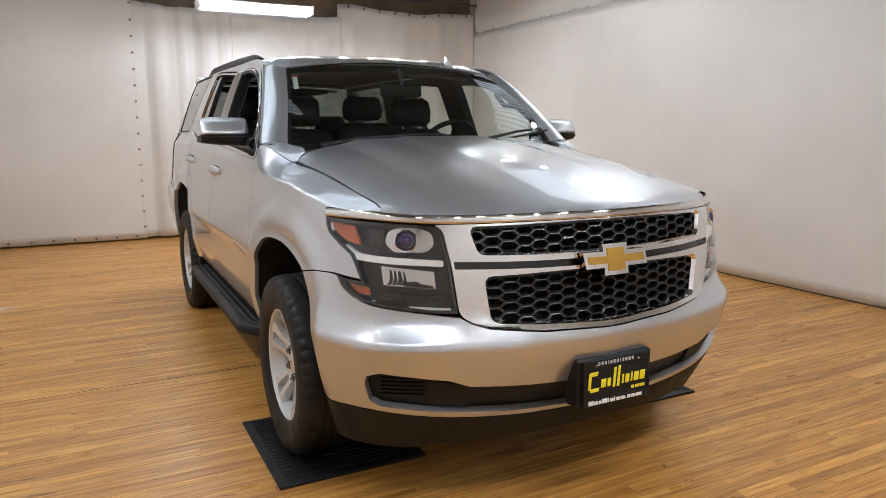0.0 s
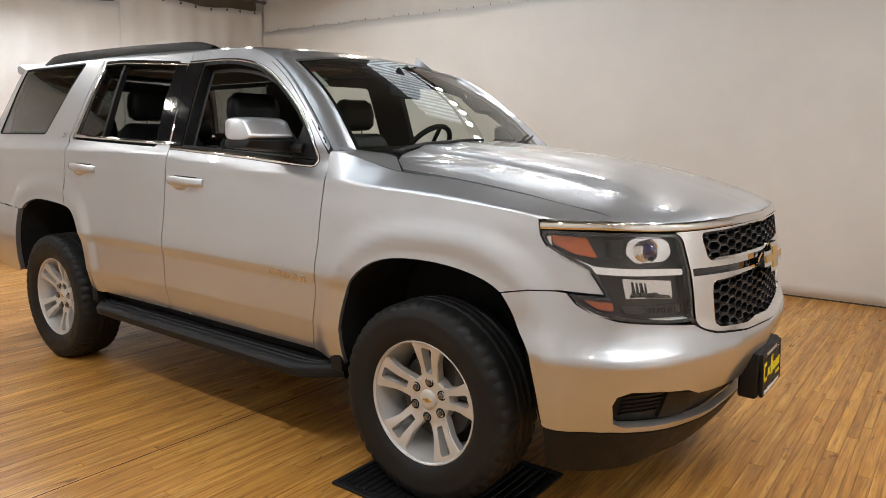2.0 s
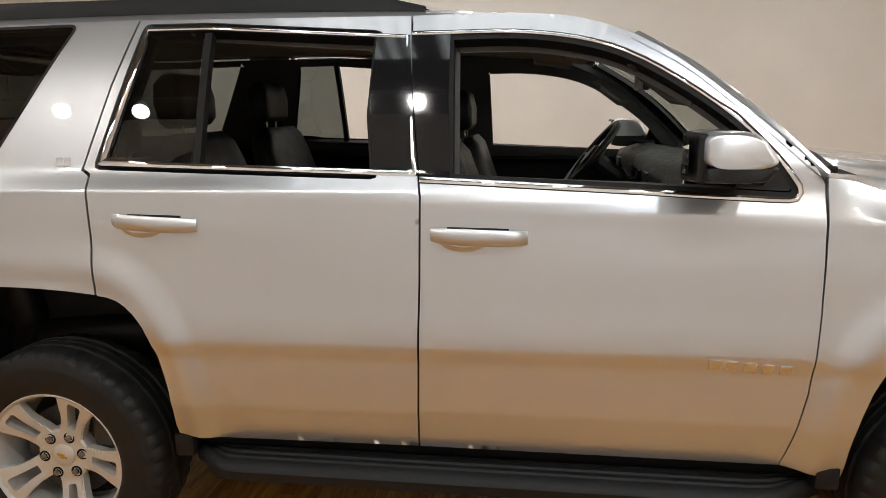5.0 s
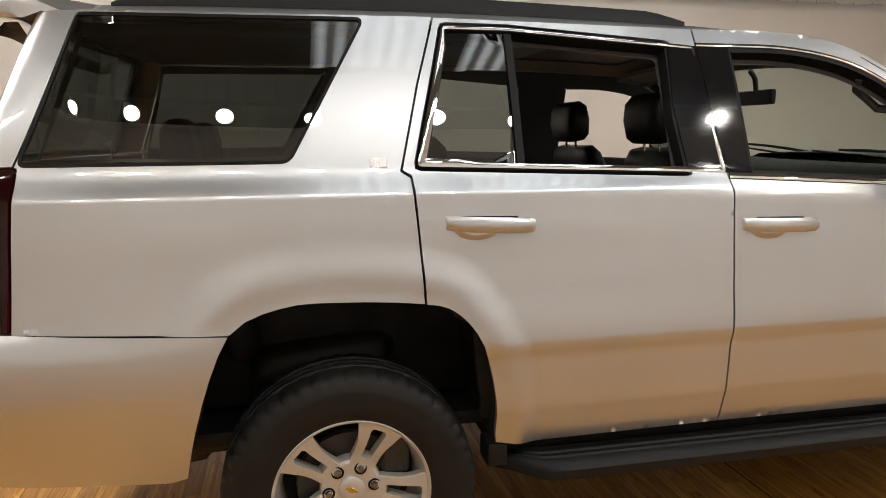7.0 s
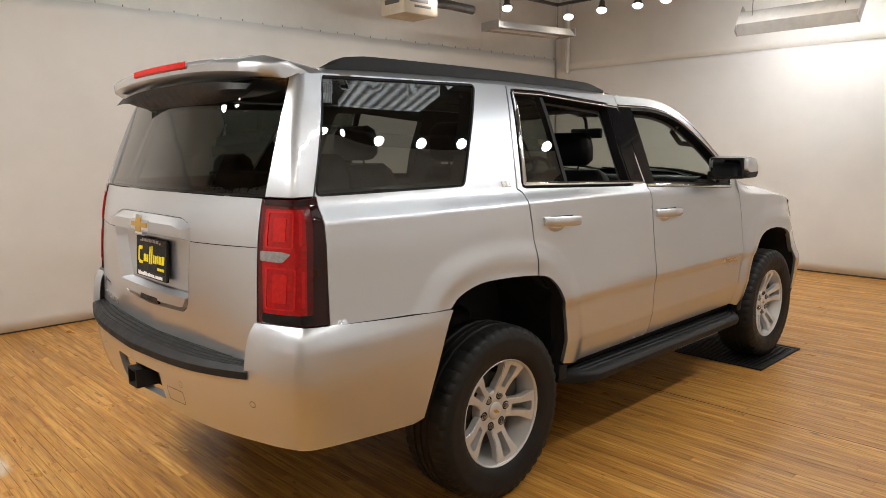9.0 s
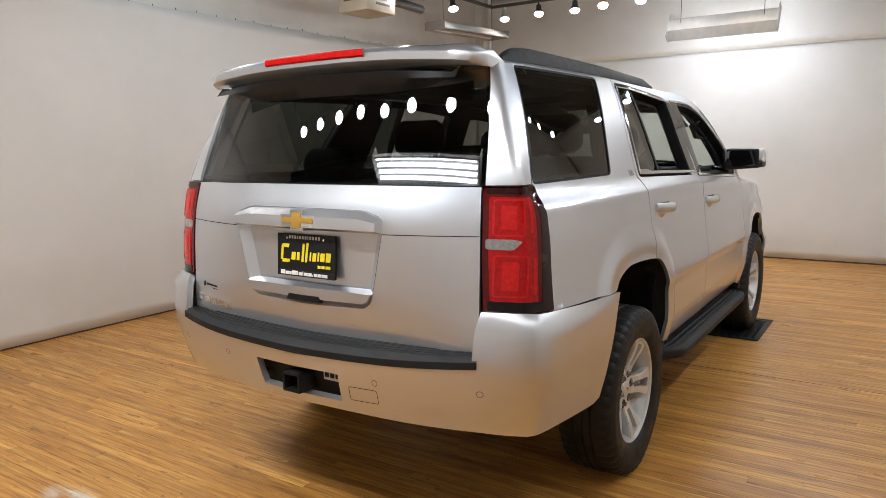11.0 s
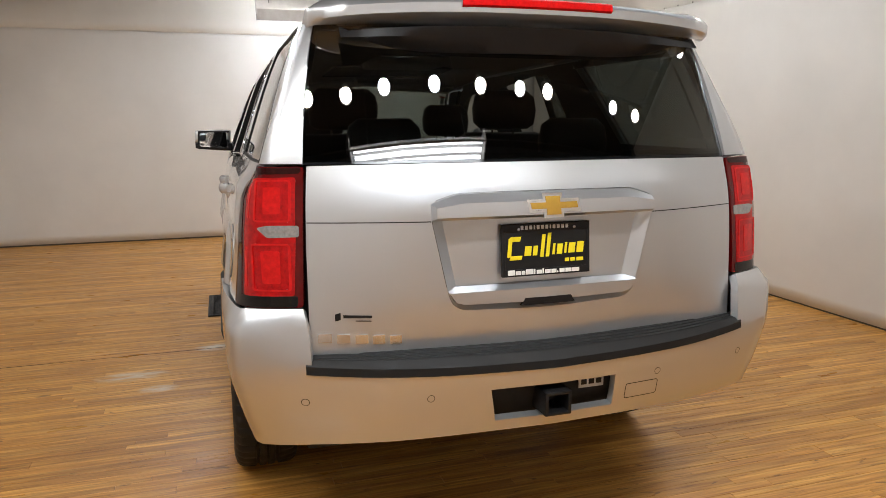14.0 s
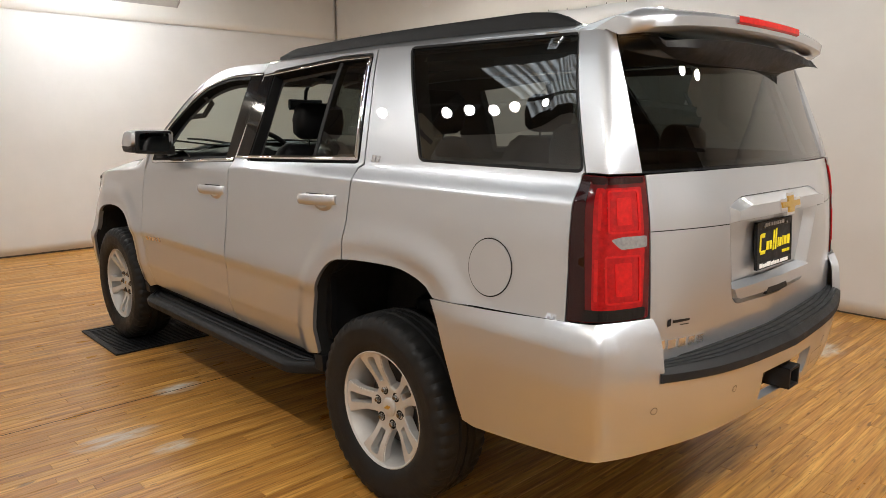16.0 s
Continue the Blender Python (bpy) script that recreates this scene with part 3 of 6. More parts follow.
panel("hood", bonnet, [HOOD], PAINT, suv, step=.05, label="silver bonnet with raised centre")
panel("roof", roof, [ROOF], PAINT, suv, step=.06)
panel("windscreen", screen, [SCREEN], WINDSCREEN, suv, step=.08, depth=0, gap=0, label="raked clear windscreen")
panel("windscreen_edge", screen, [inset(SCREEN, .0005), inset(SCREEN, .020)], SEAL, suv, step=.08, depth=0, lift=-.002, gap=0, label="black border of the windscreen")
doors = {}
for side, tag in ((-1, "passenger"), (1, "driver")):
    panel("fender", fender_surface, [FENDER], PAINT, suv, side, step=.026)
    panel("cowl_panel", cowl_side, [[(.945, .900), (1.0, .8845), (1.05, .867), (1.10, .854), (1.15, .841), (1.245, .8225), (1.249, .814), (1.162, .745), (1.10, .738), (.968, .768), (.948, .80)]], PAINT, suv, side)
    panel("a_pillar", pillar, [[(0, .05), (.25, .05), (.5, .05), (.75, .05), (1, .05), (1, .5), (1, 1), (.75, 1), (.5, 1), (.25, 1), (0, 1), (0, .5)]], PAINT, suv, side, step=.12, gap=0)
    panel("pillar_gap", pillar, [[(-.03, -.12), (.25, -.12), (.5, -.12), (.75, -.12), (1, -.12), (1, .5), (.5, .5), (-.03, .5)]], DARK, suv, side, step=.12, depth=0, lift=-.016, gap=0)
    doors[side, 0] = panel("front_door", body, [FRONT_DOOR, inset(FRONT_DLO, -.012)], PAINT, suv, side, step=.015, label="silver front door with its window lowered")
    doors[side, 1] = panel("rear_door", body, [REAR_DOOR, inset(REAR_DLO, -.012)], PAINT, suv, side, step=.015, label="silver rear door with its window lowered")
    panel("quarter_panel", body, [QUARTER, QUARTER_WIN], PAINT, suv, side, step=.019)
    panel("quarter_glass", body, [inset(QUARTER_WIN, -.004)], TINTED, suv, side, depth=0, gap=0, lift=-.004, label="dark tinted rear quarter window")
    panel("glass_edge", body, [inset(QUARTER_WIN, -.0055), inset(QUARTER_WIN, .004)], SEAL, suv, side, step=.05, depth=.006, gap=0, lift=.0010)
    panel("b_pillar", body, [[(-.29, .48), (-.29, 1.79), (-.19, 1.79), (-.15, .48)]], DARK, suv, side, step=.1, depth=0, lift=-.026, gap=0)
    panel("d_pillar", body, [DPILLAR], PAINT, suv, side)


def band(name, outer, inner, m, parent, side, lift=.004, depth=.014, fn=body, label=""):
    return panel(name, fn, [outer, inner], m, parent, side, step=.05, depth=depth, lift=lift, gap=0, label=label)


def offset_path(pts, wide):
    """The open path moved to its left by wide (one value for each point)."""
    p = np.array(pts)
    d = np.gradient(p, axis=0)
    d /= np.linalg.norm(d, axis=1)[:, None] + 1e-9
    return [tuple(q) for q in p + np.stack([-d[:, 1], d[:, 0]], 1) * np.array(wide)[:, None]]


def moulding(name, fn, a, b, m, parent, side=1, lift=.003, rise=.0022, label=""):
    """A half-round strip between two paths of equal count, with edges turned in."""
    a, b = np.array(a), np.array(b)
    rows, nrm = [], None
    for k in (0, 0, .08, .22, .4, .6, .78, .92, 1, 1):
        q, n = normals_of(fn, a + (b - a) * k, side)
        nrm = n if nrm is None else nrm
        rows.append(q + n * (lift + rise * math.sin(math.pi * k) - (.010 if len(rows) in (0, 9) else 0)))
    c, verts, faces = len(a), np.concatenate(rows), []
    for r in range(len(rows) - 1):
        for i in range(c - 1):
            f = (r * c + i, r * c + i + 1, (r + 1) * c + i + 1, (r + 1) * c + i)
            faces.append(f)
    mid = 4 * c + c // 2
    if np.dot(np.cross(verts[mid + 1] - verts[mid], verts[mid + c] - verts[mid]), nrm[c // 2]) < 0:
        faces = [f[::-1] for f in faces]
    return raw(name, verts, faces, m, parent, label, smooth=60)


# window surrounds, chrome, black pillar covers, fixed glass
TRIM_F = smooth_loop([(-.2455, 1.7395), (-.125, 1.739), (.081, 1.737), (.261, 1.714), (.402, 1.670), (.544, 1.589), (.696, 1.478), (.80, 1.372), (.862, 1.287)]) + [(.864, 1.270), (.857, 1.260), (.840, 1.2565), (.80, 1.2575), (.6, 1.271), (.4, 1.284), (-.115, 1.3115), (-.202, 1.3155)]
TRIM_R = dense(rounded([(-.208, 1.3165), (-.345, 1.3215), (-1.272, 1.3515), (-1.152, 1.7875), (-.93, 1.7865), (-.352, 1.747), (-.250, 1.7405)], .014, 3), .06)
TRIM_R = TRIM_R[min(range(len(TRIM_R)), key=lambda i: abs(TRIM_R[i][0] + .208) + abs(TRIM_R[i][1] - 1.3165)):] + TRIM_R[:min(range(len(TRIM_R)), key=lambda i: abs(TRIM_R[i][0] + .208) + abs(TRIM_R[i][1] - 1.3165))]
TRIM_R = [p for p in TRIM_R if not (p[0] > -.253 and 1.325 < p[1] < 1.738)]
for side in (-1, 1):
    fd, rd = doors[side, 0], doors[side, 1]
    wide = [.011 if z > 1.5 else (.013 if x > .7 else .016) for x, z in TRIM_F]
    moulding("window_trim", body, TRIM_F, offset_path(TRIM_F, wide), CHROME, fd, side, label="bright chrome window surround")
    wide = [.024 if x < -1.1 and z < 1.77 else (.011 if z > 1.5 else .015) for x, z in TRIM_R]
    out = offset_path(TRIM_R, [-w for w in wide])
    moulding("window_trim", body, TRIM_R, out, CHROME, rd, side, label="bright chrome window surround")
    for path, w, owner in ((TRIM_F, [.013 if z > 1.5 else (.015 if x > .7 else .018) for x, z in TRIM_F], fd), (TRIM_R, [-.026 if x < -1.1 and z < 1.77 else (-.013 if z > 1.5 else -.017) for x, z in TRIM_R], rd)):
        panel("trim_gap", body, [path + offset_path(path, w)[::-1]], SEAL, owner, side, step=.05, depth=.004, lift=.0012, gap=0)
    band("window_seal", inset(FRONT_DLO, -.004), inset(FRONT_DLO, .013), SEAL, fd, side, lift=-.002, depth=.05)
    band("window_seal", inset(REAR_DLO, -.003), inset(REAR_DLO, .012), SEAL, rd, side, lift=-.002, depth=.05)
    panel("pillar_cover", body, [[(-.2450, 1.7385), (-.2322, 1.55), (-.2032, 1.3165), (-.112, 1.3125), (-.122, 1.55), (-.122, 1.738)]], PIANO, fd, side, lift=.003, depth=.016, gap=0, label="gloss black pillar cover")
    panel("pillar_cover", body, [[(-.2496, 1.7395), (-.2350, 1.55), (-.2060, 1.3175), (-.347, 1.3225), (-.370, 1.55), (-.356, 1.745)]], PIANO, rd, side, lift=.003, depth=.016, gap=0, label="gloss black pillar cover")
    panel("fixed_glass", body, [[(-.945, 1.768), (-.945, 1.358), (-1.245, 1.366), (-1.145, 1.770)]], TINTED, rd, side, depth=0, gap=0, lift=-.008, label="dark tinted fixed rear pane")
    panel("divider_bar", body, [[(-.915, 1.768), (-.915, 1.345), (-.940, 1.345), (-.940, 1.768)]], SEAL, rd, side, depth=.03, gap=0, lift=-.004)
    panel("mirror_sail", body, [[(.84, 1.275), (.70, 1.283), (.74, 1.425), (.80, 1.36), (.85, 1.29)]], BLACK, fd, side, depth=.02, gap=0, lift=-.003)
    for nm, door, x0, x1, z0, z1 in (("front", fd, -.165, .125, 1.142, 1.150), ("rear", rd, -1.195, -.905, 1.172, 1.186)):
        # pull handle with its cup
        zc = (z0 + z1) / 2
        cup = [(x0 + .10 + .075 * math.cos(a), zc - .012 + .036 * math.sin(a)) for a in np.arange(16) * math.pi / 8]
        dish("handle_cup", body, cup, [(x0 + .10 + (x - x0 - .10) * .72, zc - .012 + (z - zc + .012) * .6) for x, z in cup], -.009, PAINT, door, side)
        panel("handle_gap", body, [[(x0 + .05, zc + .026), (x0 + .235, zc + .022), (x0 + .235, zc + .012), (x0 + .05, zc + .014)]], DARK, door, side, depth=0, lift=.0016, gap=0)
        bm = bmesh.new()
        rings = []
        for i in range(13):
            t = i / 12
            x = x0 + (x1 - x0) * t
            stand = .012 + .034 * math.sin(math.pi * min(1, max(0, t))) ** .45
            hh = .020 + .005 * math.sin(math.pi * t) ** .35
            zz = z1 + (z0 - z1) * t
            y = float(body(x, zz)[0][1])
            rings.append([bm.verts.new((x, side * (y + stand - .013 + .013 * math.cos(b)), zz + hh * math.sin(b))) for b in np.arange(10) * math.pi / 5])
        for r0, r1 in zip(rings, rings[1:]):
            for j in range(10):
                bm.faces.new((r0[j], r0[(j + 1) % 10], r1[(j + 1) % 10], r1[j]))
        bm.faces.new(rings[0]), bm.faces.new(rings[-1])
        part("handle", bm, PAINT, door, "body-coloured pull handle")
    # model badge: five plain chrome blocks in a row
    for i in range(5):
        x = .632 + i * .049
        z = .788 - i * .0035
        panel("badge_letter", body, [[(x, z + .013), (x + .033, z + .012), (x + .033, z - .014), (x, z - .013)]], BADGE, fd, side, step=.02, depth=.004, lift=.004, gap=0)
    for i in range(2):
        x = -1.418 + i * .028
        panel("trim_badge", body, [[(x, 1.376), (x + .023, 1.376), (x + .023, 1.350), (x, 1.350)]], BADGE, suv, side, step=.02, depth=.004, lift=.004, gap=0)
cap = [(-2.092 + .094 * math.cos(a), 1.04 + .094 * math.sin(a)) for a in np.arange(40) * math.pi / 20]
panel("fuel_door", body, [cap], PAINT, suv, 1, step=.03, depth=.006, lift=.0035, gap=0, label="round fuel filler flap")
ring = [(-2.092 + .098 * math.cos(a), 1.04 + .098 * math.sin(a)) for a in np.arange(40) * math.pi / 20]
panel("fuel_gap", body, [ring, cap], DARK, suv, 1, step=.03, depth=0, lift=.0012, gap=0)

# ---- front end ----
HEAD = [(1.918, 1.070), (2.16, 1.068), (2.39, 1.060), (2.436, 1.048), (2.47, .93), (2.498, .756), (2.39, .757), (2.284, .768), (2.18, .782), (2.10, .803), (2.05, .830), (2.020, .864), (2.129, .861), (2.10, .908), (2.07, .946), (1.99, .988), (1.945, 1.015), (1.925, 1.045)]
STRIP_TOP = smooth_loop(both([(1.914, 1.100), (2.02, 1.102), (2.14, 1.103), (2.38, 1.095), (2.75, 1.096), (3.05, 1.095)], 3.10), 4)
GRILLE_OUT = both([(2.40, 1.062), (2.75, 1.066), (3.05, 1.066)], 3.10) + [(-w, z) for w, z in both([(2.440, 1.047), (2.475, .92), (2.502, .754), (2.54, .722), (2.60, .704), (2.80, .682), (3.05, .672)], 3.10)]
UP_MESH = both([(2.552, 1.046), (2.80, 1.050), (3.05, 1.052)], 3.10) + [(-w, z) for w, z in both([(2.578, .968), (2.80, .960), (3.05, .957)], 3.10)]
SLOT = both([(2.482, .938), (2.80, .930), (3.05, .926)], 3.10) + [(-w, z) for w, z in both([(2.486, .912), (2.80, .904), (3.05, .900)], 3.10)]
LOW_MESH = both([(2.600, .872), (2.80, .876), (3.05, .878)], 3.10) + [(-w, z) for w, z in both([(2.622, .728), (2.80, .712), (3.05, .700)], 3.10)]
moulding("chrome_strip", front, STRIP_TOP, [(w, z - .028) for w, z in STRIP_TOP], CHROME, suv, lift=.004, rise=.0040, label="chrome strip over headlamps and grille")
UP_RIM, LOW_RIM = dense(rounded(UP_MESH, .018, 3), .04), dense(rounded(LOW_MESH, .018, 3), .04)
grille = panel("grille", front, [rounded(GRILLE_OUT, .02, 3), inset(UP_RIM, -.009), SLOT, inset(LOW_RIM, -.011)], CHROME, suv, step=.04, depth=.045, lift=.007, gap=0, label="chrome two-deck radiator grille frame")
for rim, wide in ((UP_RIM, .010), (LOW_RIM, .012)):
    dish("mesh_bezel", front, inset(rim, -wide), rim, .004, CHROME, grille, cap=False, start=-.0080)
panel("grille_back", front, [inset(GRILLE_OUT, .01)], DARK, grille, step=.06, depth=0, lift=-.05, gap=0)
panel("slot_bar", front, [inset(SLOT, -.006)], PIANO, grille, step=.04, depth=0, lift=-.012, gap=0)
HX, HZ = .0385, .0180
hexagon = [(-1, 0), (-.55, 1), (.55, 1), (1, 0), (.55, -1), (-.55, -1)]
for mesh, z0, rows in ((UP_MESH, .968, 5), (LOW_MESH, .715, 9)):
    loops = np.array(inset(mesh, -.02))
    cells = [(c * HX * 3.1 + (HX * 1.55 if r % 2 else 0), z0 + r * HZ * 1.02) for r in range(rows) for c in range(-16, 17)]
    cells = [c for c, k in zip(cells, inside(np.array(cells), [loops])) if k]
    layers = []
    for scale, back in ((1.02, -.004), (.86, -.002), (.86, -.035), (1.02, -.035)):
        q, n = normals_of(front, np.array([(w + hx * HX * scale * (.985 if scale > 1 else 1), z + hz * HZ * (1.0 if scale > 1 else .78)) for w, z in cells for hx, hz in hexagon]), 1)
        layers.append(q + n * back)
    verts, faces, k = np.concatenate(layers), [], len(cells) * 6
    for o in range(0, k, 6):
        for a in range(3):
            faces += [(a * k + o + i, a * k + o + (i + 1) % 6, a * k + k + o + (i + 1) % 6, a * k + k + o + i) for i in range(6)]
    raw("grille_mesh", verts, faces, MESH, grille, "black honeycomb grille insert")
# gold emblem as a plain cross shape in a bright frame
CROSS = [(-.150, .030), (-.052, .030), (-.052, .058), (.062, .058), (.058, .030), (.150, .030), (.135, -.030), (.052, -.030), (.052, -.058), (-.062, -.058), (-.058, -.030), (-.165, -.030)]


def emblem(name, fn, zc, scale, parent, lift):
    out = [(w * scale, zc + z * scale) for w, z in CROSS]
    e = panel(name, fn, [out], CHROME, parent, step=.03, depth=.022, lift=lift, gap=0, label="gold cross-shaped emblem in a chrome frame")
    panel("emblem_face", fn, [inset(out, .016 * scale)], GOLD, e, step=.03, depth=.004, lift=lift + .003, gap=0, label="gold emblem face")


emblem("emblem", front, .917, .98, suv, .036)
BUMPER = both([(1.805, .847), (1.91, .8675), (1.98, .8700), (2.014, .8665), (2.045, .829), (2.098, .800), (2.18, .779), (2.284, .765), (2.39, .754), (2.505, .742), (2.545, .719), (2.60, .701), (2.80, .679), (3.05, .669)], 3.10)
BUMPER += [(-w, z) for w, z in both([p for p in AF if p[0] > 1.806] + [(1.96, .392), (2.2, .392), (2.5, .356), (2.8, .335), (3.05, .328)], 3.10)]
INTAKE = both([(2.19, .53), (2.24, .546), (2.36, .535), (2.468, .520), (2.54, .490), (2.8, .470), (3.05, .458)], 3.10)
INTAKE += [(-w, z) for w, z in both([(2.18, .50), (2.20, .43), (2.24, .412), (2.55, .378), (2.8, .357), (3.05, .348)], 3.10)]
bumper = panel("front_bumper", front, [BUMPER, INTAKE], PAINT, suv, step=.045, depth=.03, label="silver front bumper with black lower intake")
panel("intake_back", front, [inset(INTAKE, -.01)], BLACK, bumper, step=.06, depth=0, lift=-.035, gap=0, label="black plastic intake insert")
for s in (-1, 1):
    for i in range(5):
        z = .512 - i * .017
        panel("intake_slat", front, [[(s * .86, z + .003), (s * .70, z), (s * .70, z - .006), (s * .87, z - .003)]], GREYBLACK, bumper, step=.05, depth=.02, lift=-.027, gap=0)
    panel("intake_ramp", front, [[(s * .69, .51), (s * .55, .478), (s * .55, .385), (s * .69, .405)]], GREYBLACK, bumper, step=.05, depth=.02, lift=-.022, gap=0)
VAL = both([(1.95, .388), (2.2, .389), (2.5, .353), (2.8, .332), (3.05, .325)], 3.10) + [(-w, z) for w, z in both([(1.96, .235), (2.2, .212), (2.36, .214), (2.45, .226), (2.8, .224), (3.05, .224)], 3.10)]
panel("air_dam", front, [VAL], GREYBLACK, suv, step=.05, depth=.03, lift=.002, gap=0, label="black plastic air dam")
for side in (-1, 1):
    lamp = panel("headlamp", body, [HEAD], LAMPGREY, suv, side, step=.03, depth=.05, lift=-.03, gap=.001, label="headlamp with projector lens and amber marker")
    def hp(name, loop, m, lift, depth=.01, label="", r=.006):
        return panel(name, body, [rounded(loop, r, 2)], m, lamp, side, step=.03, depth=depth, lift=lift, gap=0, label=label)
    panel("lens_cover", body, [HEAD], LENS, lamp, side, step=.035, depth=0, lift=.003, gap=.002, label="clear lens cover").visible_shadow = False
    band("lamp_rim", inset(HEAD, .001), inset(HEAD, .012), PIANO, lamp, side, lift=.002, depth=.03)
    hp("amber_marker", [(1.948, 1.055), (2.06, 1.050), (2.10, .985), (2.03, .995), (1.965, 1.025)], AMBER, -.010, label="amber side marker")
    hp("amber_marker", [(2.062, .848), (2.160, .840), (2.168, .812), (2.105, .818)], AMBER, -.012, label="amber turn lamp")
    hp("light_bar", [(1.958, 1.015), (2.00, .992), (2.09, .957), (2.26, .948), (2.445, .940), (2.445, .920), (2.26, .925), (2.08, .934), (1.985, .970), (1.945, 1.0), (1.938, 1.05), (1.950, 1.052)], GUIDE, -.006, .02, "silver light guide")
    hp("light_bar", [(2.05, .842), (2.11, .806), (2.28, .778), (2.475, .770), (2.475, .760), (2.28, .768), (2.10, .796), (2.04, .836)], GUIDE, -.006, .02)
    hp("reflector", [(2.20, .918), (2.41, .900), (2.418, .838), (2.22, .850)], REFLECT, -.024, .02, "bright reflector of the lower lamp")
    hp("bezel", [(2.205, 1.0), (2.215, 1.040), (2.25, 1.052), (2.35, 1.052), (2.395, 1.035), (2.408, .995), (2.375, .968), (2.25, .966)], CHROME, -.020, .015, "bright bezel round the projector", .015)
    for k, (u0, w) in enumerate(((2.238, .008), (2.256, .006), (2.272, .010), (2.292, .005))):
        hp("reflector_flute", [(u0, .906 - .002 * k), (u0 + w, .905 - .002 * k), (u0 + w + .012, .868), (u0 + w + .002, .850), (u0 - .004, .852), (u0 + .006, .872)], PIANO, -.0225, .002, "dark flute in the reflector", .003)
    hp("reflector_step", [(2.30, .862), (2.345, .866), (2.36, .856), (2.40, .852), (2.414, .840), (2.30, .846)], PIANO, -.0225, .002)
    hp("projector_box", [(2.12, 1.045), (2.198, 1.046), (2.198, .985), (2.135, .99)], PIANO, -.022, .006, "gloss dark panel beside the projector")
    hp("lower_panel", [(2.20, .826), (2.45, .818), (2.455, .790), (2.22, .80)], PIANO, -.020, .01)
    for k in range(9):
        u0 = 2.30 + .016 * k
        hp("lens_rib", [(u0, .814 - .0008 * k), (u0 + .009, .8136 - .0008 * k), (u0 + .010, .7965 - .0006 * k), (u0 + .001, .797 - .0006 * k)], LAMPGREY, -.017, .003, "", .001)
    q, n = normals_of(body, np.array([[2.295, 1.008]]), side)
    c, d = Vector(q[0]), Vector(n[0])
    d = (d + Vector((.6, 0, 0))).normalized()
    rot = d.to_track_quat("Z", "Y").to_matrix().to_4x4()
    for nm, prof, m, back in (("projector_ring", [(.026, -.03), (.036, -.012), (.039, 0), (.036, .004), (.029, -.004), (.026, -.02)], CHROME, .004), ("projector_lens", [(.0001, .020), (.010, .018), (.019, .012), (.025, .001), (.026, -.01)], PROJECTOR, .008)):
        bm = lathe(prof, 28, "z")
        bmesh.ops.transform(bm, matrix=Matrix.Translation(c - d * back) @ rot, verts=bm.verts[:])
        part(nm, bm, m, lamp, "chrome ring of the projector" if m is CHROME else "dark glass projector lens")

# ---- rear end ----
TAIL = both([(-2.642, 1.360), (-2.98, 1.364), (-3.33, 1.364)], -3.38) + [(-w, z) for w, z in both([(-2.641, 1.10), (-2.644, .766), (-2.98, .738), (-3.33, .728)], -3.38)]
RECESS = both([(-2.99, 1.245), (-3.07, 1.269), (-3.33, 1.271)], -3.38) + [(-w, z) for w, z in both([(-2.988, 1.19), (-3.036, .968), (-3.052, .918), (-3.085, .896), (-3.33, .888)], -3.38)]
RECESS = dense(rounded(RECESS, .02, 3), .05)
gate = panel("tailgate", rear, [TAIL, RECESS], PAINT, suv, step=.05, depth=.02, label="silver tailgate with number plate recess")
zc = np.array([(w * .90, 1.08 + (z - 1.08) * .93) for w, z in RECESS])
dish("plate_recess", rear, RECESS, [tuple(p) for p in zc], .036, PAINT, gate)
for s in (-1, 1):
    panel("seam", rear, [[(s * .735, 1.1915), (s * .395, 1.1870), (s * .395, 1.1838), (s * .735, 1.1883)]], DARK, gate, depth=0, lift=.0009, gap=0)
BROW = both([(-2.985, 1.243), (-3.07, 1.268), (-3.33, 1.270)], -3.38) + [(-w, z) for w, z in both([(-2.985, 1.186), (-3.33, 1.186)], -3.38)]
BROW = dense(BROW, .05)
dish("plate_brow", rear, BROW, [(w * .965, 1.205 + (z - 1.205) * .45 + .002) for w, z in BROW], -.030, PAINT, gate, start=.004)
GRIP = dense(both([(-3.035, .966), (-3.33, .968)], -3.38) + [(-w, z) for w, z in both([(-3.06, .915), (-3.085, .902), (-3.33, .896)], -3.38)], .05)
dish("pull_bar", rear, GRIP, [(w * .985, .937 + (z - .937) * .62) for w, z in GRIP], -.012, PAINT, gate, start=.03, label="silver pull bar below the plate")
panel("pull_slot", rear, [[(-.098, .900), (-.082, .924), (.082, .924), (.098, .900)]], BLACK, gate, depth=.01, lift=.0135, gap=0)
emblem("emblem", rear, 1.222, .60, gate, .032)
for i in range(5):
    w = .715 - i * .049
    z = .832 - i * .0045
    panel("badge_letter", rear, [[(w, z + .014), (w - .035, z + .013), (w - .035, z - .015), (w, z - .014)]], BADGE, gate, step=.02, depth=.004, lift=.004, gap=0)
panel("sticker", rear, [[(.670, .906), (.655, .911), (.655, .888), (.67, .884)]], BLACK, gate, step=.02, depth=0, lift=.0012, gap=0)
panel("sticker", rear, [[(.648, .903), (.57, .897), (.57, .889), (.648, .893)]], BLACK, gate, step=.02, depth=0, lift=.0012, gap=0)
panel("sticker", rear, [[(.615, .884), (.572, .881), (.572, .878), (.615, .881)]], BLACK, gate, step=.02, depth=0, lift=.0012, gap=0)


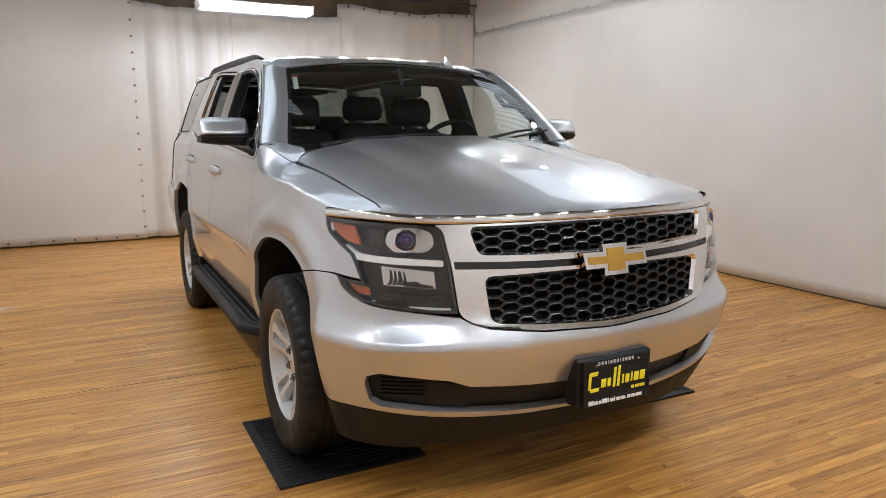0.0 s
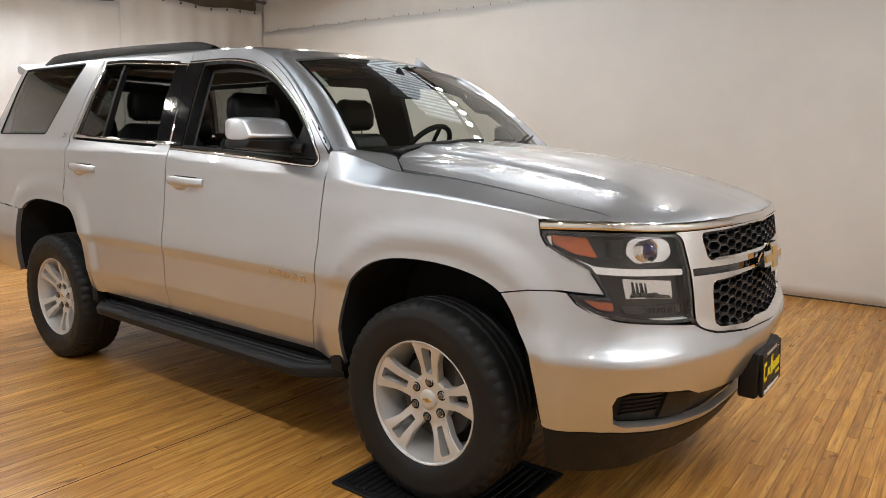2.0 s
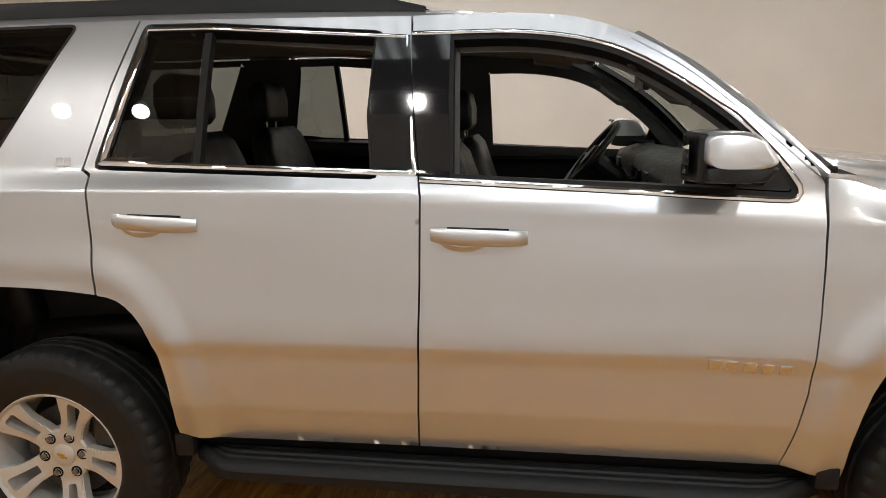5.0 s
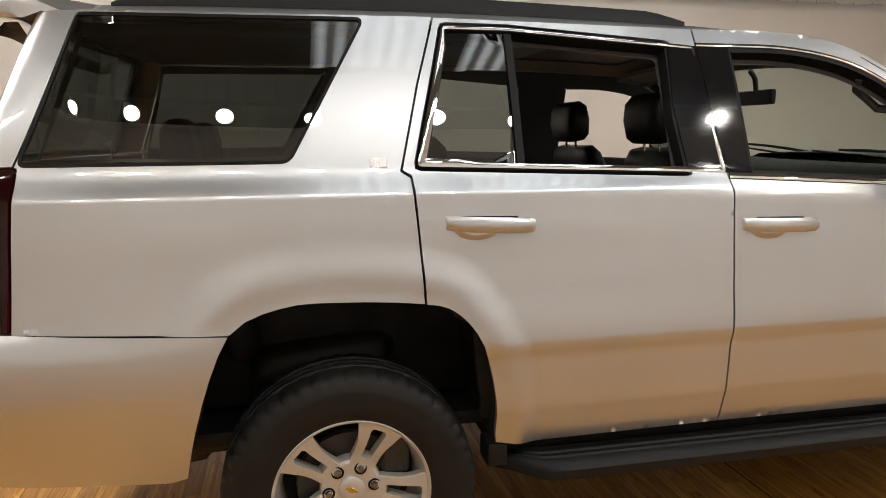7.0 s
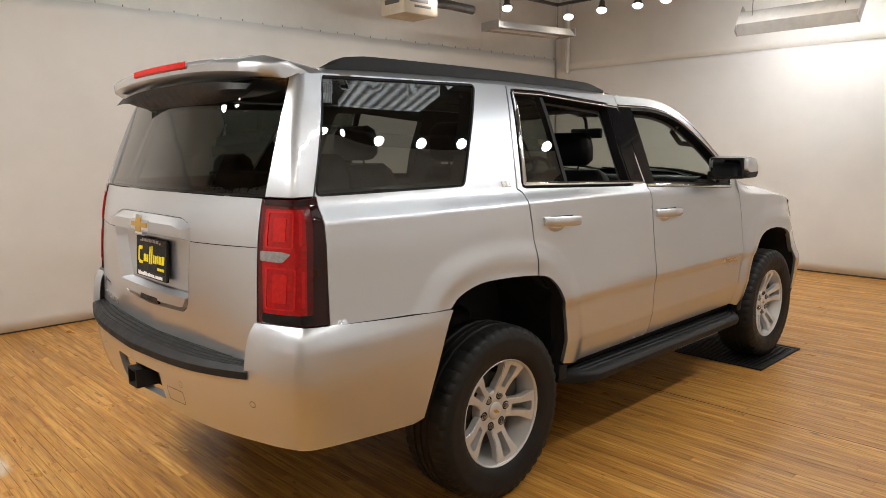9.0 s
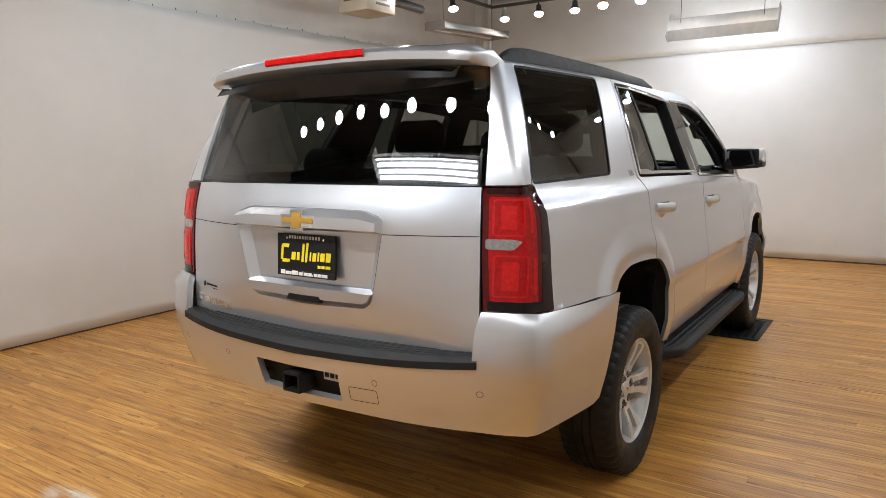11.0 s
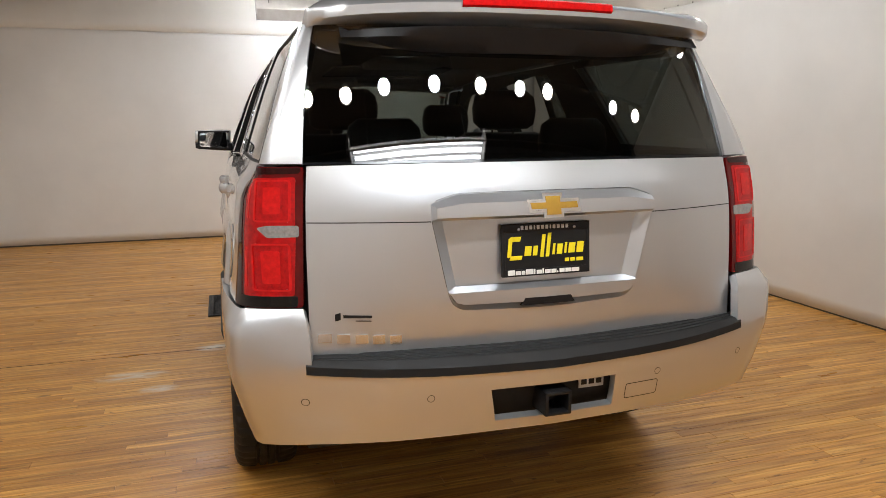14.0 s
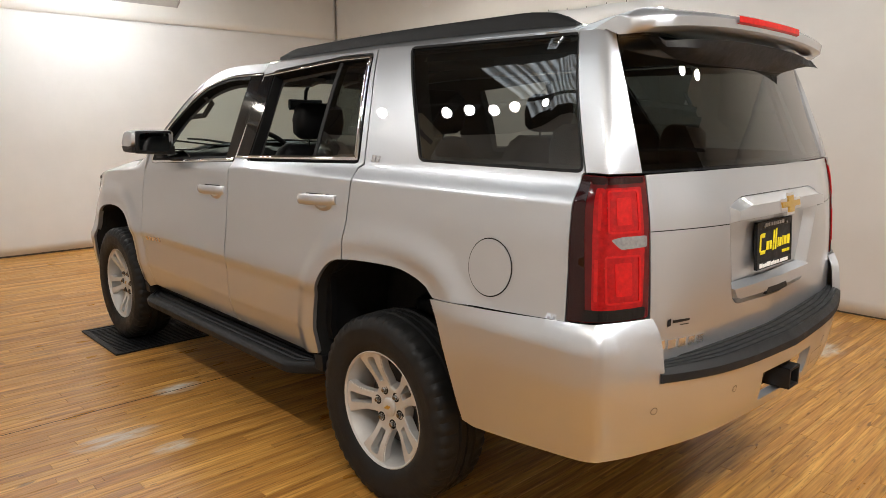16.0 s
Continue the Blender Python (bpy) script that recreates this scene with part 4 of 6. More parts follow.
def rear_glass(w, z):
    """The evenly bowed rear window, w from -1 to 1 across."""
    y = w * curve([(1.36, .778), (1.6, .742), (1.82, .688)], z)
    return np.stack([-2.548 + .385 * (z - 1.36) + .145 * y * y, y, z], 1)


REARWIN = [(1, 1.80), (.5, 1.815), (0, 1.818), (-.5, 1.815), (-1, 1.80), (-1.0, 1.6), (-1.0, 1.372), (-.5, 1.374), (0, 1.374), (.5, 1.374), (1.0, 1.372), (1.0, 1.6)]
panel("rear_window", rear_glass, [REARWIN], TINTED, gate, step=.05, depth=0, lift=-.004, gap=0, label="dark tinted rear window")
band("rear_window_edge", inset(REARWIN, -.008), inset(REARWIN, .018), PIANO, gate, 1, lift=-.006, depth=.012, fn=rear_glass)
for side in (-1, 1):
    tl = panel("tail_lamp", body, [rounded(LAMP_R, .01, 2)], REDLENS, suv, side, step=.035, depth=.05, lift=.004, gap=.002, label="tall red tail lamp with smoked edge")
    def lp(name, loop, m, lift, label="", depth=.006):
        return panel(name, body, [rounded(loop, .006, 2)], m, tl, side, step=.03, depth=depth, lift=lift, gap=0, label=label)
    lp("smoked_edge", [(-2.392, 1.356), (-2.403, 1.14), (-2.416, .928), (-2.47, .930), (-2.452, 1.14), (-2.432, 1.354)], SMOKERED, .0055, "smoked black edge")
    lp("smoked_foot", [(-2.46, .965), (-2.462, .930), (-2.618, .934), (-2.62, .968)], SMOKE, .0060)
    lp("smoked_head", [(-2.43, 1.354), (-2.44, 1.332), (-2.625, 1.336), (-2.63, 1.354)], SMOKERED, .0055)
    lp("red_field", [(-2.468, 1.322), (-2.478, 1.14), (-2.486, .965), (-2.612, .968), (-2.618, 1.14), (-2.616, 1.325)], REDMID, .0058, "red inner field")
    for z0, z1 in ((1.318, 1.192), (1.128, .982)):
        ring = rounded([(-2.520, z0), (-2.526, z1), (-2.608, z1), (-2.606, z0)], .012, 3)
        panel("lamp_ring", body, [ring, inset(ring, .006)], REDGLOW, tl, side, step=.03, depth=.004, lift=.0078, gap=0, label="bright red ring")
        lp("brake_core", [(-2.546, z0 - .022), (-2.550, z1 + .024), (-2.586, z1 + .024), (-2.584, z0 - .022)], REDGLOW, .0075, "bright red brake core")
        lp("side_reflector", [(-2.486, z0 - .01), (-2.492, z1 + .01), (-2.504, z1 + .01), (-2.500, z0 - .01)], REDGLOW, .0068)
    lp("reverse_lamp", [(-2.535, 1.175), (-2.56, 1.145), (-2.626, 1.148), (-2.626, 1.182), (-2.56, 1.182)], CLEARPLASTIC, .0065, "clear reversing lamp")
RB = {
    1.72: [(.42, -1.80, .985), (.6, -1.80, 1.008), (.75, -1.80, 1.014), (.95, -1.80, 1.008)],
    1.12: [(.42, -2.39, .935), (.6, -2.41, .988), (.75, -2.41, 1.018), (.872, -2.405, 1.016), (.882, -2.405, 1.012), (.95, -2.40, .968)],
    .978: [(.42, -2.505, .915), (.6, -2.540, .970), (.75, -2.550, 1.003), (.872, -2.546, 1.001), (.882, -2.545, .997), (.95, -2.508, .945)],
    .966: [(.42, -2.514, .905), (.6, -2.552, .960), (.75, -2.562, .994), (.872, -2.558, .992), (.882, -2.556, .988), (.95, -2.518, .936)],
    .80: [(.42, -2.59, .765), (.6, -2.64, .79), (.75, -2.655, .80), (.872, -2.64, .80), (.882, -2.638, .80), (.95, -2.60, .80)],
    .42: [(.42, -2.67, .42), (.6, -2.725, .42), (.75, -2.74, .42), (.95, -2.74, .42)],
    .0: [(.42, -2.695, 0), (.6, -2.748, 0), (.75, -2.765, 0), (.95, -2.765, 0)],
}


def rear_bumper(w, z):
    a = np.abs(w)
    k = sorted(RB)
    xs = np.array([curve([(r[0], r[1]) for r in RB[i]], z) for i in k])
    ys = np.array([curve([(r[0], r[2]) for r in RB[i]], z) for i in k])
    return np.stack([hermite(k, xs, a), np.where(w < 0, -1, 1) * hermite(k, ys, a), z], 1)


def rb_side(x):
    return float(np.interp(-x, [1.80, 2.41], [1.72, 1.12]))


RBL = [(rb_side(x), z) for x, z in ((-1.842, .892), (-2.41, .925))] + [(.978, .929), (.966, .930), (.784, .934), (.776, .85), (.772, .738), (.42, .715), (.05, .706)]
RBU = [(rb_side(x), z) for x, z in [p for p in AR if p[0] < -1.845]] + [(rb_side(-2.03), .455), (1.12, .468), (.966, .476), (.80, .487), (.42, .492), (.05, .492)]
RBLOOP = RBL + [(-w, z) for w, z in RBL[::-1]] + [(-w, z) for w, z in RBU] + [(w, z) for w, z in RBU[::-1]]
HITCH = [(.222, .648), (-.222, .648), (-.222, .536), (.20, .536)]
rbump = panel("rear_bumper", rear_bumper, [RBLOOP, HITCH], PAINT, suv, step=.04, depth=.03, label="silver rear bumper with black step pad")
panel("hitch_bay", rear_bumper, [inset(HITCH, -.02)], DARK, rbump, depth=0, lift=-.06, gap=0)
for w, z in ((-.395, .640), (-.80, .645), (.42, .64), (.80, .645)):
    c = [(w + .0125 * math.cos(a), z + .0125 * math.sin(a)) for a in np.arange(16) * math.pi / 8]
    c2 = [(w + .0105 * math.cos(a), z + .0105 * math.sin(a)) for a in np.arange(16) * math.pi / 8]
    band("sensor_gap", c, c2, GREYBLACK, rbump, 1, lift=.0008, depth=0, fn=rear_bumper)
    panel("parking_sensor", rear_bumper, [c2], PAINT, rbump, step=.02, depth=.002, lift=.001, gap=0)
TOW = rounded([(-.27, .607), (-.40, .609), (-.40, .555), (-.27, .552)], .008, 2)
band("tow_cover_gap", inset(TOW, -.0015), inset(TOW, .0012), GREYBLACK, rbump, 1, lift=.0008, depth=0, fn=rear_bumper)
receiver = part("tow_receiver", join(block((-2.775, -.047, .545), (-2.60, -.035, .625), .004), block((-2.775, .035, .545), (-2.60, .047, .625), .004), block((-2.775, -.047, .545), (-2.60, .047, .556), .004), block((-2.775, -.047, .614), (-2.60, .047, .625), .004), block((-2.62, -.5, .56), (-2.56, .5, .61), .01)), BLACK, suv, "black square tow bar receiver")
bm = block((-2.70, -.205, .598), (-2.695, -.11, .640), .002)
part("hitch_label", bm, GREYPRINT, receiver, "grey label plate with small dark bars")
for i in range(3):
    part("label_bar", block((-2.7025, -.195 + .028 * i, .610), (-2.699, -.175 + .028 * i, .628), .0005), BLACK, receiver)
# step pad
bm = bmesh.new()
rows = []
for y in np.linspace(-.79, .79, 33):
    a = abs(y)
    xi = float(curve([(0, -2.645), (.42, -2.63), (.80, -2.575)], a)[0])
    xo = float(rear_bumper(np.array([a]), np.array([.72]))[0][0])
    zt = .772 + .012 * (a / .8) ** 2
    zo = .738 + .030 * (a / .8) ** 2
    prof = [(xi, zt)]
    for g in range(4):
        t0 = .16 + g * .2
        for t, dz in ((t0, 0), (t0 + .02, -.004), (t0 + .06, -.004), (t0 + .08, 0)):
            prof.append((xi + (xo - xi) * t, zt + (zo - zt) * t * .4 + dz))
    prof += [(xo + .006, zo + .006), (xo - .004, zo - .004), (xo - .006, zo - .030), (xo + .02, zo - .034)]
    rows.append([bm.verts.new((px, y, pz)) for px, pz in prof])
for r0, r1 in zip(rows, rows[1:]):
    for j in range(len(r0) - 1):
        bm.faces.new((r0[j], r0[j + 1], r1[j + 1], r1[j]))
part("step_pad", bm, GREYBLACK, rbump, "ribbed black step pad")
# spoiler with brake lamp
bm = bmesh.new()
rows = []
for y in np.sin(np.linspace(-math.pi / 2, math.pi / 2, 61)):
    a = min(1, abs(y))
    half = .724
    yy = y * half
    xr = -2.565 + .05 * a ** 3 + .10 * (1 - math.sqrt(1 - (max(0, a - .80) / .2) ** 2))
    zr = 1.856 - .034 * a ** 2.5
    x0 = -2.200
    zf = float(roof(np.array([x0]), np.array([yy]))[0][2])
    under = float(rear(np.array([.72 * a]), np.array([1.80]))[0][0]) + .01
    lift = .032 * sstep(1.0, .93, a) - .014 * sstep(.88, .74, a)
    prof = [(x0, zf - .02), (x0, zf), (x0 + (xr - x0) * .35, zf + (zr - zf) * .3 + lift * .6), (x0 + (xr - x0) * .8, zr + .016 + lift * .5), (xr + .012, zr + .012), (xr, zr), (xr + .004, zr - .028), (xr + .03, zr - .042), (under, 1.795 - .004), (under + .02, 1.80)]
    rows.append([bm.verts.new((px, yy, pz)) for px, pz in prof])
for r0, r1 in zip(rows, rows[1:]):
    for j in range(len(r0) - 1):
        bm.faces.new((r0[j], r0[j + 1], r1[j + 1], r1[j]))
bm.faces.new(rows[0]), bm.faces.new(rows[-1])
spoiler = part("roof_spoiler", bm, PAINT, gate, "silver roof spoiler", smooth=50)
bm = bmesh.new()
rows = []
for y in np.linspace(-.635, .635, 29):
    a = abs(y) / .635
    rows.append([bm.verts.new(p) for p in ((-2.535 + .05 * a ** 3, y, 1.790 - .028 * a ** 2.5), (-2.515, y, 1.762 - .02 * a ** 2), (-2.475, y, 1.712 + .066 * a ** 4), (-2.43, y, 1.700 + .080 * a ** 4))])
for r0, r1 in zip(rows, rows[1:]):
    for j in range(3):
        bm.faces.new((r0[j], r0[j + 1], r1[j + 1], r1[j]))
part("spoiler_underside", bm, BLACK, spoiler, "black underside of the spoiler")
bm = bmesh.new()
rows = []
for y in np.linspace(-.262, .262, 15):
    a = abs(y) / .712
    xr, zr = -2.565 + .05 * a ** 3, 1.856 - .034 * a ** 2.5
    rows.append([bm.verts.new(p) for p in ((xr + .004, y, zr + .017), (xr - .006, y, zr + .012), (xr - .008, y, zr - .008), (xr + .004, y, zr - .015))])
for r0, r1 in zip(rows, rows[1:]):
    for j in range(3):
        bm.faces.new((r0[j], r0[j + 1], r1[j + 1], r1[j]))
part("high_brake_lamp", bm, REDGLOW, spoiler, "red high-level brake lamp")
# roof rails
for side in (-1, 1):
    bm = bmesh.new()
    rows = []
    for x in np.linspace(-2.16, -.17, 40):
        t = (x + 2.16) / 1.99
        zr = float(roof(np.array([x]), np.array([.62]))[0][2])
        h = .034 * min(1, t / .05) ** .6 * (1 - .55 * t) * min(1, (1 - t) / .10) ** .8 + .016 * sstep(0, .12, t) * sstep(1, .9, t) + .003
        w = .020
        rows.append([bm.verts.new((x, side * (.63 + dy), zr + dz)) for dy, dz in ((w, -.008), (w * .9, h * .55), (w * .35, h), (-w * .5, h), (-w, h * .5), (-w, -.008))])
    for r0, r1 in zip(rows, rows[1:]):
        for j in range(6):
            bm.faces.new((r0[j], r0[(j + 1) % 6], r1[(j + 1) % 6], r1[j]))
    bm.faces.new(rows[0]), bm.faces.new(rows[-1])
    rail = part("roof_rail", bm, GREYBLACK, suv, "black roof rail")
# antenna fin
bm = bmesh.new()
rows = []
for i in range(9):
    t = i / 8
    x = .43 - .13 * t
    h, w = .048 * t ** 1.3 * (1 if t < .95 else .9), .020 * math.sin(math.pi * min(.999, max(.02, t * .85 + .1))) + .003
    z = float(roof(np.array([x]), np.array([.43]))[0][2])
    rows.append([bm.verts.new((x, .43 + w, z)), bm.verts.new((x, .43 + .003, z + h + .004)), bm.verts.new((x, .43 - .003, z + h + .004)), bm.verts.new((x, .43 - w, z))])
for r0, r1 in zip(rows, rows[1:]):
    for j in range(3):
        bm.faces.new((r0[j], r0[j + 1], r1[j + 1], r1[j]))
bm.faces.new(rows[-1])
part("antenna_fin", bm, PAINT, suv, "silver shark-fin antenna")
# ---- the car: wheels ----
wheel = thing("wheel", "", "")
wheel.parent = suv
prof = [(.236, -.100), (.255, -.116), (.30, -.130), (.345, -.130), (.366, -.124), (.378, -.116), (.387, -.100), (.390, -.075), (.391, -.048), (.382, -.044), (.382, -.034), (.391, -.030), (.392, -.006), (.383, -.004), (.383, .004), (.392, .006), (.391, .030), (.382, .034), (.382, .044), (.391, .048), (.390, .075), (.387, .100), (.378, .116), (.366, .124), (.345, .1305), (.335, .1325), (.325, .1305), (.30, .130), (.268, .124), (.262, .120), (.255, .117), (.240, .104), (.236, .094)]
N = 144
prof = [(r if r < .26 else r + .004 * (r - .26) / .13, o) for r, o in prof]
bm = lathe(prof, N)
bm.verts.ensure_lookup_table()
for i, (r, o) in enumerate(prof):
    if r > .36 and abs(o) > .05:
        for j in range(N):
            if (j + (1 if o > 0 else 0)) % 3 == 0:
                v = bm.verts[i * N + j]
                v.co.x *= 1 - .006 / r
                v.co.z *= 1 - .006 / r
                v.co.y *= .975
    elif r > .390 and .005 < abs(o) < .05:
        for j in range(N):
            if (j + i) % 6 == 0:
                v = bm.verts[i * N + j]
                v.co.x *= 1 - .004 / r
                v.co.z *= 1 - .004 / r
for v in bm.verts:
    if v.co.z < -.389:
        v.co.z = -.389
    elif v.co.z < -.25 and abs(v.co.x) < .16:
        v.co.y *= 1 + .05 * (-.25 - v.co.z) / .135 * (1 - (v.co.x / .16) ** 2)
part("tyre", bm, RUBBER, wheel, "black all-season tyre", smooth=30)
rim_parts = [lathe([(.244, .096), (.243, .106), (.236, .110), (.229, .104), (.2265, .092), (.222, .080), (.208, .02), (.205, -.05), (.212, -.095), (.240, -.104)], 72)]
rim_parts.append(lathe([(.0001, .058), (.040, .058), (.052, .060), (.084, .060), (.092, .055), (.096, .040), (.094, .0)], 48))
part("rim", join(*rim_parts), ALLOY, wheel, "silver alloy rim with five split spokes", smooth=28)


def spoke_face(r, w):
    """The dished face of the rim, r out from the hub and w across."""
    y = curve([(.05, .060), (.09, .062), (.12, .070), (.16, .084), (.20, .095), (.235, .100)], r)
    return np.stack([w, y, r], 1)


OUTLINE = rounded([(.072, -.037), (.120, -.038), (.152, -.042), (.205, -.061), (.229, -.074), (.2345, 0), (.229, .074), (.205, .061), (.152, .042), (.120, .038), (.072, .037)], .005, 2)
SLOT_W = rounded([(.106, -.014), (.150, -.0175), (.204, -.024), (.212, -.018), (.212, .018), (.204, .024), (.150, .0175), (.106, .014)], .003, 2)
for k in range(5):
    sp = panel("spoke", spoke_face, [OUTLINE, SLOT_W], ALLOY, wheel, step=.02, depth=.040, gap=0, core=np.array([0, -1, 0]))
    sp.matrix_basis = pose(0, 0, 0, 0, 72 * k, 0)
    rim_edge = panel("spoke_bevel", spoke_face, [inset(OUTLINE, -.004), OUTLINE], ALLOY, wheel, step=.02, depth=.03, lift=-.004, gap=0, core=np.array([0, -1, 0]))
    rim_edge.matrix_basis = pose(0, 0, 0, 0, 72 * k, 0)
part("centre_cap", lathe([(.0001, .069), (.020, .0685), (.034, .067), (.039, .063), (.040, .055)], 32), ALLOY, wheel)
part("cap_emblem", join(block((-.019, .068, -.004), (.019, .0705, .004), .001, 1), block((-.008, .068, -.008), (.008, .0705, .008), .001, 1)), GOLD, wheel, "small gold emblem")
for k in range(6):
    a = math.radians(60 * k + 30)
    x, z = .0699 * math.cos(a), .0699 * math.sin(a)
    # black ring on the hub: shade of the nut's hole put in as colour
    bm = lathe([(.0195, .056), (.0195, .0618), (.0165, .0614), (.0125, .0606)], 16)
    bmesh.ops.translate(bm, vec=(x, 0, z), verts=bm.verts[:])
    part("nut_seat", bm, SEAL, wheel)
    bm = lathe([(.0115, .058), (.0115, .070), (.008, .0745), (.0001, .0755)], 6)
    bmesh.ops.translate(bm, vec=(x, 0, z), verts=bm.verts[:])
    part("wheel_nut", bm, NUT, wheel, "dark chrome wheel nut")
part("brake_disc", lathe([(.06, .01), (.165, .01), (.168, .004), (.168, -.02), (.06, -.02)], 48), IRON, wheel, "grey brake disc")
bm = block((-.19, -.05, .02), (-.10, .035, .15), .02, 3)
part("brake_caliper", bm, IRON, wheel)
# added dark disc, standing for the shade inside the rim behind the spokes
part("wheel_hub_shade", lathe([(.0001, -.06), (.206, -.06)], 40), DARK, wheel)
WY = .884
mats = []
for x, y, z in ((1.485, WY, .367), (1.485, -WY, .367), (-1.465, -WY, .354)):
    mats.append(Matrix.Translation((x, y, z)) @ (Matrix() if y > 0 else pose(0, 0, 0, 0, 0, 180)))
wheel.matrix_basis = Matrix.Translation((-1.465, WY, .354))
for w, turn in zip([wheel] + [copy_thing(wheel, m) for m in mats], (20, 31, -4, -24)):
    for ch in w.children:
        if not ch.name.startswith(("tyre", "brake")):
            ch.matrix_basis = Matrix.Diagonal((1.025, 1, 1.025, 1)) @ pose(0, 0, 0, 0, turn, 0) @ ch.matrix_basis

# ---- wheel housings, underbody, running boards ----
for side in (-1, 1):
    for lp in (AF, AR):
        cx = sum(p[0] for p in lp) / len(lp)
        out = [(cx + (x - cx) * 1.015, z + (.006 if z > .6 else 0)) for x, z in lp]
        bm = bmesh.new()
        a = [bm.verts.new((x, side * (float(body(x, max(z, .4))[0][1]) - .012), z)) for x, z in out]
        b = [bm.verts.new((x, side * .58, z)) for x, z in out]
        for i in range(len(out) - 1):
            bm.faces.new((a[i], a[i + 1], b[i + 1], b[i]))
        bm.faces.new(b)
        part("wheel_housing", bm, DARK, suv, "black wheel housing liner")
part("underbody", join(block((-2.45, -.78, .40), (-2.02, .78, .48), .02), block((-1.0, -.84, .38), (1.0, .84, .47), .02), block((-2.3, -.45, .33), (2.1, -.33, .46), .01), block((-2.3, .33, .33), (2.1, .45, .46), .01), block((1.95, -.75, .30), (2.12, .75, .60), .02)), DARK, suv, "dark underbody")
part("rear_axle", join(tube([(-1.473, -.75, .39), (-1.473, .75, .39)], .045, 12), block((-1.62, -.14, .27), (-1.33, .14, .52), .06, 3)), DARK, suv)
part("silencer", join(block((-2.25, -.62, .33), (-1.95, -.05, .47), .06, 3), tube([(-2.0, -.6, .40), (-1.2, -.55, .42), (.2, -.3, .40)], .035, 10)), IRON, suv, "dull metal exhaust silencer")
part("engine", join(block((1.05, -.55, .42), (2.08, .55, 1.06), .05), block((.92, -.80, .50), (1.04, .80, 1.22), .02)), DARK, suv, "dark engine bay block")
for side in (-1, 1):
    bm = bmesh.new()
    rows = []
    for x in np.concatenate([np.linspace(-1.0, -.86, 5), np.linspace(-.8, .78, 12), np.linspace(.84, 1.0, 5)]):
        yo = 1.045 - .13 * float(sstep(-.84, -1.02, x)) - .13 * float(sstep(.80, 1.02, x))
        yi, zt = .84, .408 - .006 * x
        pr = [(yi, zt - .004), (yi + .02, zt)]
        w = yo - .035 - (yi + .03)
        for g in range(4):
            y0 = yi + .03 + w * (g + .1) / 4
            pr += [(y0, zt), (y0 + .006, zt - .006), (y0 + .016, zt - .006), (y0 + .022, zt)]
        pr += [(yo - .03, zt), (yo - .012, zt - .006), (yo, zt - .022), (yo - .004, zt - .055), (yo - .05, zt - .072), (yi, zt - .06)]
        rows.append([bm.verts.new((x, side * py, pz)) for py, pz in pr])
    for r0, r1 in zip(rows, rows[1:]):
        for j in range(len(r0) - 1):
            bm.faces.new((r0[j], r0[j + 1], r1[j + 1], r1[j]))
    bm.faces.new(rows[0]), bm.faces.new(rows[-1])
    board = part("running_board", bm, GREYBLACK, suv, "black running board with ribbed tread", smooth=40)
    for x in (-.75, 0, .75):
        part("board_bracket", block((x - .03, side * .70, .36), (x + .03, side * .93, .40), .005), BLACK, board)
    part("rocker_cover", block((-1.0, side * .80, .40), (.98, side * .895, .465), .01), BLACK, suv)
    for x in (-1.02, 1.0):
        part("board_end", block((x - .035, side * .86, .39), (x + .035, side * .965, .47), .012), GREYBLACK, board)

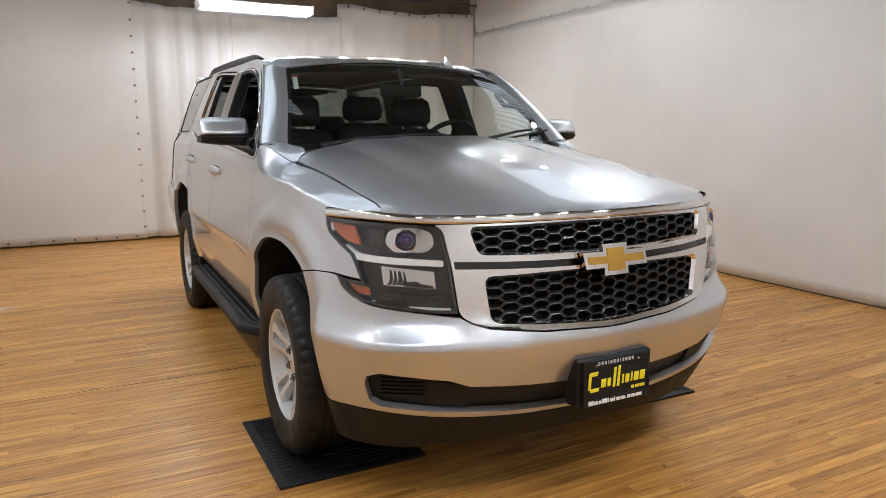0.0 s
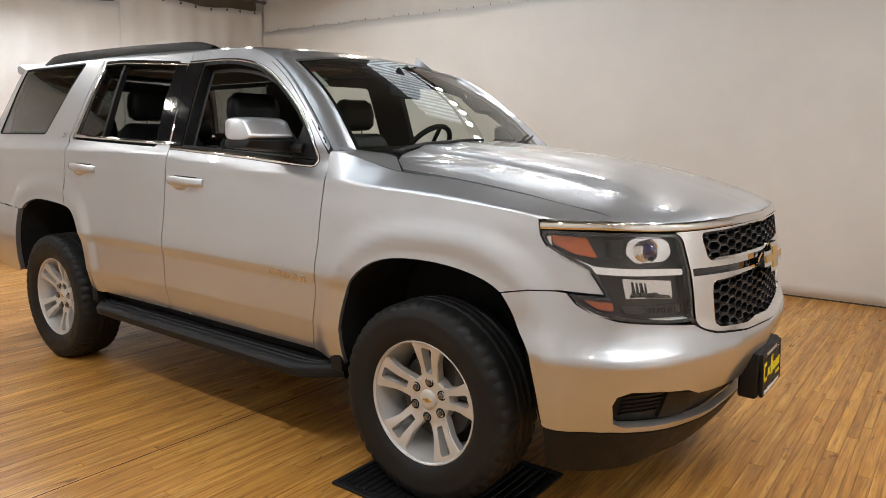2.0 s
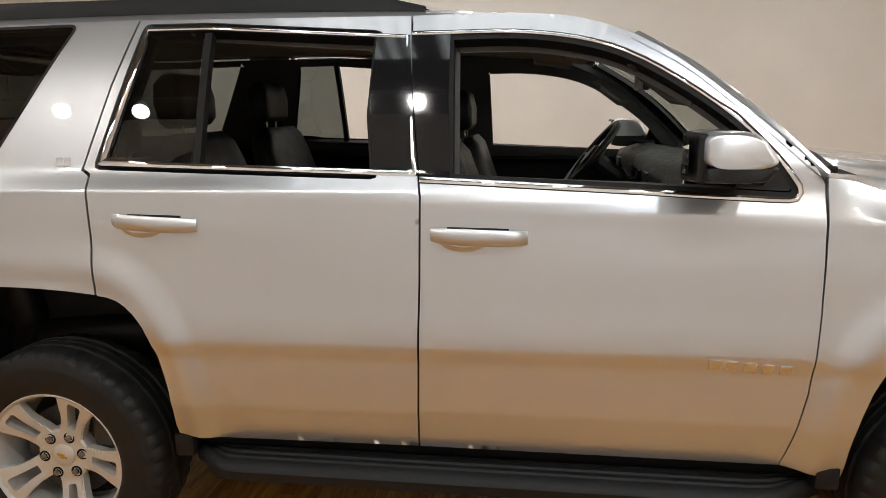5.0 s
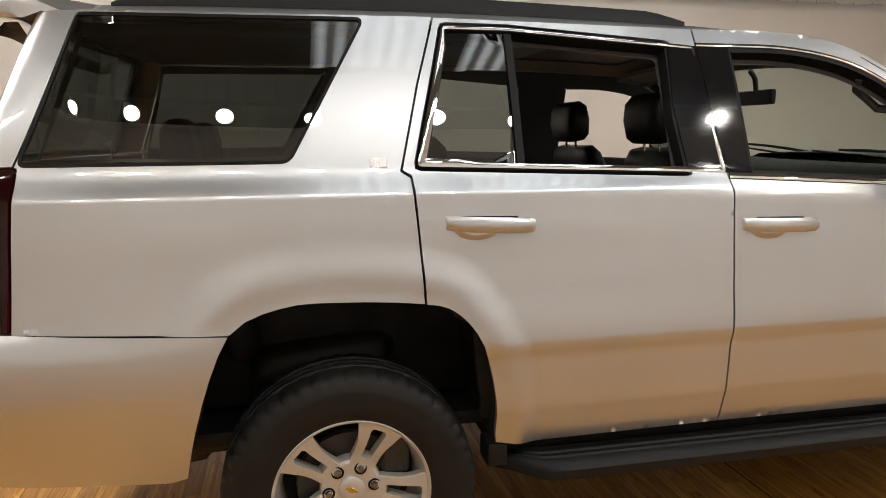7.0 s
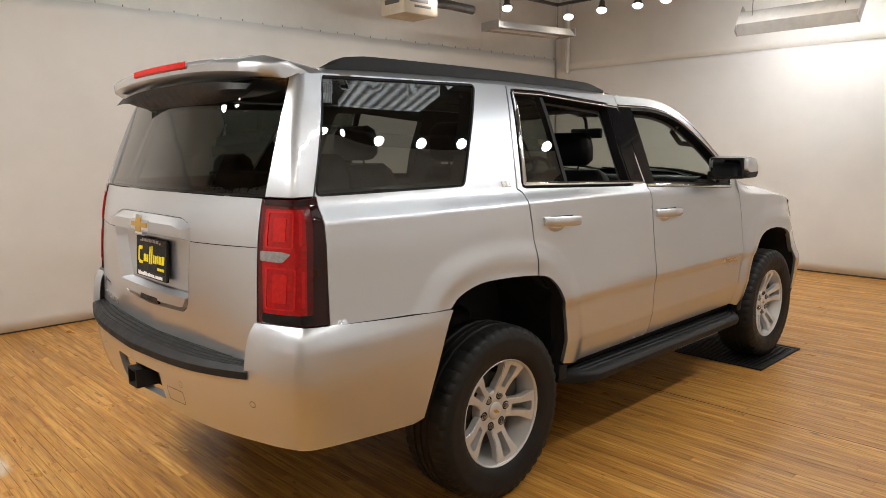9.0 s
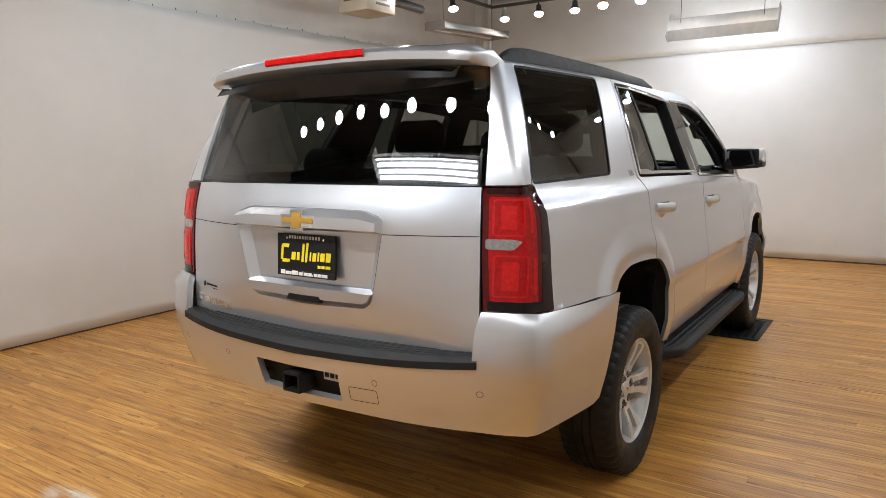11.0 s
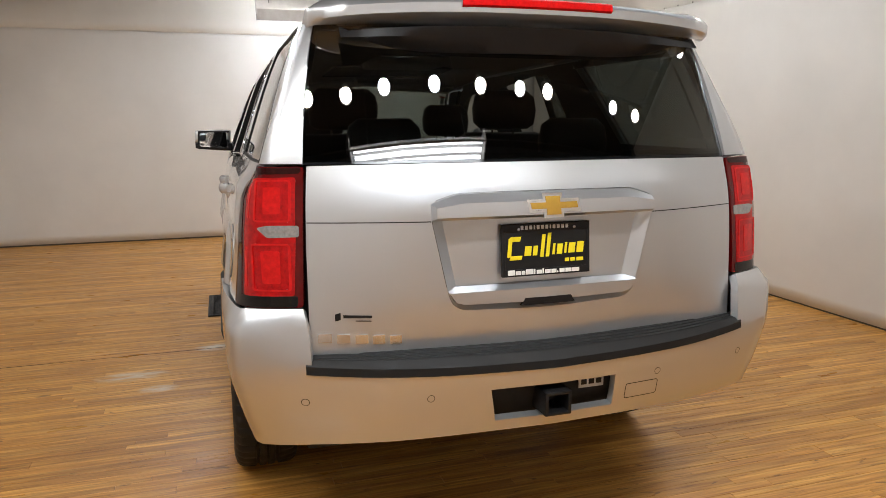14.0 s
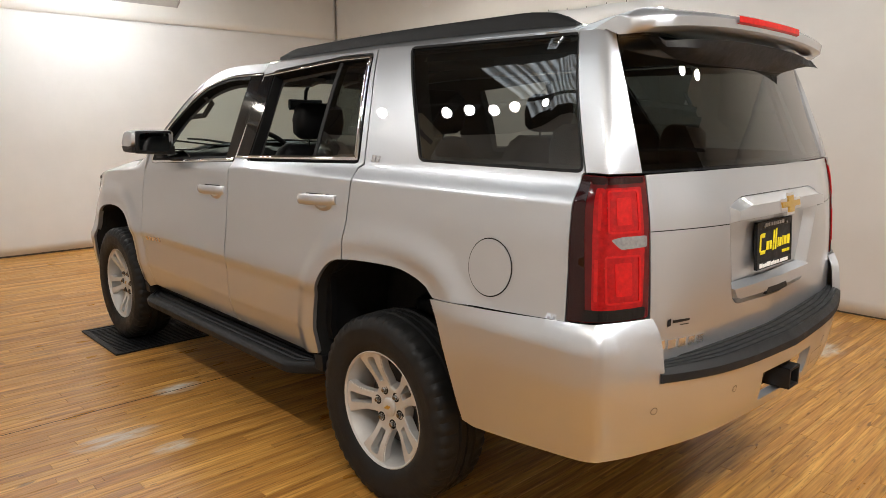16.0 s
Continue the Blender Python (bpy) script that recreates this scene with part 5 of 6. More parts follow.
# ---- mirrors, wipers, plates ----
for side in (-1, 1):
    for nm, loop, z0, hz, m, lb, y0, y1 in (("door_mirror", [(0, 0), (0, 1), (.70, .96), (1.0, .0)], 1.356, .096, PAINT, "door mirror with silver cap and black base", .905, 1.142), ("mirror_base", [(0, .08), (0, 1), (.97, 1), (.82, .06), (.4, -.02)], 1.302, .056, BLACK, "black plastic mirror base", .895, 1.140)):
        bm = bmesh.new()
        lp = dense(rounded(loop, .30 if nm == "door_mirror" else .16, 9), .2)
        rows = []
        for t in (0, .03, .12, .3, .5, .7, .80, .87, .92, .955, .98, .993, 1):
            e = .76 + .24 * math.sqrt(max(.0, 1 - (max(0, t - .74) / .262) ** 2)) if t > .74 else (.86 + .14 * min(1, t / .12) ** .5)
            y = y0 + (y1 - y0) * t
            wx = .215 * (.94 + .06 * math.sin(math.pi * t))
            rows.append([bm.verts.new((.540 + .012 * t + wx * ((.35 + (a - .35) * e) if nm == "door_mirror" else (.35 + (a - .35) * (.15 + .85 * e))), side * y, z0 + hz * (((.25 + (b - .25) * (.25 + .75 * e)) if b > .25 else b) if nm == "door_mirror" else (b + .35 * t * t * (1 - b))))) for a, b in lp])
        for r0, r1 in zip(rows, rows[1:]):
            for j in range(len(lp)):
                bm.faces.new((r0[j], r0[(j + 1) % len(lp)], r1[(j + 1) % len(lp)], r1[j]))
        bm.faces.new(rows[0]), bm.faces.new(rows[-1])
        bmesh.ops.recalc_face_normals(bm, faces=bm.faces)
        if nm == "door_mirror":
            mirror = part(nm, bm, m, suv, lb, smooth=60)
        else:
            part(nm, bm, m, mirror, lb, smooth=50)
    part("mirror_arm", tube([(.64, side * .93, 1.335), (.71, side * .90, 1.325), (.77, side * .885, 1.315)], [.030, .030, .036], 10, flat=.8), BLACK, mirror)
    gm = bmesh.new()
    gv = [gm.verts.new((.532 + .11 * (1.02 - y), side * y, z)) for y, z in rounded([(.93, 1.325), (1.112, 1.335), (1.110, 1.432), (.935, 1.435)], .02, 4)]
    gm.faces.new(gv)
    part("mirror_glass", gm, CHROME, mirror, "mirror glass")
    part("mirror_rim", block((.543, side * .915, 1.316), (.57, side * 1.124, 1.444), .02, 3), BLACK, mirror)
panel("cowl_grille", bonnet, [[(1.12, -.73), (1.09, -.35), (1.088, 0), (1.09, .35), (1.12, .73), (.98, .77), (.96, .6), (.96, 0), (.96, -.6), (.98, -.77)]], BLACK, suv, step=.06, depth=.0, lift=-.018, gap=0, label="black plastic wiper cowl")
for y0, y1, s1 in ((-.62, .02, .10), (.10, .66, .12)):
    base = Vector(screen(np.array([-.01]), np.array([y0]))[0]) + Vector((.03, 0, .012))
    tip = Vector(screen(np.array([s1]), np.array([y1]))[0]) + Vector((.012, 0, .016))
    mid = (base + tip) / 2 + Vector((.03, 0, .016))
    wiper = part("wiper", tube([base, base.lerp(mid, .5) + Vector((0, 0, .008)), mid, mid.lerp(tip, .5) + Vector((0, 0, .004)), tip], [.013, .011, .008, .007, .006], 8), BLACK, suv, "black windscreen wiper arm")
    blade = [Vector(screen(np.array([s1 * (.2 + .8 * t)]), np.array([y0 + .12 + (y1 - y0 + .05) * t]))[0]) + Vector((.006, 0, .008)) for t in np.linspace(0, 1, 7)]
    part("wiper_blade", tube(blade, .006, 6), RUBBER, wiper)
    part("wiper_pivot", block(base - Vector((.02, .022, .015)), base + Vector((.018, .022, .010)), .01, 3), BLACK, wiper)


def plate(name, centre, face, tilt, parent, frame_m):
    """A dealer plate in a black frame: lettering as plain bars. face +1 looks ahead, -1 to the rear."""
    m = Matrix.Translation(centre) @ pose(0, 0, 0, 0, tilt * face, 0) @ (Matrix() if face > 0 else pose(0, 0, 0, 0, 0, 180))

    def bar(nm, y0, y1, z0, z1, mt, x0=.006, x1=.008, shear=0.0, lb=""):
        bm = block((x0, y0, z0), (x1, y1, z1), .0012, 1)
        for v in bm.verts:
            v.co.y += (v.co.z - z0) * shear
        bmesh.ops.transform(bm, matrix=m, verts=bm.verts[:])
        return part(nm, bm, mt, holder, lb, smooth=0)
    bm = block((-.006, -.158, -.086), (.005, .158, .086), .012, 3)
    bmesh.ops.transform(bm, matrix=m, verts=bm.verts[:])
    holder = part(name, bm, frame_m, parent, "black dealer plate with yellow and white print bars")
    for a, b in (((-.158, .060), (.158, .086)), ((-.158, -.086), (.158, -.062)), ((-.158, -.086), (-.146, .086)), ((.146, -.086), (.158, .086))):
        bar("plate_frame", a[0], b[0], a[1], b[1], BLACK, .004, .0075)
    # the small line on top, the yellow word, the white line below
    y = -.092
    for w in (.013, .013, .013, .008, .013, .013, .013, .008, .013, .013, .013, .013):
        bar("small_bar", y, y + w - .003, .066, .079, GREYPRINT, .007, .0085)
        y += w + .0025
    bar("yellow_bar", -.140, -.126, -.022, .040, YELLOW, shear=.1)
    bar("yellow_bar", -.132, -.094, .028, .044, YELLOW, shear=.3)
    bar("yellow_bar", -.132, -.090, -.032, -.018, YELLOW, shear=.3)
    for y0, w, z0, z1 in ((-.080, .024, -.020, .012), (-.050, .016, -.020, .012), (-.024, .013, -.026, .048), (-.004, .013, -.026, .052), (.020, .009, -.020, .016), (.036, .020, -.020, .014), (.063, .009, -.018, .018), (.078, .024, -.018, .016), (.108, .025, -.018, .018)):
        bar("yellow_bar", y0, y0 + w, z0, z1, YELLOW, shear=.12)
    for y0, w in ((.066, .016), (.086, .018), (.108, .026)):
        bar("yellow_bar", y0, y0 + w, -.046, -.034, YELLOW)
    y = -.138
    for w, h in ((.028, .017), (.022, .013), (.016, .013), (.030, .017), (.008, .017), (.022, .013), (.008, .017), (.024, .013), (.022, .013), (.008, .006), (.022, .013), (.024, .013), (.032, .013)):
        bar("white_bar", y, y + w - .003, -.081, -.081 + h, WHITE, .007, .0085)
        y += w - .001 if w > .01 else w + .001
    for yy in (-.100, .100):
        bm = lathe([(.0001, .012), (.005, .011), (.006, .007)], 10, "x")
        bmesh.ops.translate(bm, vec=(0, yy, .068), verts=bm.verts[:])
        bmesh.ops.transform(bm, matrix=m, verts=bm.verts[:])
        part("plate_screw", bm, SATIN, holder)


plate("rear_plate", (-2.649, 0, 1.078), -1, -4, gate, BLACK)
bracket = part("plate_bracket", block((2.37, -.168, .370), (2.438, .188, .556), .014, 3), BLACK, suv, "black front plate bracket")
plate("front_plate", (2.444, .010, .463), 1, -3, suv, BLACK)

# ---- the cabin ----
part("cabin_floor", block((-2.35, -.80, .47), (.95, .80, .52), .01), BLACK, suv)
UPPER = [(-2.36, 1.30), (-2.36, 1.80), (-1.2, 1.805), (-.2, 1.795), (.25, 1.775), (.42, 1.70), (.57, 1.61), (.69, 1.51), (.81, 1.41), (.88, 1.33), (.86, 1.26), (.3, 1.28)]
REAR_GLASS = [(-.375, 1.72), (-.372, 1.33), (-.92, 1.345), (-1.225, 1.375), (-1.13, 1.765), (-.93, 1.765)]
FD_IN = inset(FRONT_DLO, .028)
for side in (-1, 1):
    panel("pillar_trim", body, [UPPER, FD_IN, rounded(REAR_GLASS, .02, 2), inset(QUARTER_WIN, .03)], TRIMGREY, suv, side, step=.08, depth=.0, lift=-.058, gap=0, label="grey inner pillar trim")
    panel("door_card", body, [[(.86, .52), (.86, 1.262), (.3, 1.283), (-.25, 1.302), (-.25, .52)]], BLACK, suv, side, step=.08, depth=.03, lift=-.075, gap=0, label="black inner door panel")
    panel("door_card", body, [[(-.25, .52), (-.25, 1.302), (-1.28, 1.335), (-1.26, .97), (-1.1, .85), (-1.06, .52)]], BLACK, suv, side, step=.08, depth=.03, lift=-.075, gap=0, label="black inner door panel")
    panel("side_lining", body, [[(-1.27, .98), (-1.28, 1.33), (-2.36, 1.36), (-2.36, .60), (-2.02, .60), (-1.9, .93), (-1.6, 1.0)]], BLACK, suv, side, step=.08, depth=0, lift=-.08, gap=0, label="black luggage side lining")
    part("armrest", block((-.15, side * .78, 1.0), (.55, side * .90, 1.06), .02, 3), BLACK, suv)
    part("grab_handle", tube([(.42, side * .765, 1.645), (.46, side * .71, 1.605), (.55, side * .715, 1.535), (.60, side * .775, 1.525)], .016, 8), TRIMGREY, suv, "grey grab handle on the pillar")
    panel("sun_visor", roof, [rounded([(.33, .12), (.33, .60), (.14, .60), (.14, .12)], .03, 3)], LINER, suv, side, step=.08, depth=.018, lift=-.075, gap=0)
panel("headliner", roof, [[(.39, -.60), (.39, .60), (.2, .67), (-2.24, .67), (-2.24, -.67), (.2, -.67)]], LINER, suv, step=.12, depth=0, lift=-.045, gap=0, label="pale fabric headliner")
panel("roof_opening", roof, [rounded([(.02, -.36), (.02, .36), (-.55, .36), (-.55, -.36)], .05, 3)], TRIMGREY, suv, step=.12, depth=.01, lift=-.052, gap=0, label="closed grey sunroof blind")
part("roof_console", block((.10, -.11, 1.755), (.36, .11, 1.80), .02, 3), TRIMGREY, suv)
part("rear_console", block((-1.0, -.20, 1.79), (-.55, .20, 1.835), .025, 3), LINER, suv)
part("inner_mirror", join(block((.545, -.13, 1.575), (.575, .13, 1.645), .016, 3), tube([(.56, 0, 1.64), (.55, 0, 1.70), (.52, 0, 1.735)], .012, 8)), BLACK, suv, "black interior mirror")
# dashboard
bm = bmesh.new()
rows = []
for y in np.linspace(-.80, .80, 17):
    hump = .025 * math.exp(-((y - .40) / .20) ** 2)
    rows.append([bm.verts.new((x, y, z)) for x, z in ((1.02, 1.285), (.80, 1.315), (.66, 1.322 + hump), (.575, 1.295 + hump), (.555, 1.25), (.60, 1.10), (.58, .95), (.70, .80), (1.0, .75))])
for r0, r1 in zip(rows, rows[1:]):
    for j in range(8):
        bm.faces.new((r0[j], r0[j + 1], r1[j + 1], r1[j]))
dash = part("dashboard", bm, BLACK, suv, "black dashboard", smooth=50)
part("dash_screen", block((.552, -.14, 1.10), (.575, .13, 1.26), .01, 2), PIANO, dash)
part("dash_trim", block((.553, -.72, 1.185), (.568, .78, 1.21), .006, 2), SATIN, dash, "satin silver dashboard strip")
for y in (-.62, -.20, .20, .66):
    part("air_vent", block((.548, y - .06, 1.215), (.57, y + .06, 1.265), .008, 2), GREYBLACK, dash)
part("centre_console", block((-.45, -.16, .5), (.60, .16, .98), .04, 3), BLACK, suv)
# steering wheel
ax = Matrix.Translation((.395, .40, 1.285)) @ pose(0, 0, 0, 0, -52, 0)
pts = [ax @ Vector((.188 * math.cos(a), .188 * math.sin(a), 0)) for a in np.linspace(0, 2 * math.pi, 41)[:-1]]
wheel_in = part("steering_wheel", tube(pts, .016, 10, closed=True), LEATHER, suv, "black leather steering wheel")
for a in (0, 180, 270):
    r = math.radians(a + 90)
    part("wheel_spoke", tube([ax @ Vector((.05 * math.cos(r), .05 * math.sin(r), -.02)), ax @ Vector((.18 * math.cos(r), .18 * math.sin(r), 0))], .018, 8, flat=.5), GREYBLACK, wheel_in)
bm = lathe([(.0001, .02), (.055, .015), (.07, -.01), (.06, -.04)], 20, "z")
bmesh.ops.transform(bm, matrix=ax, verts=bm.verts[:])
part("wheel_boss", bm, BLACK, wheel_in)
part("steering_column", tube([ax @ Vector((0, 0, -.03)), ax @ Vector((0, 0, -.28))], .045, 10), BLACK, wheel_in)


def seat(x, y, w, head=True, low=0.0, m=LEATHER):
    """A car seat with base, bolstered backrest and headrest; x is the foot of its backrest."""
    def puffy(rows_in, wide, nm, lb, parent):
        bm = bmesh.new()
        rows = []
        for px, pz, dx, dz, th, sc in rows_in:
            ring = []
            for j in range(20):
                a = 2 * math.pi * j / 20
                cy, ct = math.copysign(abs(math.cos(a)) ** .45, math.cos(a)), math.copysign(abs(math.sin(a)) ** .6, math.sin(a))
                wing = .02 * max(0, (abs(cy) - .5) / .5) * max(0, ct)
                ring.append(bm.verts.new((px + dx * (th * ct + wing), y + cy * wide * sc / 2, pz + dz * (th * ct + wing))))
            rows.append(ring)
        for r0, r1 in zip(rows, rows[1:]):
            for j in range(20):
                bm.faces.new((r0[j], r0[(j + 1) % 20], r1[(j + 1) % 20], r1[j]))
        bm.faces.new(rows[0]), bm.faces.new(rows[-1])
        return part(nm, bm, m, parent, lb, smooth=60)
    z0 = .80 - low
    lean = .26
    back = puffy([(x - lean * t * .62, z0 + .58 * t, .96, .25, th, sc) for t, th, sc in ((0, .055, .9), (.08, .075, .97), (.3, .08, 1), (.55, .07, 1), (.8, .06, .93), (.93, .055, .82), (1.0, .03, .68))], w, "seat_back", "black leather seat backrest", suv)
    puffy([(x + .02 + .50 * t, z0 - .06 + .05 * t, -.05, 1, th, sc) for t, th, sc in ((0, .06, .9), (.1, .085, 1), (.6, .085, 1), (.9, .075, .96), (1, .04, .85))], w, "seat_cushion", "black leather seat cushion", back)
    part("seat_base", block((x + .02, y - w * .4, .50), (x + .48, y + w * .4, z0 - .10), .02), BLACK, back)
    if head:
        hx, hz = x - lean * .70, z0 + .70
        puffy([(hx - .02 * t, hz - .09 + .19 * t, .97, .2, th, sc) for t, th, sc in ((0, .03, .8), (.12, .05, .96), (.5, .06, 1), (.85, .05, .93), (1, .02, .72))], w * .56, "headrest", "black leather headrest", back)
        for s in (-1, 1):
            part("headrest_post", tube([(hx + .01, y + s * .06, z0 + .55), (hx, y + s * .06, hz)], .006, 6), SATIN, back)


seat(-.02, -.41, .54)
seat(-.02, .41, .54)
seat(-1.02, -.42, .60, low=-.05)
seat(-1.02, .42, .60, low=-.05)
for y in (-.40, .40):
    seat(-1.83, y, .52, low=.10)
# paper tag hanging behind the windscreen
tagp = panel("price_tag", screen, [[(.66, -.735), (.66, -.705), (.86, -.705), (.86, -.735)]], WHITE, suv, step=.05, depth=0, lift=-.012, gap=0, label="white paper tag with red marks")
panel("red_mark", screen, [[(.86, -.745), (.86, -.69), (.885, -.69), (.885, -.745)]], RED, tagp, step=.05, depth=0, lift=-.011, gap=0)
# ---- the car: final proportions ----
STRETCH = [(-2.77, .082), (-2.55, .072), (-2.39, .050), (-1.35, .034), (-.9, .018), (-.2, .006), (.125, .002), (.64, .012), (.94, .012), (1.92, .022), (2.2, .045), (2.45, .062)]
BELLY = [(.3, .008), (.5, .014), (.8, .018), (1.15, .021), (1.34, .026), (1.5, .018), (1.65, .010), (1.82, .004)]
ALONG = [(-2.6, .2), (-2.39, .3), (-2.1, .8), (-1.3, 1.0), (1.0, 1.0), (1.7, .75), (2.0, .55), (2.5, .2)]


def proportions(p):
    """Lengthens the nose, shortens the tail and fills out the flanks."""
    x, y, z = p[:, 0], p[:, 1], p[:, 2]
    out = curve(BELLY, np.clip(z, .3, 1.82)) * curve(ALONG, np.clip(x, -2.6, 2.5)) * sstep(.45, .85, np.abs(y))
    return np.stack([x + curve(STRETCH, np.clip(x, -2.77, 2.45)), y + np.sign(y) * out, z], 1)


for ob in suv.children_recursive:
    if ob.type == "MESH" and not ob.name.startswith("rear_window") and not (ob.parent.name.startswith("wheel") and ob.parent.type == "EMPTY"):
        flat = np.zeros(len(ob.data.vertices) * 3)
        ob.data.vertices.foreach_get("co", flat)
        ob.data.vertices.foreach_set("co", proportions(flat.reshape(-1, 3)).ravel())
        ob.data.update()
# ---- the room ----
XF, XB, YL, YR, ZC = 5.34, -5.41, 3.885, -3.585, 3.78
FZ = -.035  # height of the floor


def wood(name, island):
    """Honey-brown strip floor: grain along y, tone by piece, worn pale patches."""
    m, t, b = nodes_of(name)
    geo = t.nodes.new("ShaderNodeNewGeometry")
    rnd = geo.outputs["Random Per Island"] if island else t.nodes.new("ShaderNodeObjectInfo").outputs["Random"]

    def maths(op, a, c=None, clamp=False):
        n = t.nodes.new("ShaderNodeMath")
        n.operation, n.use_clamp = op, clamp
        for i, v in enumerate((a, c)):
            if isinstance(v, (int, float)):
                n.inputs[i].default_value = v
            elif v is not None:
                t.links.new(v, n.inputs[i])
        return n.outputs[0]

    def ramp(fac, stops):
        r = t.nodes.new("ShaderNodeValToRGB")
        while len(r.color_ramp.elements) < len(stops):
            r.color_ramp.elements.new(.5)
        for e, (p, c) in zip(r.color_ramp.elements, stops):
            e.position, e.color = p, (*c, 1)
        t.links.new(fac, r.inputs[0])
        return r.outputs[0]
    off = t.nodes.new("ShaderNodeCombineXYZ")
    t.links.new(maths("MULTIPLY", rnd, 37.0), off.inputs[0])
    t.links.new(maths("MULTIPLY", rnd, 91.0), off.inputs[1])
    add = t.nodes.new("ShaderNodeVectorMath")
    t.links.new(geo.outputs["Position"], add.inputs[0])
    t.links.new(off.outputs[0], add.inputs[1])

    def stretched(sx, sy, scale, detail, dist=0.0, vec=None):
        mp = t.nodes.new("ShaderNodeMapping")
        mp.inputs["Scale"].default_value = (sx, sy, 1)
        t.links.new(vec or add.outputs[0], mp.inputs[0])
        n = put(t, "ShaderNodeTexNoise", Scale=scale, Detail=detail, Roughness=.6, Distortion=dist)
        t.links.new(mp.outputs[0], n.inputs["Vector"])
        return n.outputs["Fac"]
    grain, strip, broad = stretched(22, 1.1, 4.0, 6.0, .4), stretched(14, .55, 2.2, 2.0, .1), stretched(2.0, .6, 1.0, 3.0)
    knots = stretched(9, 2.2, 3.0, 2.0, .8)
    base = ramp(strip, [(.32, (.385, .172, .036)), (.45, (.48, .232, .052)), (.56, (.545, .283, .068)), (.70, (.63, .360, .105))])
    tone = ramp(rnd, [(0, (.72, .67, .60)), (.2, (.90, .88, .84)), (.75, (1.05, 1.04, 1.02)), (1, (1.22, 1.26, 1.29))])

    def mixed(mode, fac, a, c):
        n = t.nodes.new("ShaderNodeMix")
        n.data_type, n.blend_type = "RGBA", mode
        if isinstance(fac, (int, float)):
            n.inputs[0].default_value = fac
        else:
            t.links.new(fac, n.inputs[0])
        for i, v in ((6, a), (7, c)):
            if isinstance(v, tuple):
                n.inputs[i].default_value = (*v, 1)
            else:
                t.links.new(v, n.inputs[i])
        return n.outputs[2]
    col = mixed("MULTIPLY", .9, base, tone)
    col = mixed("MULTIPLY", .95, col, ramp(grain, [(.33, (.60, .52, .44)), (.43, (.90, .87, .83)), (.62, (1.20, 1.19, 1.15))]))
    dark = ramp(knots, [(.655, (0, 0, 0)), (.73, (1, 1, 1))])
    col = mixed("MIX", maths("MULTIPLY", dark, .7), col, (.09, .038, .012))
    # worn pale patches where the finish has gone
    fleck = stretched(6, 1.6, 3.0, 5.0, .5, geo.outputs["Position"])
    sep = t.nodes.new("ShaderNodeSeparateXYZ")
    t.links.new(geo.outputs["Position"], sep.inputs[0])
    worn = None
    for x, y, rx, ry in ((.29, 1.11, .08, .15), (-.15, 1.60, .09, .22), (-.42, 1.43, .06, .12), (-3.05, 1.05, .10, .22), (-2.05, -2.45, .12, .2), (-3.55, .75, .05, .12)):
        dx = maths("DIVIDE", maths("SUBTRACT", sep.outputs[0], x), rx)
        dy = maths("DIVIDE", maths("SUBTRACT", sep.outputs[1], y), ry)
        d = maths("SUBTRACT", 1.1, maths("ADD", maths("MULTIPLY", dx, dx), maths("MULTIPLY", dy, dy)), True)
        worn = d if worn is None else maths("MAXIMUM", worn, d)
    worn = maths("MULTIPLY", maths("MULTIPLY", worn, maths("SUBTRACT", maths("MULTIPLY", fleck, 3.0), 1.05, True)), 1.3, True)
    col = mixed("MIX", worn, col, (.66, .61, .52))
    t.links.new(col, b.inputs["Base Color"])
    mr = t.nodes.new("ShaderNodeMapRange")
    mr.inputs[1].default_value, mr.inputs[2].default_value, mr.inputs[3].default_value, mr.inputs[4].default_value = .3, .7, .26, .44
    t.links.new(stretched(3, 1.2, 2.0, 6.0), mr.inputs[0])
    t.links.new(mr.outputs[0], b.inputs["Roughness"])
    b.inputs["Specular IOR Level"].default_value = .36
    bp = put(t, "ShaderNodeBump", Strength=.25, Distance=.0015)
    t.links.new(grain, bp.inputs["Height"])
    t.links.new(bp.outputs[0], b.inputs["Normal"])
    return m


def vinyl(name, col, wrinkle):
    m, t, b = nodes_of(name)
    co = t.nodes.new("ShaderNodeTexCoord")
    big, small = put(t, "ShaderNodeTexNoise", Scale=.9, Detail=5.0, Roughness=.6), put(t, "ShaderNodeTexNoise", Scale=7.0, Detail=6.0, Roughness=.6, Distortion=.6)
    for n in (big, small):
        t.links.new(co.outputs["Object"], n.inputs["Vector"])
    r = t.nodes.new("ShaderNodeValToRGB")
    r.color_ramp.elements[0].position, r.color_ramp.elements[0].color = .32, (*[c * .90 for c in col], 1)
    r.color_ramp.elements[1].position, r.color_ramp.elements[1].color = .68, (*col, 1)
    t.links.new(big.outputs["Fac"], r.inputs[0])
    t.links.new(r.outputs[0], b.inputs["Base Color"])
    b.inputs["Roughness"].default_value = .40
    p = put(t, "ShaderNodeBump", Strength=wrinkle, Distance=.012)
    t.links.new(small.outputs["Fac"], p.inputs["Height"])
    t.links.new(p.outputs[0], b.inputs["Normal"])
    return m


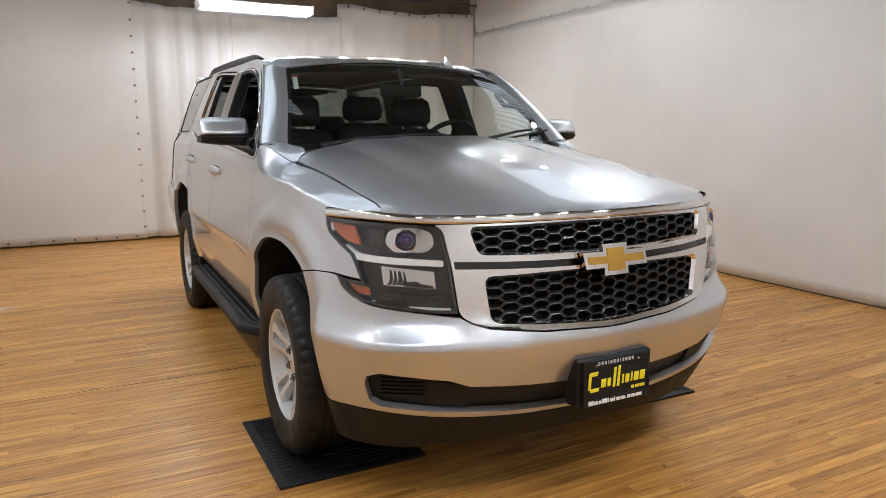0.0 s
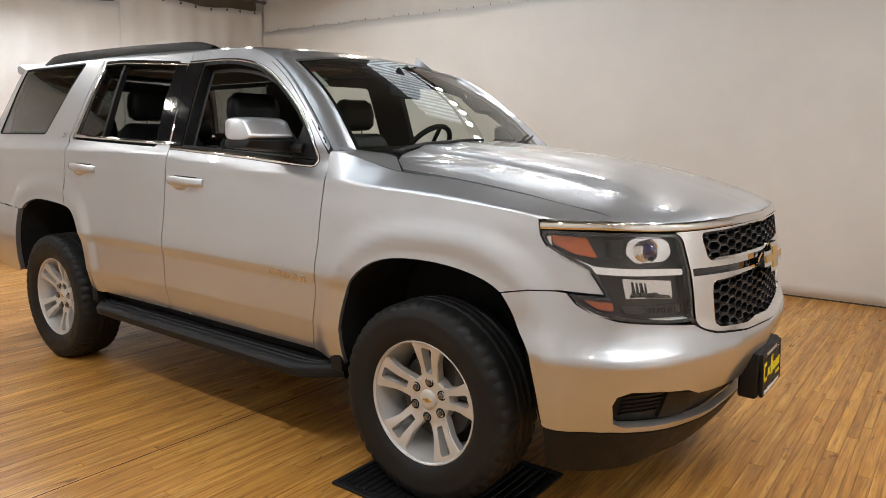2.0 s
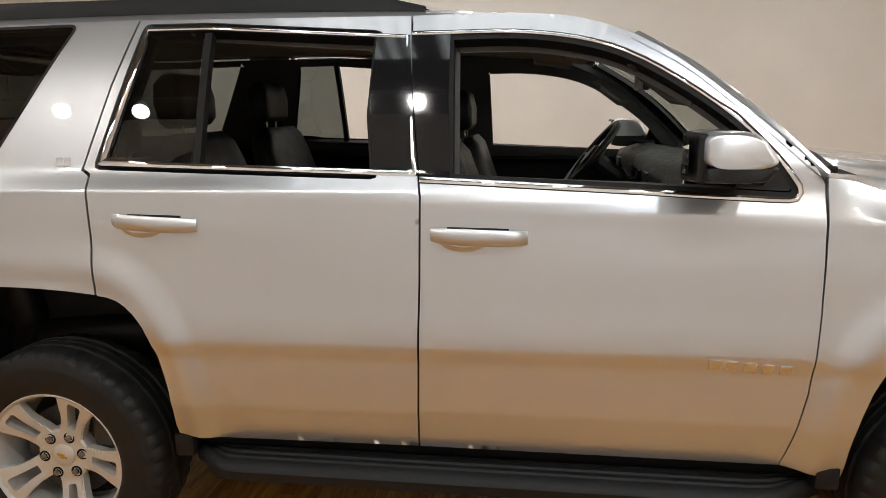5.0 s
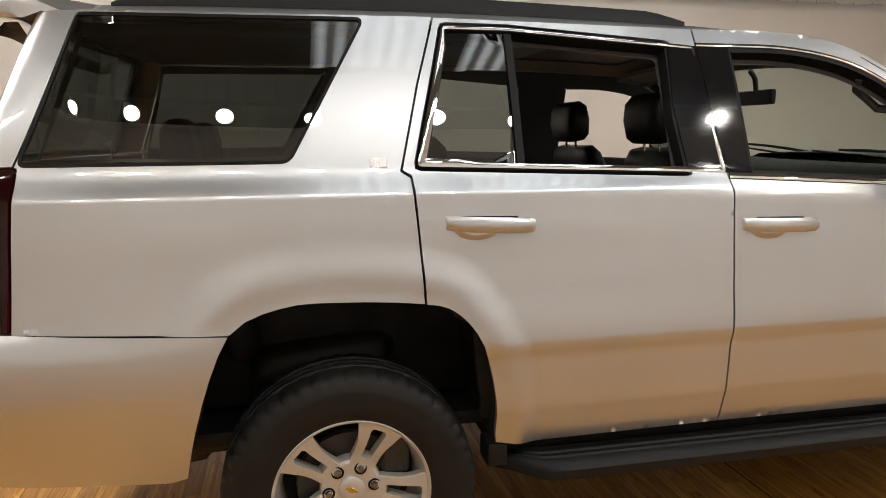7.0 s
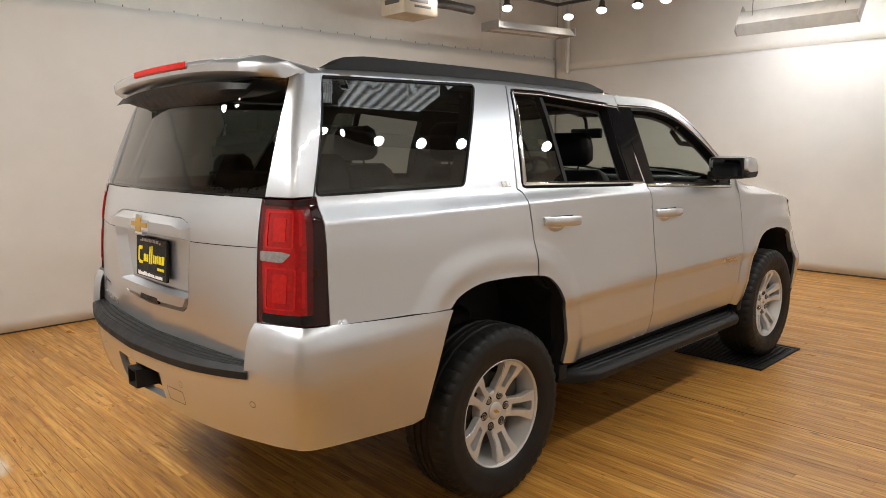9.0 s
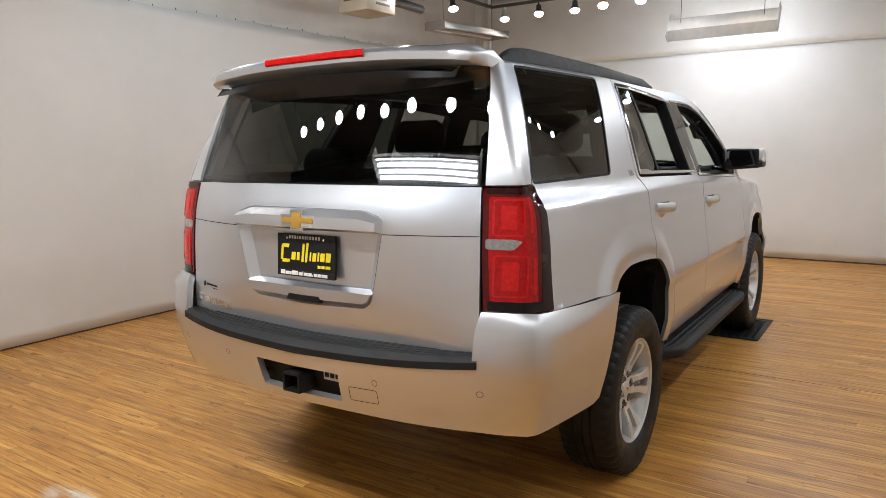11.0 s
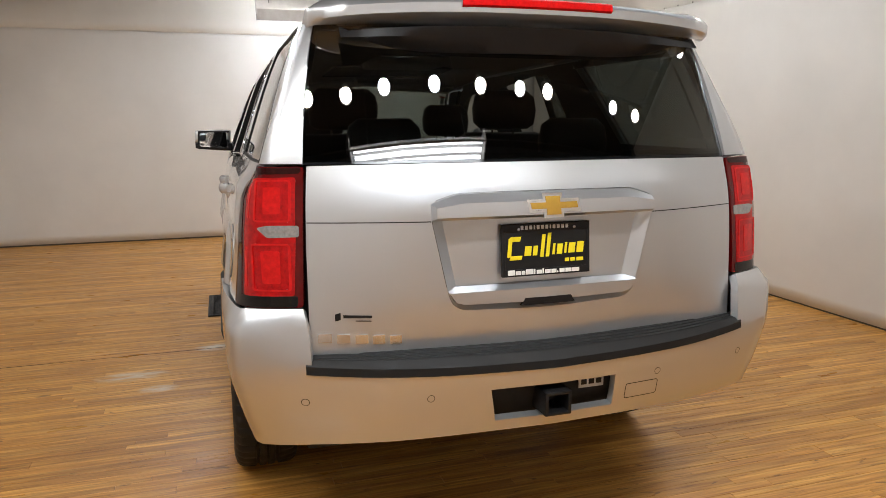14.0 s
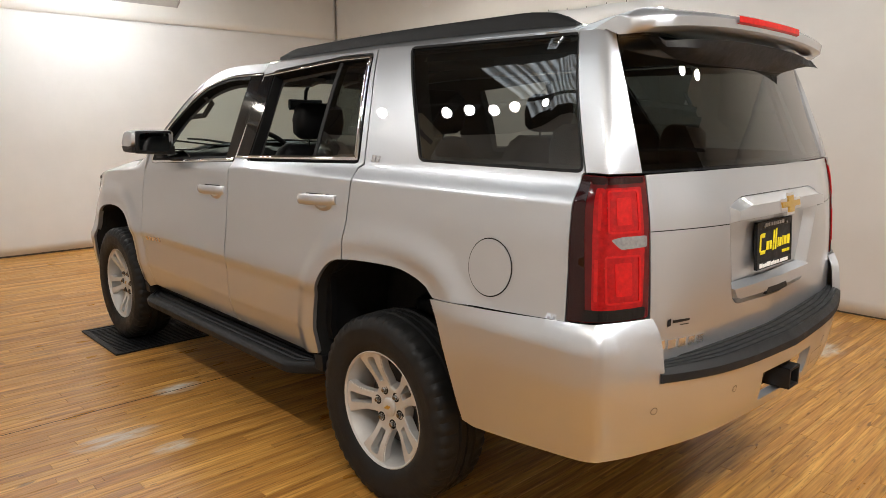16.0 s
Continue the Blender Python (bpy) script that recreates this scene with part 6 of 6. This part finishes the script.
WOOD, WOODREST = wood("strip_wood", False), wood("strip_wood_rest", True)
VINYL = vinyl("white_vinyl", (.80, .785, .755), .10)
VINYL2 = vinyl("cream_vinyl", (.80, .775, .72), .16)
WALLPAINT = mat("white_wall_paint", (.78, .765, .73), .8, vary=.06, scale=2, bump=.3, bump_scale=30)
TAN = mat("bare_wall", (.20, .15, .10), .8, vary=.3, scale=3, bump=.4, bump_scale=20)
CEIL = mat("ceiling_board", (.09, .082, .072), .85, vary=.15, scale=1.2, bump=.4, bump_scale=12)
STEEL = mat("painted_steel", (.10, .095, .09), .5, .3, vary=.3, scale=10)
BRASS = mat("grommet_metal", (.30, .29, .27), .35, .9)
WHITEMETAL = mat("white_enamel", (.72, .71, .68), .4, vary=.08, scale=10)
LOUVRE = mat("grey_enamel", (.36, .35, .33), .45, vary=.1, scale=10)
BEIGE = mat("beige_housing", (.55, .44, .26), .5)
CARTON = mat("beige_box", (.52, .45, .34), .7, vary=.12, scale=6)
SUBFLOOR = mat("dark_subfloor", (.05, .03, .015), .9)
TUBE, TUBE2 = glow("lit_tube", (.95, .98, 1), 18), glow("bright_lit_tube", (.95, .98, 1), 75)


def rooflight():
    """Ribbed translucent plastic that glows in place of daylight; rib shading is painted as emission stripes."""
    m, t, b = nodes_of("rooflight_plastic")
    co, wave = t.nodes.new("ShaderNodeTexCoord"), put(t, "ShaderNodeTexWave", Scale=2.6, Distortion=.4, Detail=2.0)
    wave.inputs["Detail Scale"].default_value = 3.0
    stain = put(t, "ShaderNodeTexNoise", Scale=2.2, Detail=4.0)
    for n in (wave, stain):
        t.links.new(co.outputs["Object"], n.inputs["Vector"])
    mul = t.nodes.new("ShaderNodeMath")
    mul.operation = "MULTIPLY"
    t.links.new(wave.outputs["Fac"], mul.inputs[0])
    t.links.new(stain.outputs["Fac"], mul.inputs[1])
    r = t.nodes.new("ShaderNodeMapRange")
    r.inputs[1].default_value, r.inputs[2].default_value, r.inputs[3].default_value, r.inputs[4].default_value = .05, .6, .2, 2.1
    t.links.new(mul.outputs[0], r.inputs[0])
    b.inputs["Base Color"].default_value = (.6, .65, .66, 1)
    b.inputs["Emission Color"].default_value = (.84, .94, 1, 1)
    t.links.new(r.outputs[0], b.inputs["Emission Strength"])
    return m


ROOFLIGHT = rooflight()
SPOT_A, SPOT_B, SPOT_C = glow("warm_spot", (1, .90, .77), 300), glow("cool_spot", (.84, .92, 1), 310), glow("white_spot", (1, .97, .93), 300)


def slab(name, a, b, m, kind="structure"):
    return tagged(part(name, block(a, b, 0), m, None, smooth=0), kind=kind)


floor = slab("floor", (XB - .25, YR - .12, -.16), (XF + .12, YL + .12, FZ - .011), SUBFLOOR)
slab("wall_front", (XF + .03, YR - .12, FZ - .01), (XF + .15, YL + .12, ZC), WALLPAINT)
slab("wall_back", (XB - .25, YR - .12, FZ - .01), (XB - .13, YL + .12, ZC), TAN)
slab("wall_driver", (XB - .13, YL + .03, FZ - .01), (XF + .03, YL + .15, ZC), WALLPAINT)
slab("wall_passenger", (XB - .13, YR - .15, FZ - .01), (XF + .03, YR - .03, ZC), WALLPAINT)
slab("ceiling", (XB - .25, YR - .15, ZC), (XF + .15, YL + .15, ZC + .1), CEIL)
for y in (YR - .03 + .012, YL + .03 - .012):
    slab("baseboard", (XB - .04, y - .012, FZ - .01), (XF + .03, y + .012, FZ + .02), STEEL)
slab("baseboard", (XF + .006, YR - .03, FZ - .01), (XF + .03, YL + .03, FZ + .02), STEEL)


def sheet(name, a, b, z0, z1, fold, waves, m, label, seed, studs="", tilt=0.0, sag=0.0):
    """A hanging vinyl sheet from a to b (plan points), with soft folds and metal eyelets along the sides named in studs."""
    z0, z1 = z0 + (FZ if z0 < .1 else .03), z1 + .03
    rnd = random.Random(seed)
    a, b = Vector((*a, 0)), Vector((*b, 0))
    d = (b - a)
    ln = d.length
    d.normalize()
    n = Vector((-d.y, d.x, 0))
    nu, nv = max(8, int(ln / .045)), max(8, int((z1 - z0) / .10))
    ph = [rnd.uniform(0, 6.28) for _ in range(4)]

    def at(s, v):
        x = s * ln
        f = fold * (math.sin(2 * math.pi * waves * s + ph[0] + .5 * math.sin(5 * s + ph[3])) * .55 + math.sin(2 * math.pi * waves * 2.3 * s + ph[1]) * .28 + math.sin(2 * math.pi * waves * .37 * s + ph[2]) * .4)
        f *= .55 + .45 * math.sin(2.2 * v + ph[3])
        f += .010 * noise.noise(Vector((x * 1.3 + seed * 7, v * 2.1, seed))) + .004 * noise.noise(Vector((x * 4 + seed, v * 6, 3)))
        z = z0 + (z1 - z0) * v - (sag * math.sin(math.pi * s) ** 2 + .006 * math.sin(s * ln * 9)) * v ** 6
        return a + d * x + n * (f + tilt * (1 - v)) + Vector((0, 0, z))
    verts = [at(i / nu, j / nv) for j in range(nv + 1) for i in range(nu + 1)]
    faces = [(j * (nu + 1) + i, j * (nu + 1) + i + 1, (j + 1) * (nu + 1) + i + 1, (j + 1) * (nu + 1) + i) for j in range(nv) for i in range(nu)]
    ob = raw(name, verts, faces, m, None, smooth=180)
    tagged(ob, label, "curtain", "vinyl wall sheets")
    sol = ob.modifiers.new("thick", "SOLIDIFY")
    sol.thickness, sol.offset = .003, 0
    eyes = []
    if "t" in studs:
        eyes += [(s, 1 - .03 / (z1 - z0)) for s in np.arange(.12, ln, .24) / ln]
    if "b" in studs:
        eyes += [(s, .035 / (z1 - z0)) for s in np.arange(.12, ln, .24) / ln]
    if "l" in studs:
        eyes += [(.02 / ln, v) for v in np.arange(.05, .98, .20 / (z1 - z0))]
    if "r" in studs:
        eyes += [(1 - .02 / ln, v) for v in np.arange(.05, .98, .20 / (z1 - z0))]
    for s, v in eyes:
        e = new("eyelet", EYE)
        e.parent = ob
        e.matrix_basis = Matrix.Translation(at(s, v) + n * .004) @ n.to_track_quat("Z", "Y").to_matrix().to_4x4()
        if v > .97 and "t" in studs:
            h = new("hook", HOOK)
            h.parent = ob
            h.matrix_basis = Matrix.Translation(at(s, v) + n * .008)
    return ob, at, ln


bm = lathe([(.0055, 0), (.0085, .004), (.0155, .0035), (.017, 0)], 10, "z")
bmesh.ops.contextual_create(bm, geom=[e for e in bm.edges if e.is_boundary and (e.verts[0].co.xy.length < .006)])
EYE = bpy.data.meshes.new("eyelet")
bm.to_mesh(EYE)
bm.free()
EYE.materials.append(BRASS)
HOOK = bpy.data.meshes.new("hook")
bm = join(tube([(0, 0, -.012), (0, 0, .03), (0, 0, .05)], [.006, .005, .004], 6), block((-.012, -.008, -.016), (.012, .008, .0), .003, 1))
bm.to_mesh(HOOK)
bm.free()
HOOK.materials.append(STEEL)
WHITE_LB = "white vinyl wall sheet hanging in soft folds"
# back wall, seen from its front: sheets with eyelets at their seams
sheet("wall_sheet", (XB + .01, -1.0), (XB + .01, YR), .02, 2.99, .012, 1.2, VINYL, "white vinyl wall sheet with eyelets along its edge", 1, "lb", sag=.02)
sheet("wall_sheet", (XB - .015, .23), (XB - .015, -1.07), .03, 2.94, .085, 4.6, VINYL, WHITE_LB, 2, "", sag=.04)
sheet("wall_sheet", (XB + .005, 1.74), (XB + .005, .165), .02, 2.92, .075, 4.2, VINYL, WHITE_LB, 3, "r", sag=.05)
sheet("wall_sheet", (XB + .02, YL), (XB + .02, 1.69), .02, 3.10, .055, 3.4, VINYL, WHITE_LB, 4, "rt", sag=.06)
# driver's side wall: long lower sheets hooked along a line, white wall above
sheet("wall_sheet", (XB + .03, YL), (XF, YL), .015, 2.81, .014, 4.6, VINYL, WHITE_LB, 11, "t", sag=.015)
sheet("wall_sheet", (XB + .03, YL + .022), (-3.2, YL + .022), 2.74, 3.6, .02, 1.5, VINYL, WHITE_LB, 15)
# front wall: flat lower sheet, loose wrinkled upper one over it
sheet("wall_sheet", (XF, YL), (XF, YR), .02, 2.68, .008, 1.5, VINYL, "smooth white vinyl wall sheet", 21)
sheet("wall_sheet", (XF - .02, YL - .12), (XF - .02, YR), 2.628, 3.7, .022, 2.6, VINYL2, "creased cream vinyl sheet above the lower one", 22, tilt=-.01)
# passenger side wall
sheet("wall_sheet", (XF - .02, YR), (XB + .02, YR), .015, 2.63, .018, 5.2, VINYL, WHITE_LB, 31, "t")
sheet("wall_sheet", (XF - .02, YR - .02), (XB + .02, YR - .02), 2.58, 3.7, .02, 4, VINYL2, "creased cream vinyl sheet above the lower one", 34)

# pipe in the corner, ceiling beams, corrugated ceiling sheets
for nm, pth, r, m, lb in (("corner_pipe", [(XF - .10, YL - .29, 2.6), (XF - .10, YL - .29, ZC)], .035, WHITEMETAL, "white vertical pipe in the corner"), ("ceiling_pipe", [(XB + .12, YR, 3.18), (XB + .12, YL, 3.24)], .02, STEEL, "dark conduit under the ceiling")):
    tagged(part(nm, tube(pth, r, 12), m, None), lb, "pipe")
for x, z in ((-5.1, 3.40),):
    bm = join(block((x - .09, YR - .03, z + .13), (x + .09, YL + .03, z + .145), 0), block((x - .09, YR - .03, z), (x + .09, YL + .03, z + .015), 0), block((x - .008, YR - .03, z + .01), (x + .008, YL + .03, z + .135), 0), block((x - .02, YR, z + .14), (x + .02, YR + .1, ZC), 0), block((x - .02, YL - .1, z + .14), (x + .02, YL, ZC), 0))
    tagged(part("ceiling_beam", bm, STEEL, None, smooth=0), "dark steel beam under the ceiling", "beam", "ceiling beams")
for k, (x0, x1, y0, y1) in enumerate(((-1.45, -.55, -2.5, -.5), (-.48, .62, -2.5, -.5), (-1.3, .55, 2.25, 3.45))):
    bm = bmesh.new()
    n = int((x1 - x0) / .05)
    rows = [[bm.verts.new((x0 + .05 * i, y, 3.62 + .018 * math.copysign(1, math.sin(math.pi * (i // 2))) * (1 if (i // 2) % 2 else -1))) for i in range(n)] for y in (y0, y1)]
    for i in range(n - 1):
        bm.faces.new((rows[0][i], rows[0][i + 1], rows[1][i + 1], rows[1][i]))
    ob = part("rooflight_sheet", bm, ROOFLIGHT, None, smooth=0)
    sol = ob.modifiers.new("thick", "SOLIDIFY")
    sol.thickness = .003
    for x, y in ((x0 + .2, y0 + .2), (x1 - .2, y1 - .2)):
        part("hanger", tube([(x, y, 3.62), (x, y, ZC)], .006, 6), STEEL, ob)
    tagged(ob, "translucent corrugated rooflight sheet letting in pale daylight", "rooflight", "rooflight sheets")

# fluorescent lights
def strip_light(x0, y0, x1, y1, z, tubes, lit, tip, label):
    """A hanging strip light from end to end, with a tray, tubes and two chains. tip: degrees by which it leans."""
    a, b = Vector((x0, y0, z)), Vector((x1, y1, z))
    ln = (b - a).length
    turn = math.degrees(math.atan2(y1 - y0, x1 - x0))
    th = thing("strip_light", label, "light", "strip lights")
    th.matrix_basis = Matrix.Translation((a + b) / 2) @ pose(0, 0, 0, 0, 0, turn) @ pose(0, 0, 0, tip, 0, 0)
    w = .17
    bm = bmesh.new()
    pr = [(-w, -.045), (-w + .012, -.052), (-w * .45, .035), (w * .45, .035), (w - .012, -.052), (w, -.045), (w * .5, .05), (-w * .5, .05)]
    r0, r1 = [[bm.verts.new((s * ln / 2, py, pz)) for py, pz in pr] for s in (-1, 1)]
    for j in range(8):
        bm.faces.new((r0[j], r0[(j + 1) % 8], r1[(j + 1) % 8], r1[j]))
    bm.faces.new(r0), bm.faces.new(r1)
    part("tray", bm, LOUVRE, th, smooth=0)
    for s in (-1, 1):
        part("end_cap", block((s * ln / 2 - .006, -w, -.054), (s * ln / 2 + .006, w, .05), .004), LOUVRE, th)
        part("hanging_chain", tube([(s * ln * .38, 0, .04), (s * ln * .38, (ZC - z) * math.sin(math.radians(tip)), (ZC - z) * math.cos(math.radians(tip)))], .004, 6), STEEL, th)
    for i in range(tubes):
        y = (i - (tubes - 1) / 2) * (.24 / max(1, tubes - 1) if tubes > 1 else 0)
        part("lamp_tube", tube([(-ln / 2 + .03, y, -.018), (ln / 2 - .03, y, -.018)], .017, 10), (TUBE2 if tip else TUBE) if lit else WHITEMETAL, th, "lit white tube" if lit else "")
    return th


strip_light(-4.25, -.38, -4.25, .93, 2.80, 4, True, 0, "lit four-tube strip light hanging on chains")
strip_light(4.18, .51, 4.18, -.69, 2.85, 2, True, 56, "lit strip light in a grey tray leaning towards the wall")
strip_light(2.85, 3.0, 4.12, 2.80, 2.98, 2, False, 0, "unlit white strip light hanging on chains")

# unit heater and its bracket
heater = thing("unit_heater", "beige unit heater with dark print hanging near the wall", "heater", at=(1.52, 2.98, 3.06))
part("case", block((-.24, -.20, -.14), (.24, .20, .16), .015, 2), CARTON, heater)
part("print_bar", block((-.16, -.2025, -.02), (.10, -.199, .03), .001), STEEL, heater)
part("print_bar", block((-.10, -.2025, -.07), (.14, -.199, -.045), .001), STEEL, heater)
part("print_bar", block((-.2425, -.12, -.03), (-.239, .12, .02), .001), STEEL, heater)
for s in (-1, 1):
    part("hanger", tube([(s * .2, 0, .15), (s * .2, 0, ZC - 3.06)], .008, 6), STEEL, heater)
part("duct", tube([(.24, 0, .05), (.6, -.02, .06), (.95, -.05, .04)], .05, 10), STEEL, heater)

# track lights on a ring of black rail
TZ = 3.30
RING = [(3.90, 2.78), (3.90, -2.82), (-4.08, -2.82), (-4.08, 2.78)]
rail = thing("light_track", "black lighting rail hung below the ceiling", "light rail")
for (xa, ya), (xb, yb) in zip(RING, RING[1:] + RING[:1]):
    part("rail", block((min(xa, xb) - .02, min(ya, yb) - .02, TZ), (max(xa, xb) + .02, max(ya, yb) + .02, TZ + .035), .004), STEEL, rail)
    n = int(max(abs(xb - xa), abs(yb - ya)) / 1.4)
    for i in range(n):
        f = (i + .5) / n
        part("hanger", tube([(xa + (xb - xa) * f, ya + (yb - ya) * f, TZ + .03), (xa + (xb - xa) * f, ya + (yb - ya) * f, ZC)], .006, 6), STEEL, rail)


def spot_kind(shell, bulb, label):
    th = thing("track_spot", label, "spotlight", "track spotlights")
    part("stem", tube([(0, 0, 0), (0, 0, -.06)], .010, 8), shell, th)
    part("housing", lathe([(.0001, -.055), (.030, -.055), (.034, -.065), (.034, -.12), (.058, -.165), (.062, -.195), (.058, -.195), (.054, -.182)], 20, "z"), shell, th)
    part("bulb", lathe([(.0001, -.214), (.020, -.211), (.038, -.203), (.050, -.192), (.055, -.180)], 20, "z"), bulb, th, "lit lamp face")
    return th


DIM_A, DIM_C = glow("soft_warm_spot", (1, .90, .77), 100), glow("soft_white_spot", (1, .97, .93), 100)
kinds = [spot_kind(STEEL, SPOT_C, "small black track spotlight with a white lamp"), spot_kind(WHITEMETAL, SPOT_A, "small white track spotlight with a warm lamp"), spot_kind(BEIGE, SPOT_A, "small beige track spotlight with a warm lamp"), spot_kind(STEEL, SPOT_B, "small black track spotlight with a bluish lamp"), spot_kind(STEEL, DIM_C, "small black track spotlight with a softer white lamp"), spot_kind(WHITEMETAL, DIM_A, "small white track spotlight with a softer warm lamp")]
rng = random.Random(5)
FRONT_ROW, PASSENGER_ROW = (2.6, 2.1, 1.6, 1.23, .76, .15, -.5, -1.1, -1.7, -2.3), (3.1, 2.3, 1.5, .95, .42, -.08, -.65, -1.07, -1.5, -2.07, -2.65, -3.26)
BACK_ROW, DRIVER_ROW = (-2.55, -2.15, -1.2, -.86, -.42, .06, .56, .94, 1.33, 1.72, 2.11, 2.5), (-3.2, -2.2, -1.2, -.4, .03, .27, .56, .85, 1.8, 2.9)
places = [(3.90, y, 0) for y in FRONT_ROW] + [(x, -2.82, 1) for x in PASSENGER_ROW] + [(-4.08, y, 0) for y in BACK_ROW] + [(x, 2.78, 1) for x in DRIVER_ROW]
used = set()
for i, (x, y, along) in enumerate(places):
    soft_one = along and not (y < 0 and .9 < x < 2.8 or y > 0 and x < -2) or not along and (x > 0 and abs(y) > 2 or x < 0 and y < -2)
    k = rng.choice((4, 4, 5)) if soft_one else rng.choice((0, 0, 1, 2, 3))
    aim = math.degrees(math.atan2(-y, -x))
    m = Matrix.Translation((x, y, TZ)) @ pose(0, 0, 0, 0, 0, aim) @ pose(0, 0, 0, 0, -rng.uniform(27, 36) if along else -rng.uniform(24, 34), 0)
    if k in used:
        copy_thing(kinds[k], m)
    else:
        kinds[k].matrix_basis = m
        used.add(k)

# rubber mats under the front wheels
for side in (-1, 1):
    th = thing("rubber_mat", "black ribbed rubber mat under a front tyre", "mat", "rubber mats", at=(1.474, .85 if side > 0 else -.785, FZ))
    part("sheet", block((-.36, -.325, 0), (.36, .325, .007), .003), BLACK, th)
    for x in np.arange(-.32, .325, .034):
        part("rib", block((x - .008, -.285, .006), (x + .008, .285, .012), .002, 1), BLACK, th)
    for a, b in (((-.36, -.325), (-.335, .325)), ((.335, -.325), (.36, .325)), ((-.335, -.325), (.335, -.30)), ((-.335, .30), (.335, .325))):
        part("border", block((*a, .006), (*b, .0115), .002, 1), GREYBLACK, th)

# floor strips
rng = random.Random(9)
CACHE = {}
rest_v, rest_f, near = [], [], 0
x = XB - .13
while x < XF + .03:
    w = rng.choice((.042, .050, .058, .058, .066))
    x1 = min(x + w, XF + .03)
    y = YR - .03 - rng.uniform(0, .9)
    while y < YL + .03:
        ln = rng.choice((.7, 1.0, 1.4, 1.8, 1.8))
        ya, yb = max(y, YR - .03), min(y + ln, YL + .03)
        y += ln
        if yb - ya < .03:
            continue
        cx, cy = (x + x1) / 2, (ya + yb) / 2
        hx, hy = (x1 - x) / 2 - .0005, (yb - ya) / 2 - .0004
        dz = rng.uniform(-.0006, .0004)
        vs = [(-hx, -hy, -.011), (hx, -hy, -.011), (hx, hy, -.011), (-hx, hy, -.011), (-hx, -hy, -.0012), (hx, -hy, -.0012), (hx, hy, -.0012), (-hx, hy, -.0012), (-hx + .0009, -hy + .0009, 0), (hx - .0009, -hy + .0009, 0), (hx - .0009, hy - .0009, 0), (-hx + .0009, hy - .0009, 0)]
        fs = [(8, 9, 10, 11)] + [(a, (a + 1) % 4, 4 + (a + 1) % 4, 4 + a) for a in range(4)] + [(4 + a, 4 + (a + 1) % 4, 8 + (a + 1) % 4, 8 + a) for a in range(4)]
        if near < 290 and ((-4.6 < cx < -2.5 and abs(cy) < 2.6) or (.9 < cx < 2.6 and -2.6 < cy < -.6) or (-2.4 < cx < -.6 and 1.0 < cy < 2.2)):
            key = (round(hx, 4), round(hy, 4))
            if key not in CACHE:
                me = bpy.data.meshes.new("floor_strip")
                me.from_pydata(vs, [], fs)
                me.materials.append(WOOD)
                CACHE[key] = me
            ob = new("floor_strip", CACHE[key])
            ob.parent = floor
            ob.location = (cx, cy, dz + FZ)
            near += 1
        else:
            o = len(rest_v)
            rest_v += [(cx + a, cy + b, c + dz + FZ) for a, b, c in vs]
            rest_f += [tuple(o + i for i in f) for f in fs]
    x = x1
rest = raw("floor_strips", rest_v, rest_f, WOODREST, floor)
tagged(rest, "honey-brown wooden floor strips", kind="stuff")
# the long open seam across the floor
part("floor_seam", block((.2665, YR, FZ - .0005), (.2735, YL, FZ + .0006), 0), SUBFLOOR, floor)
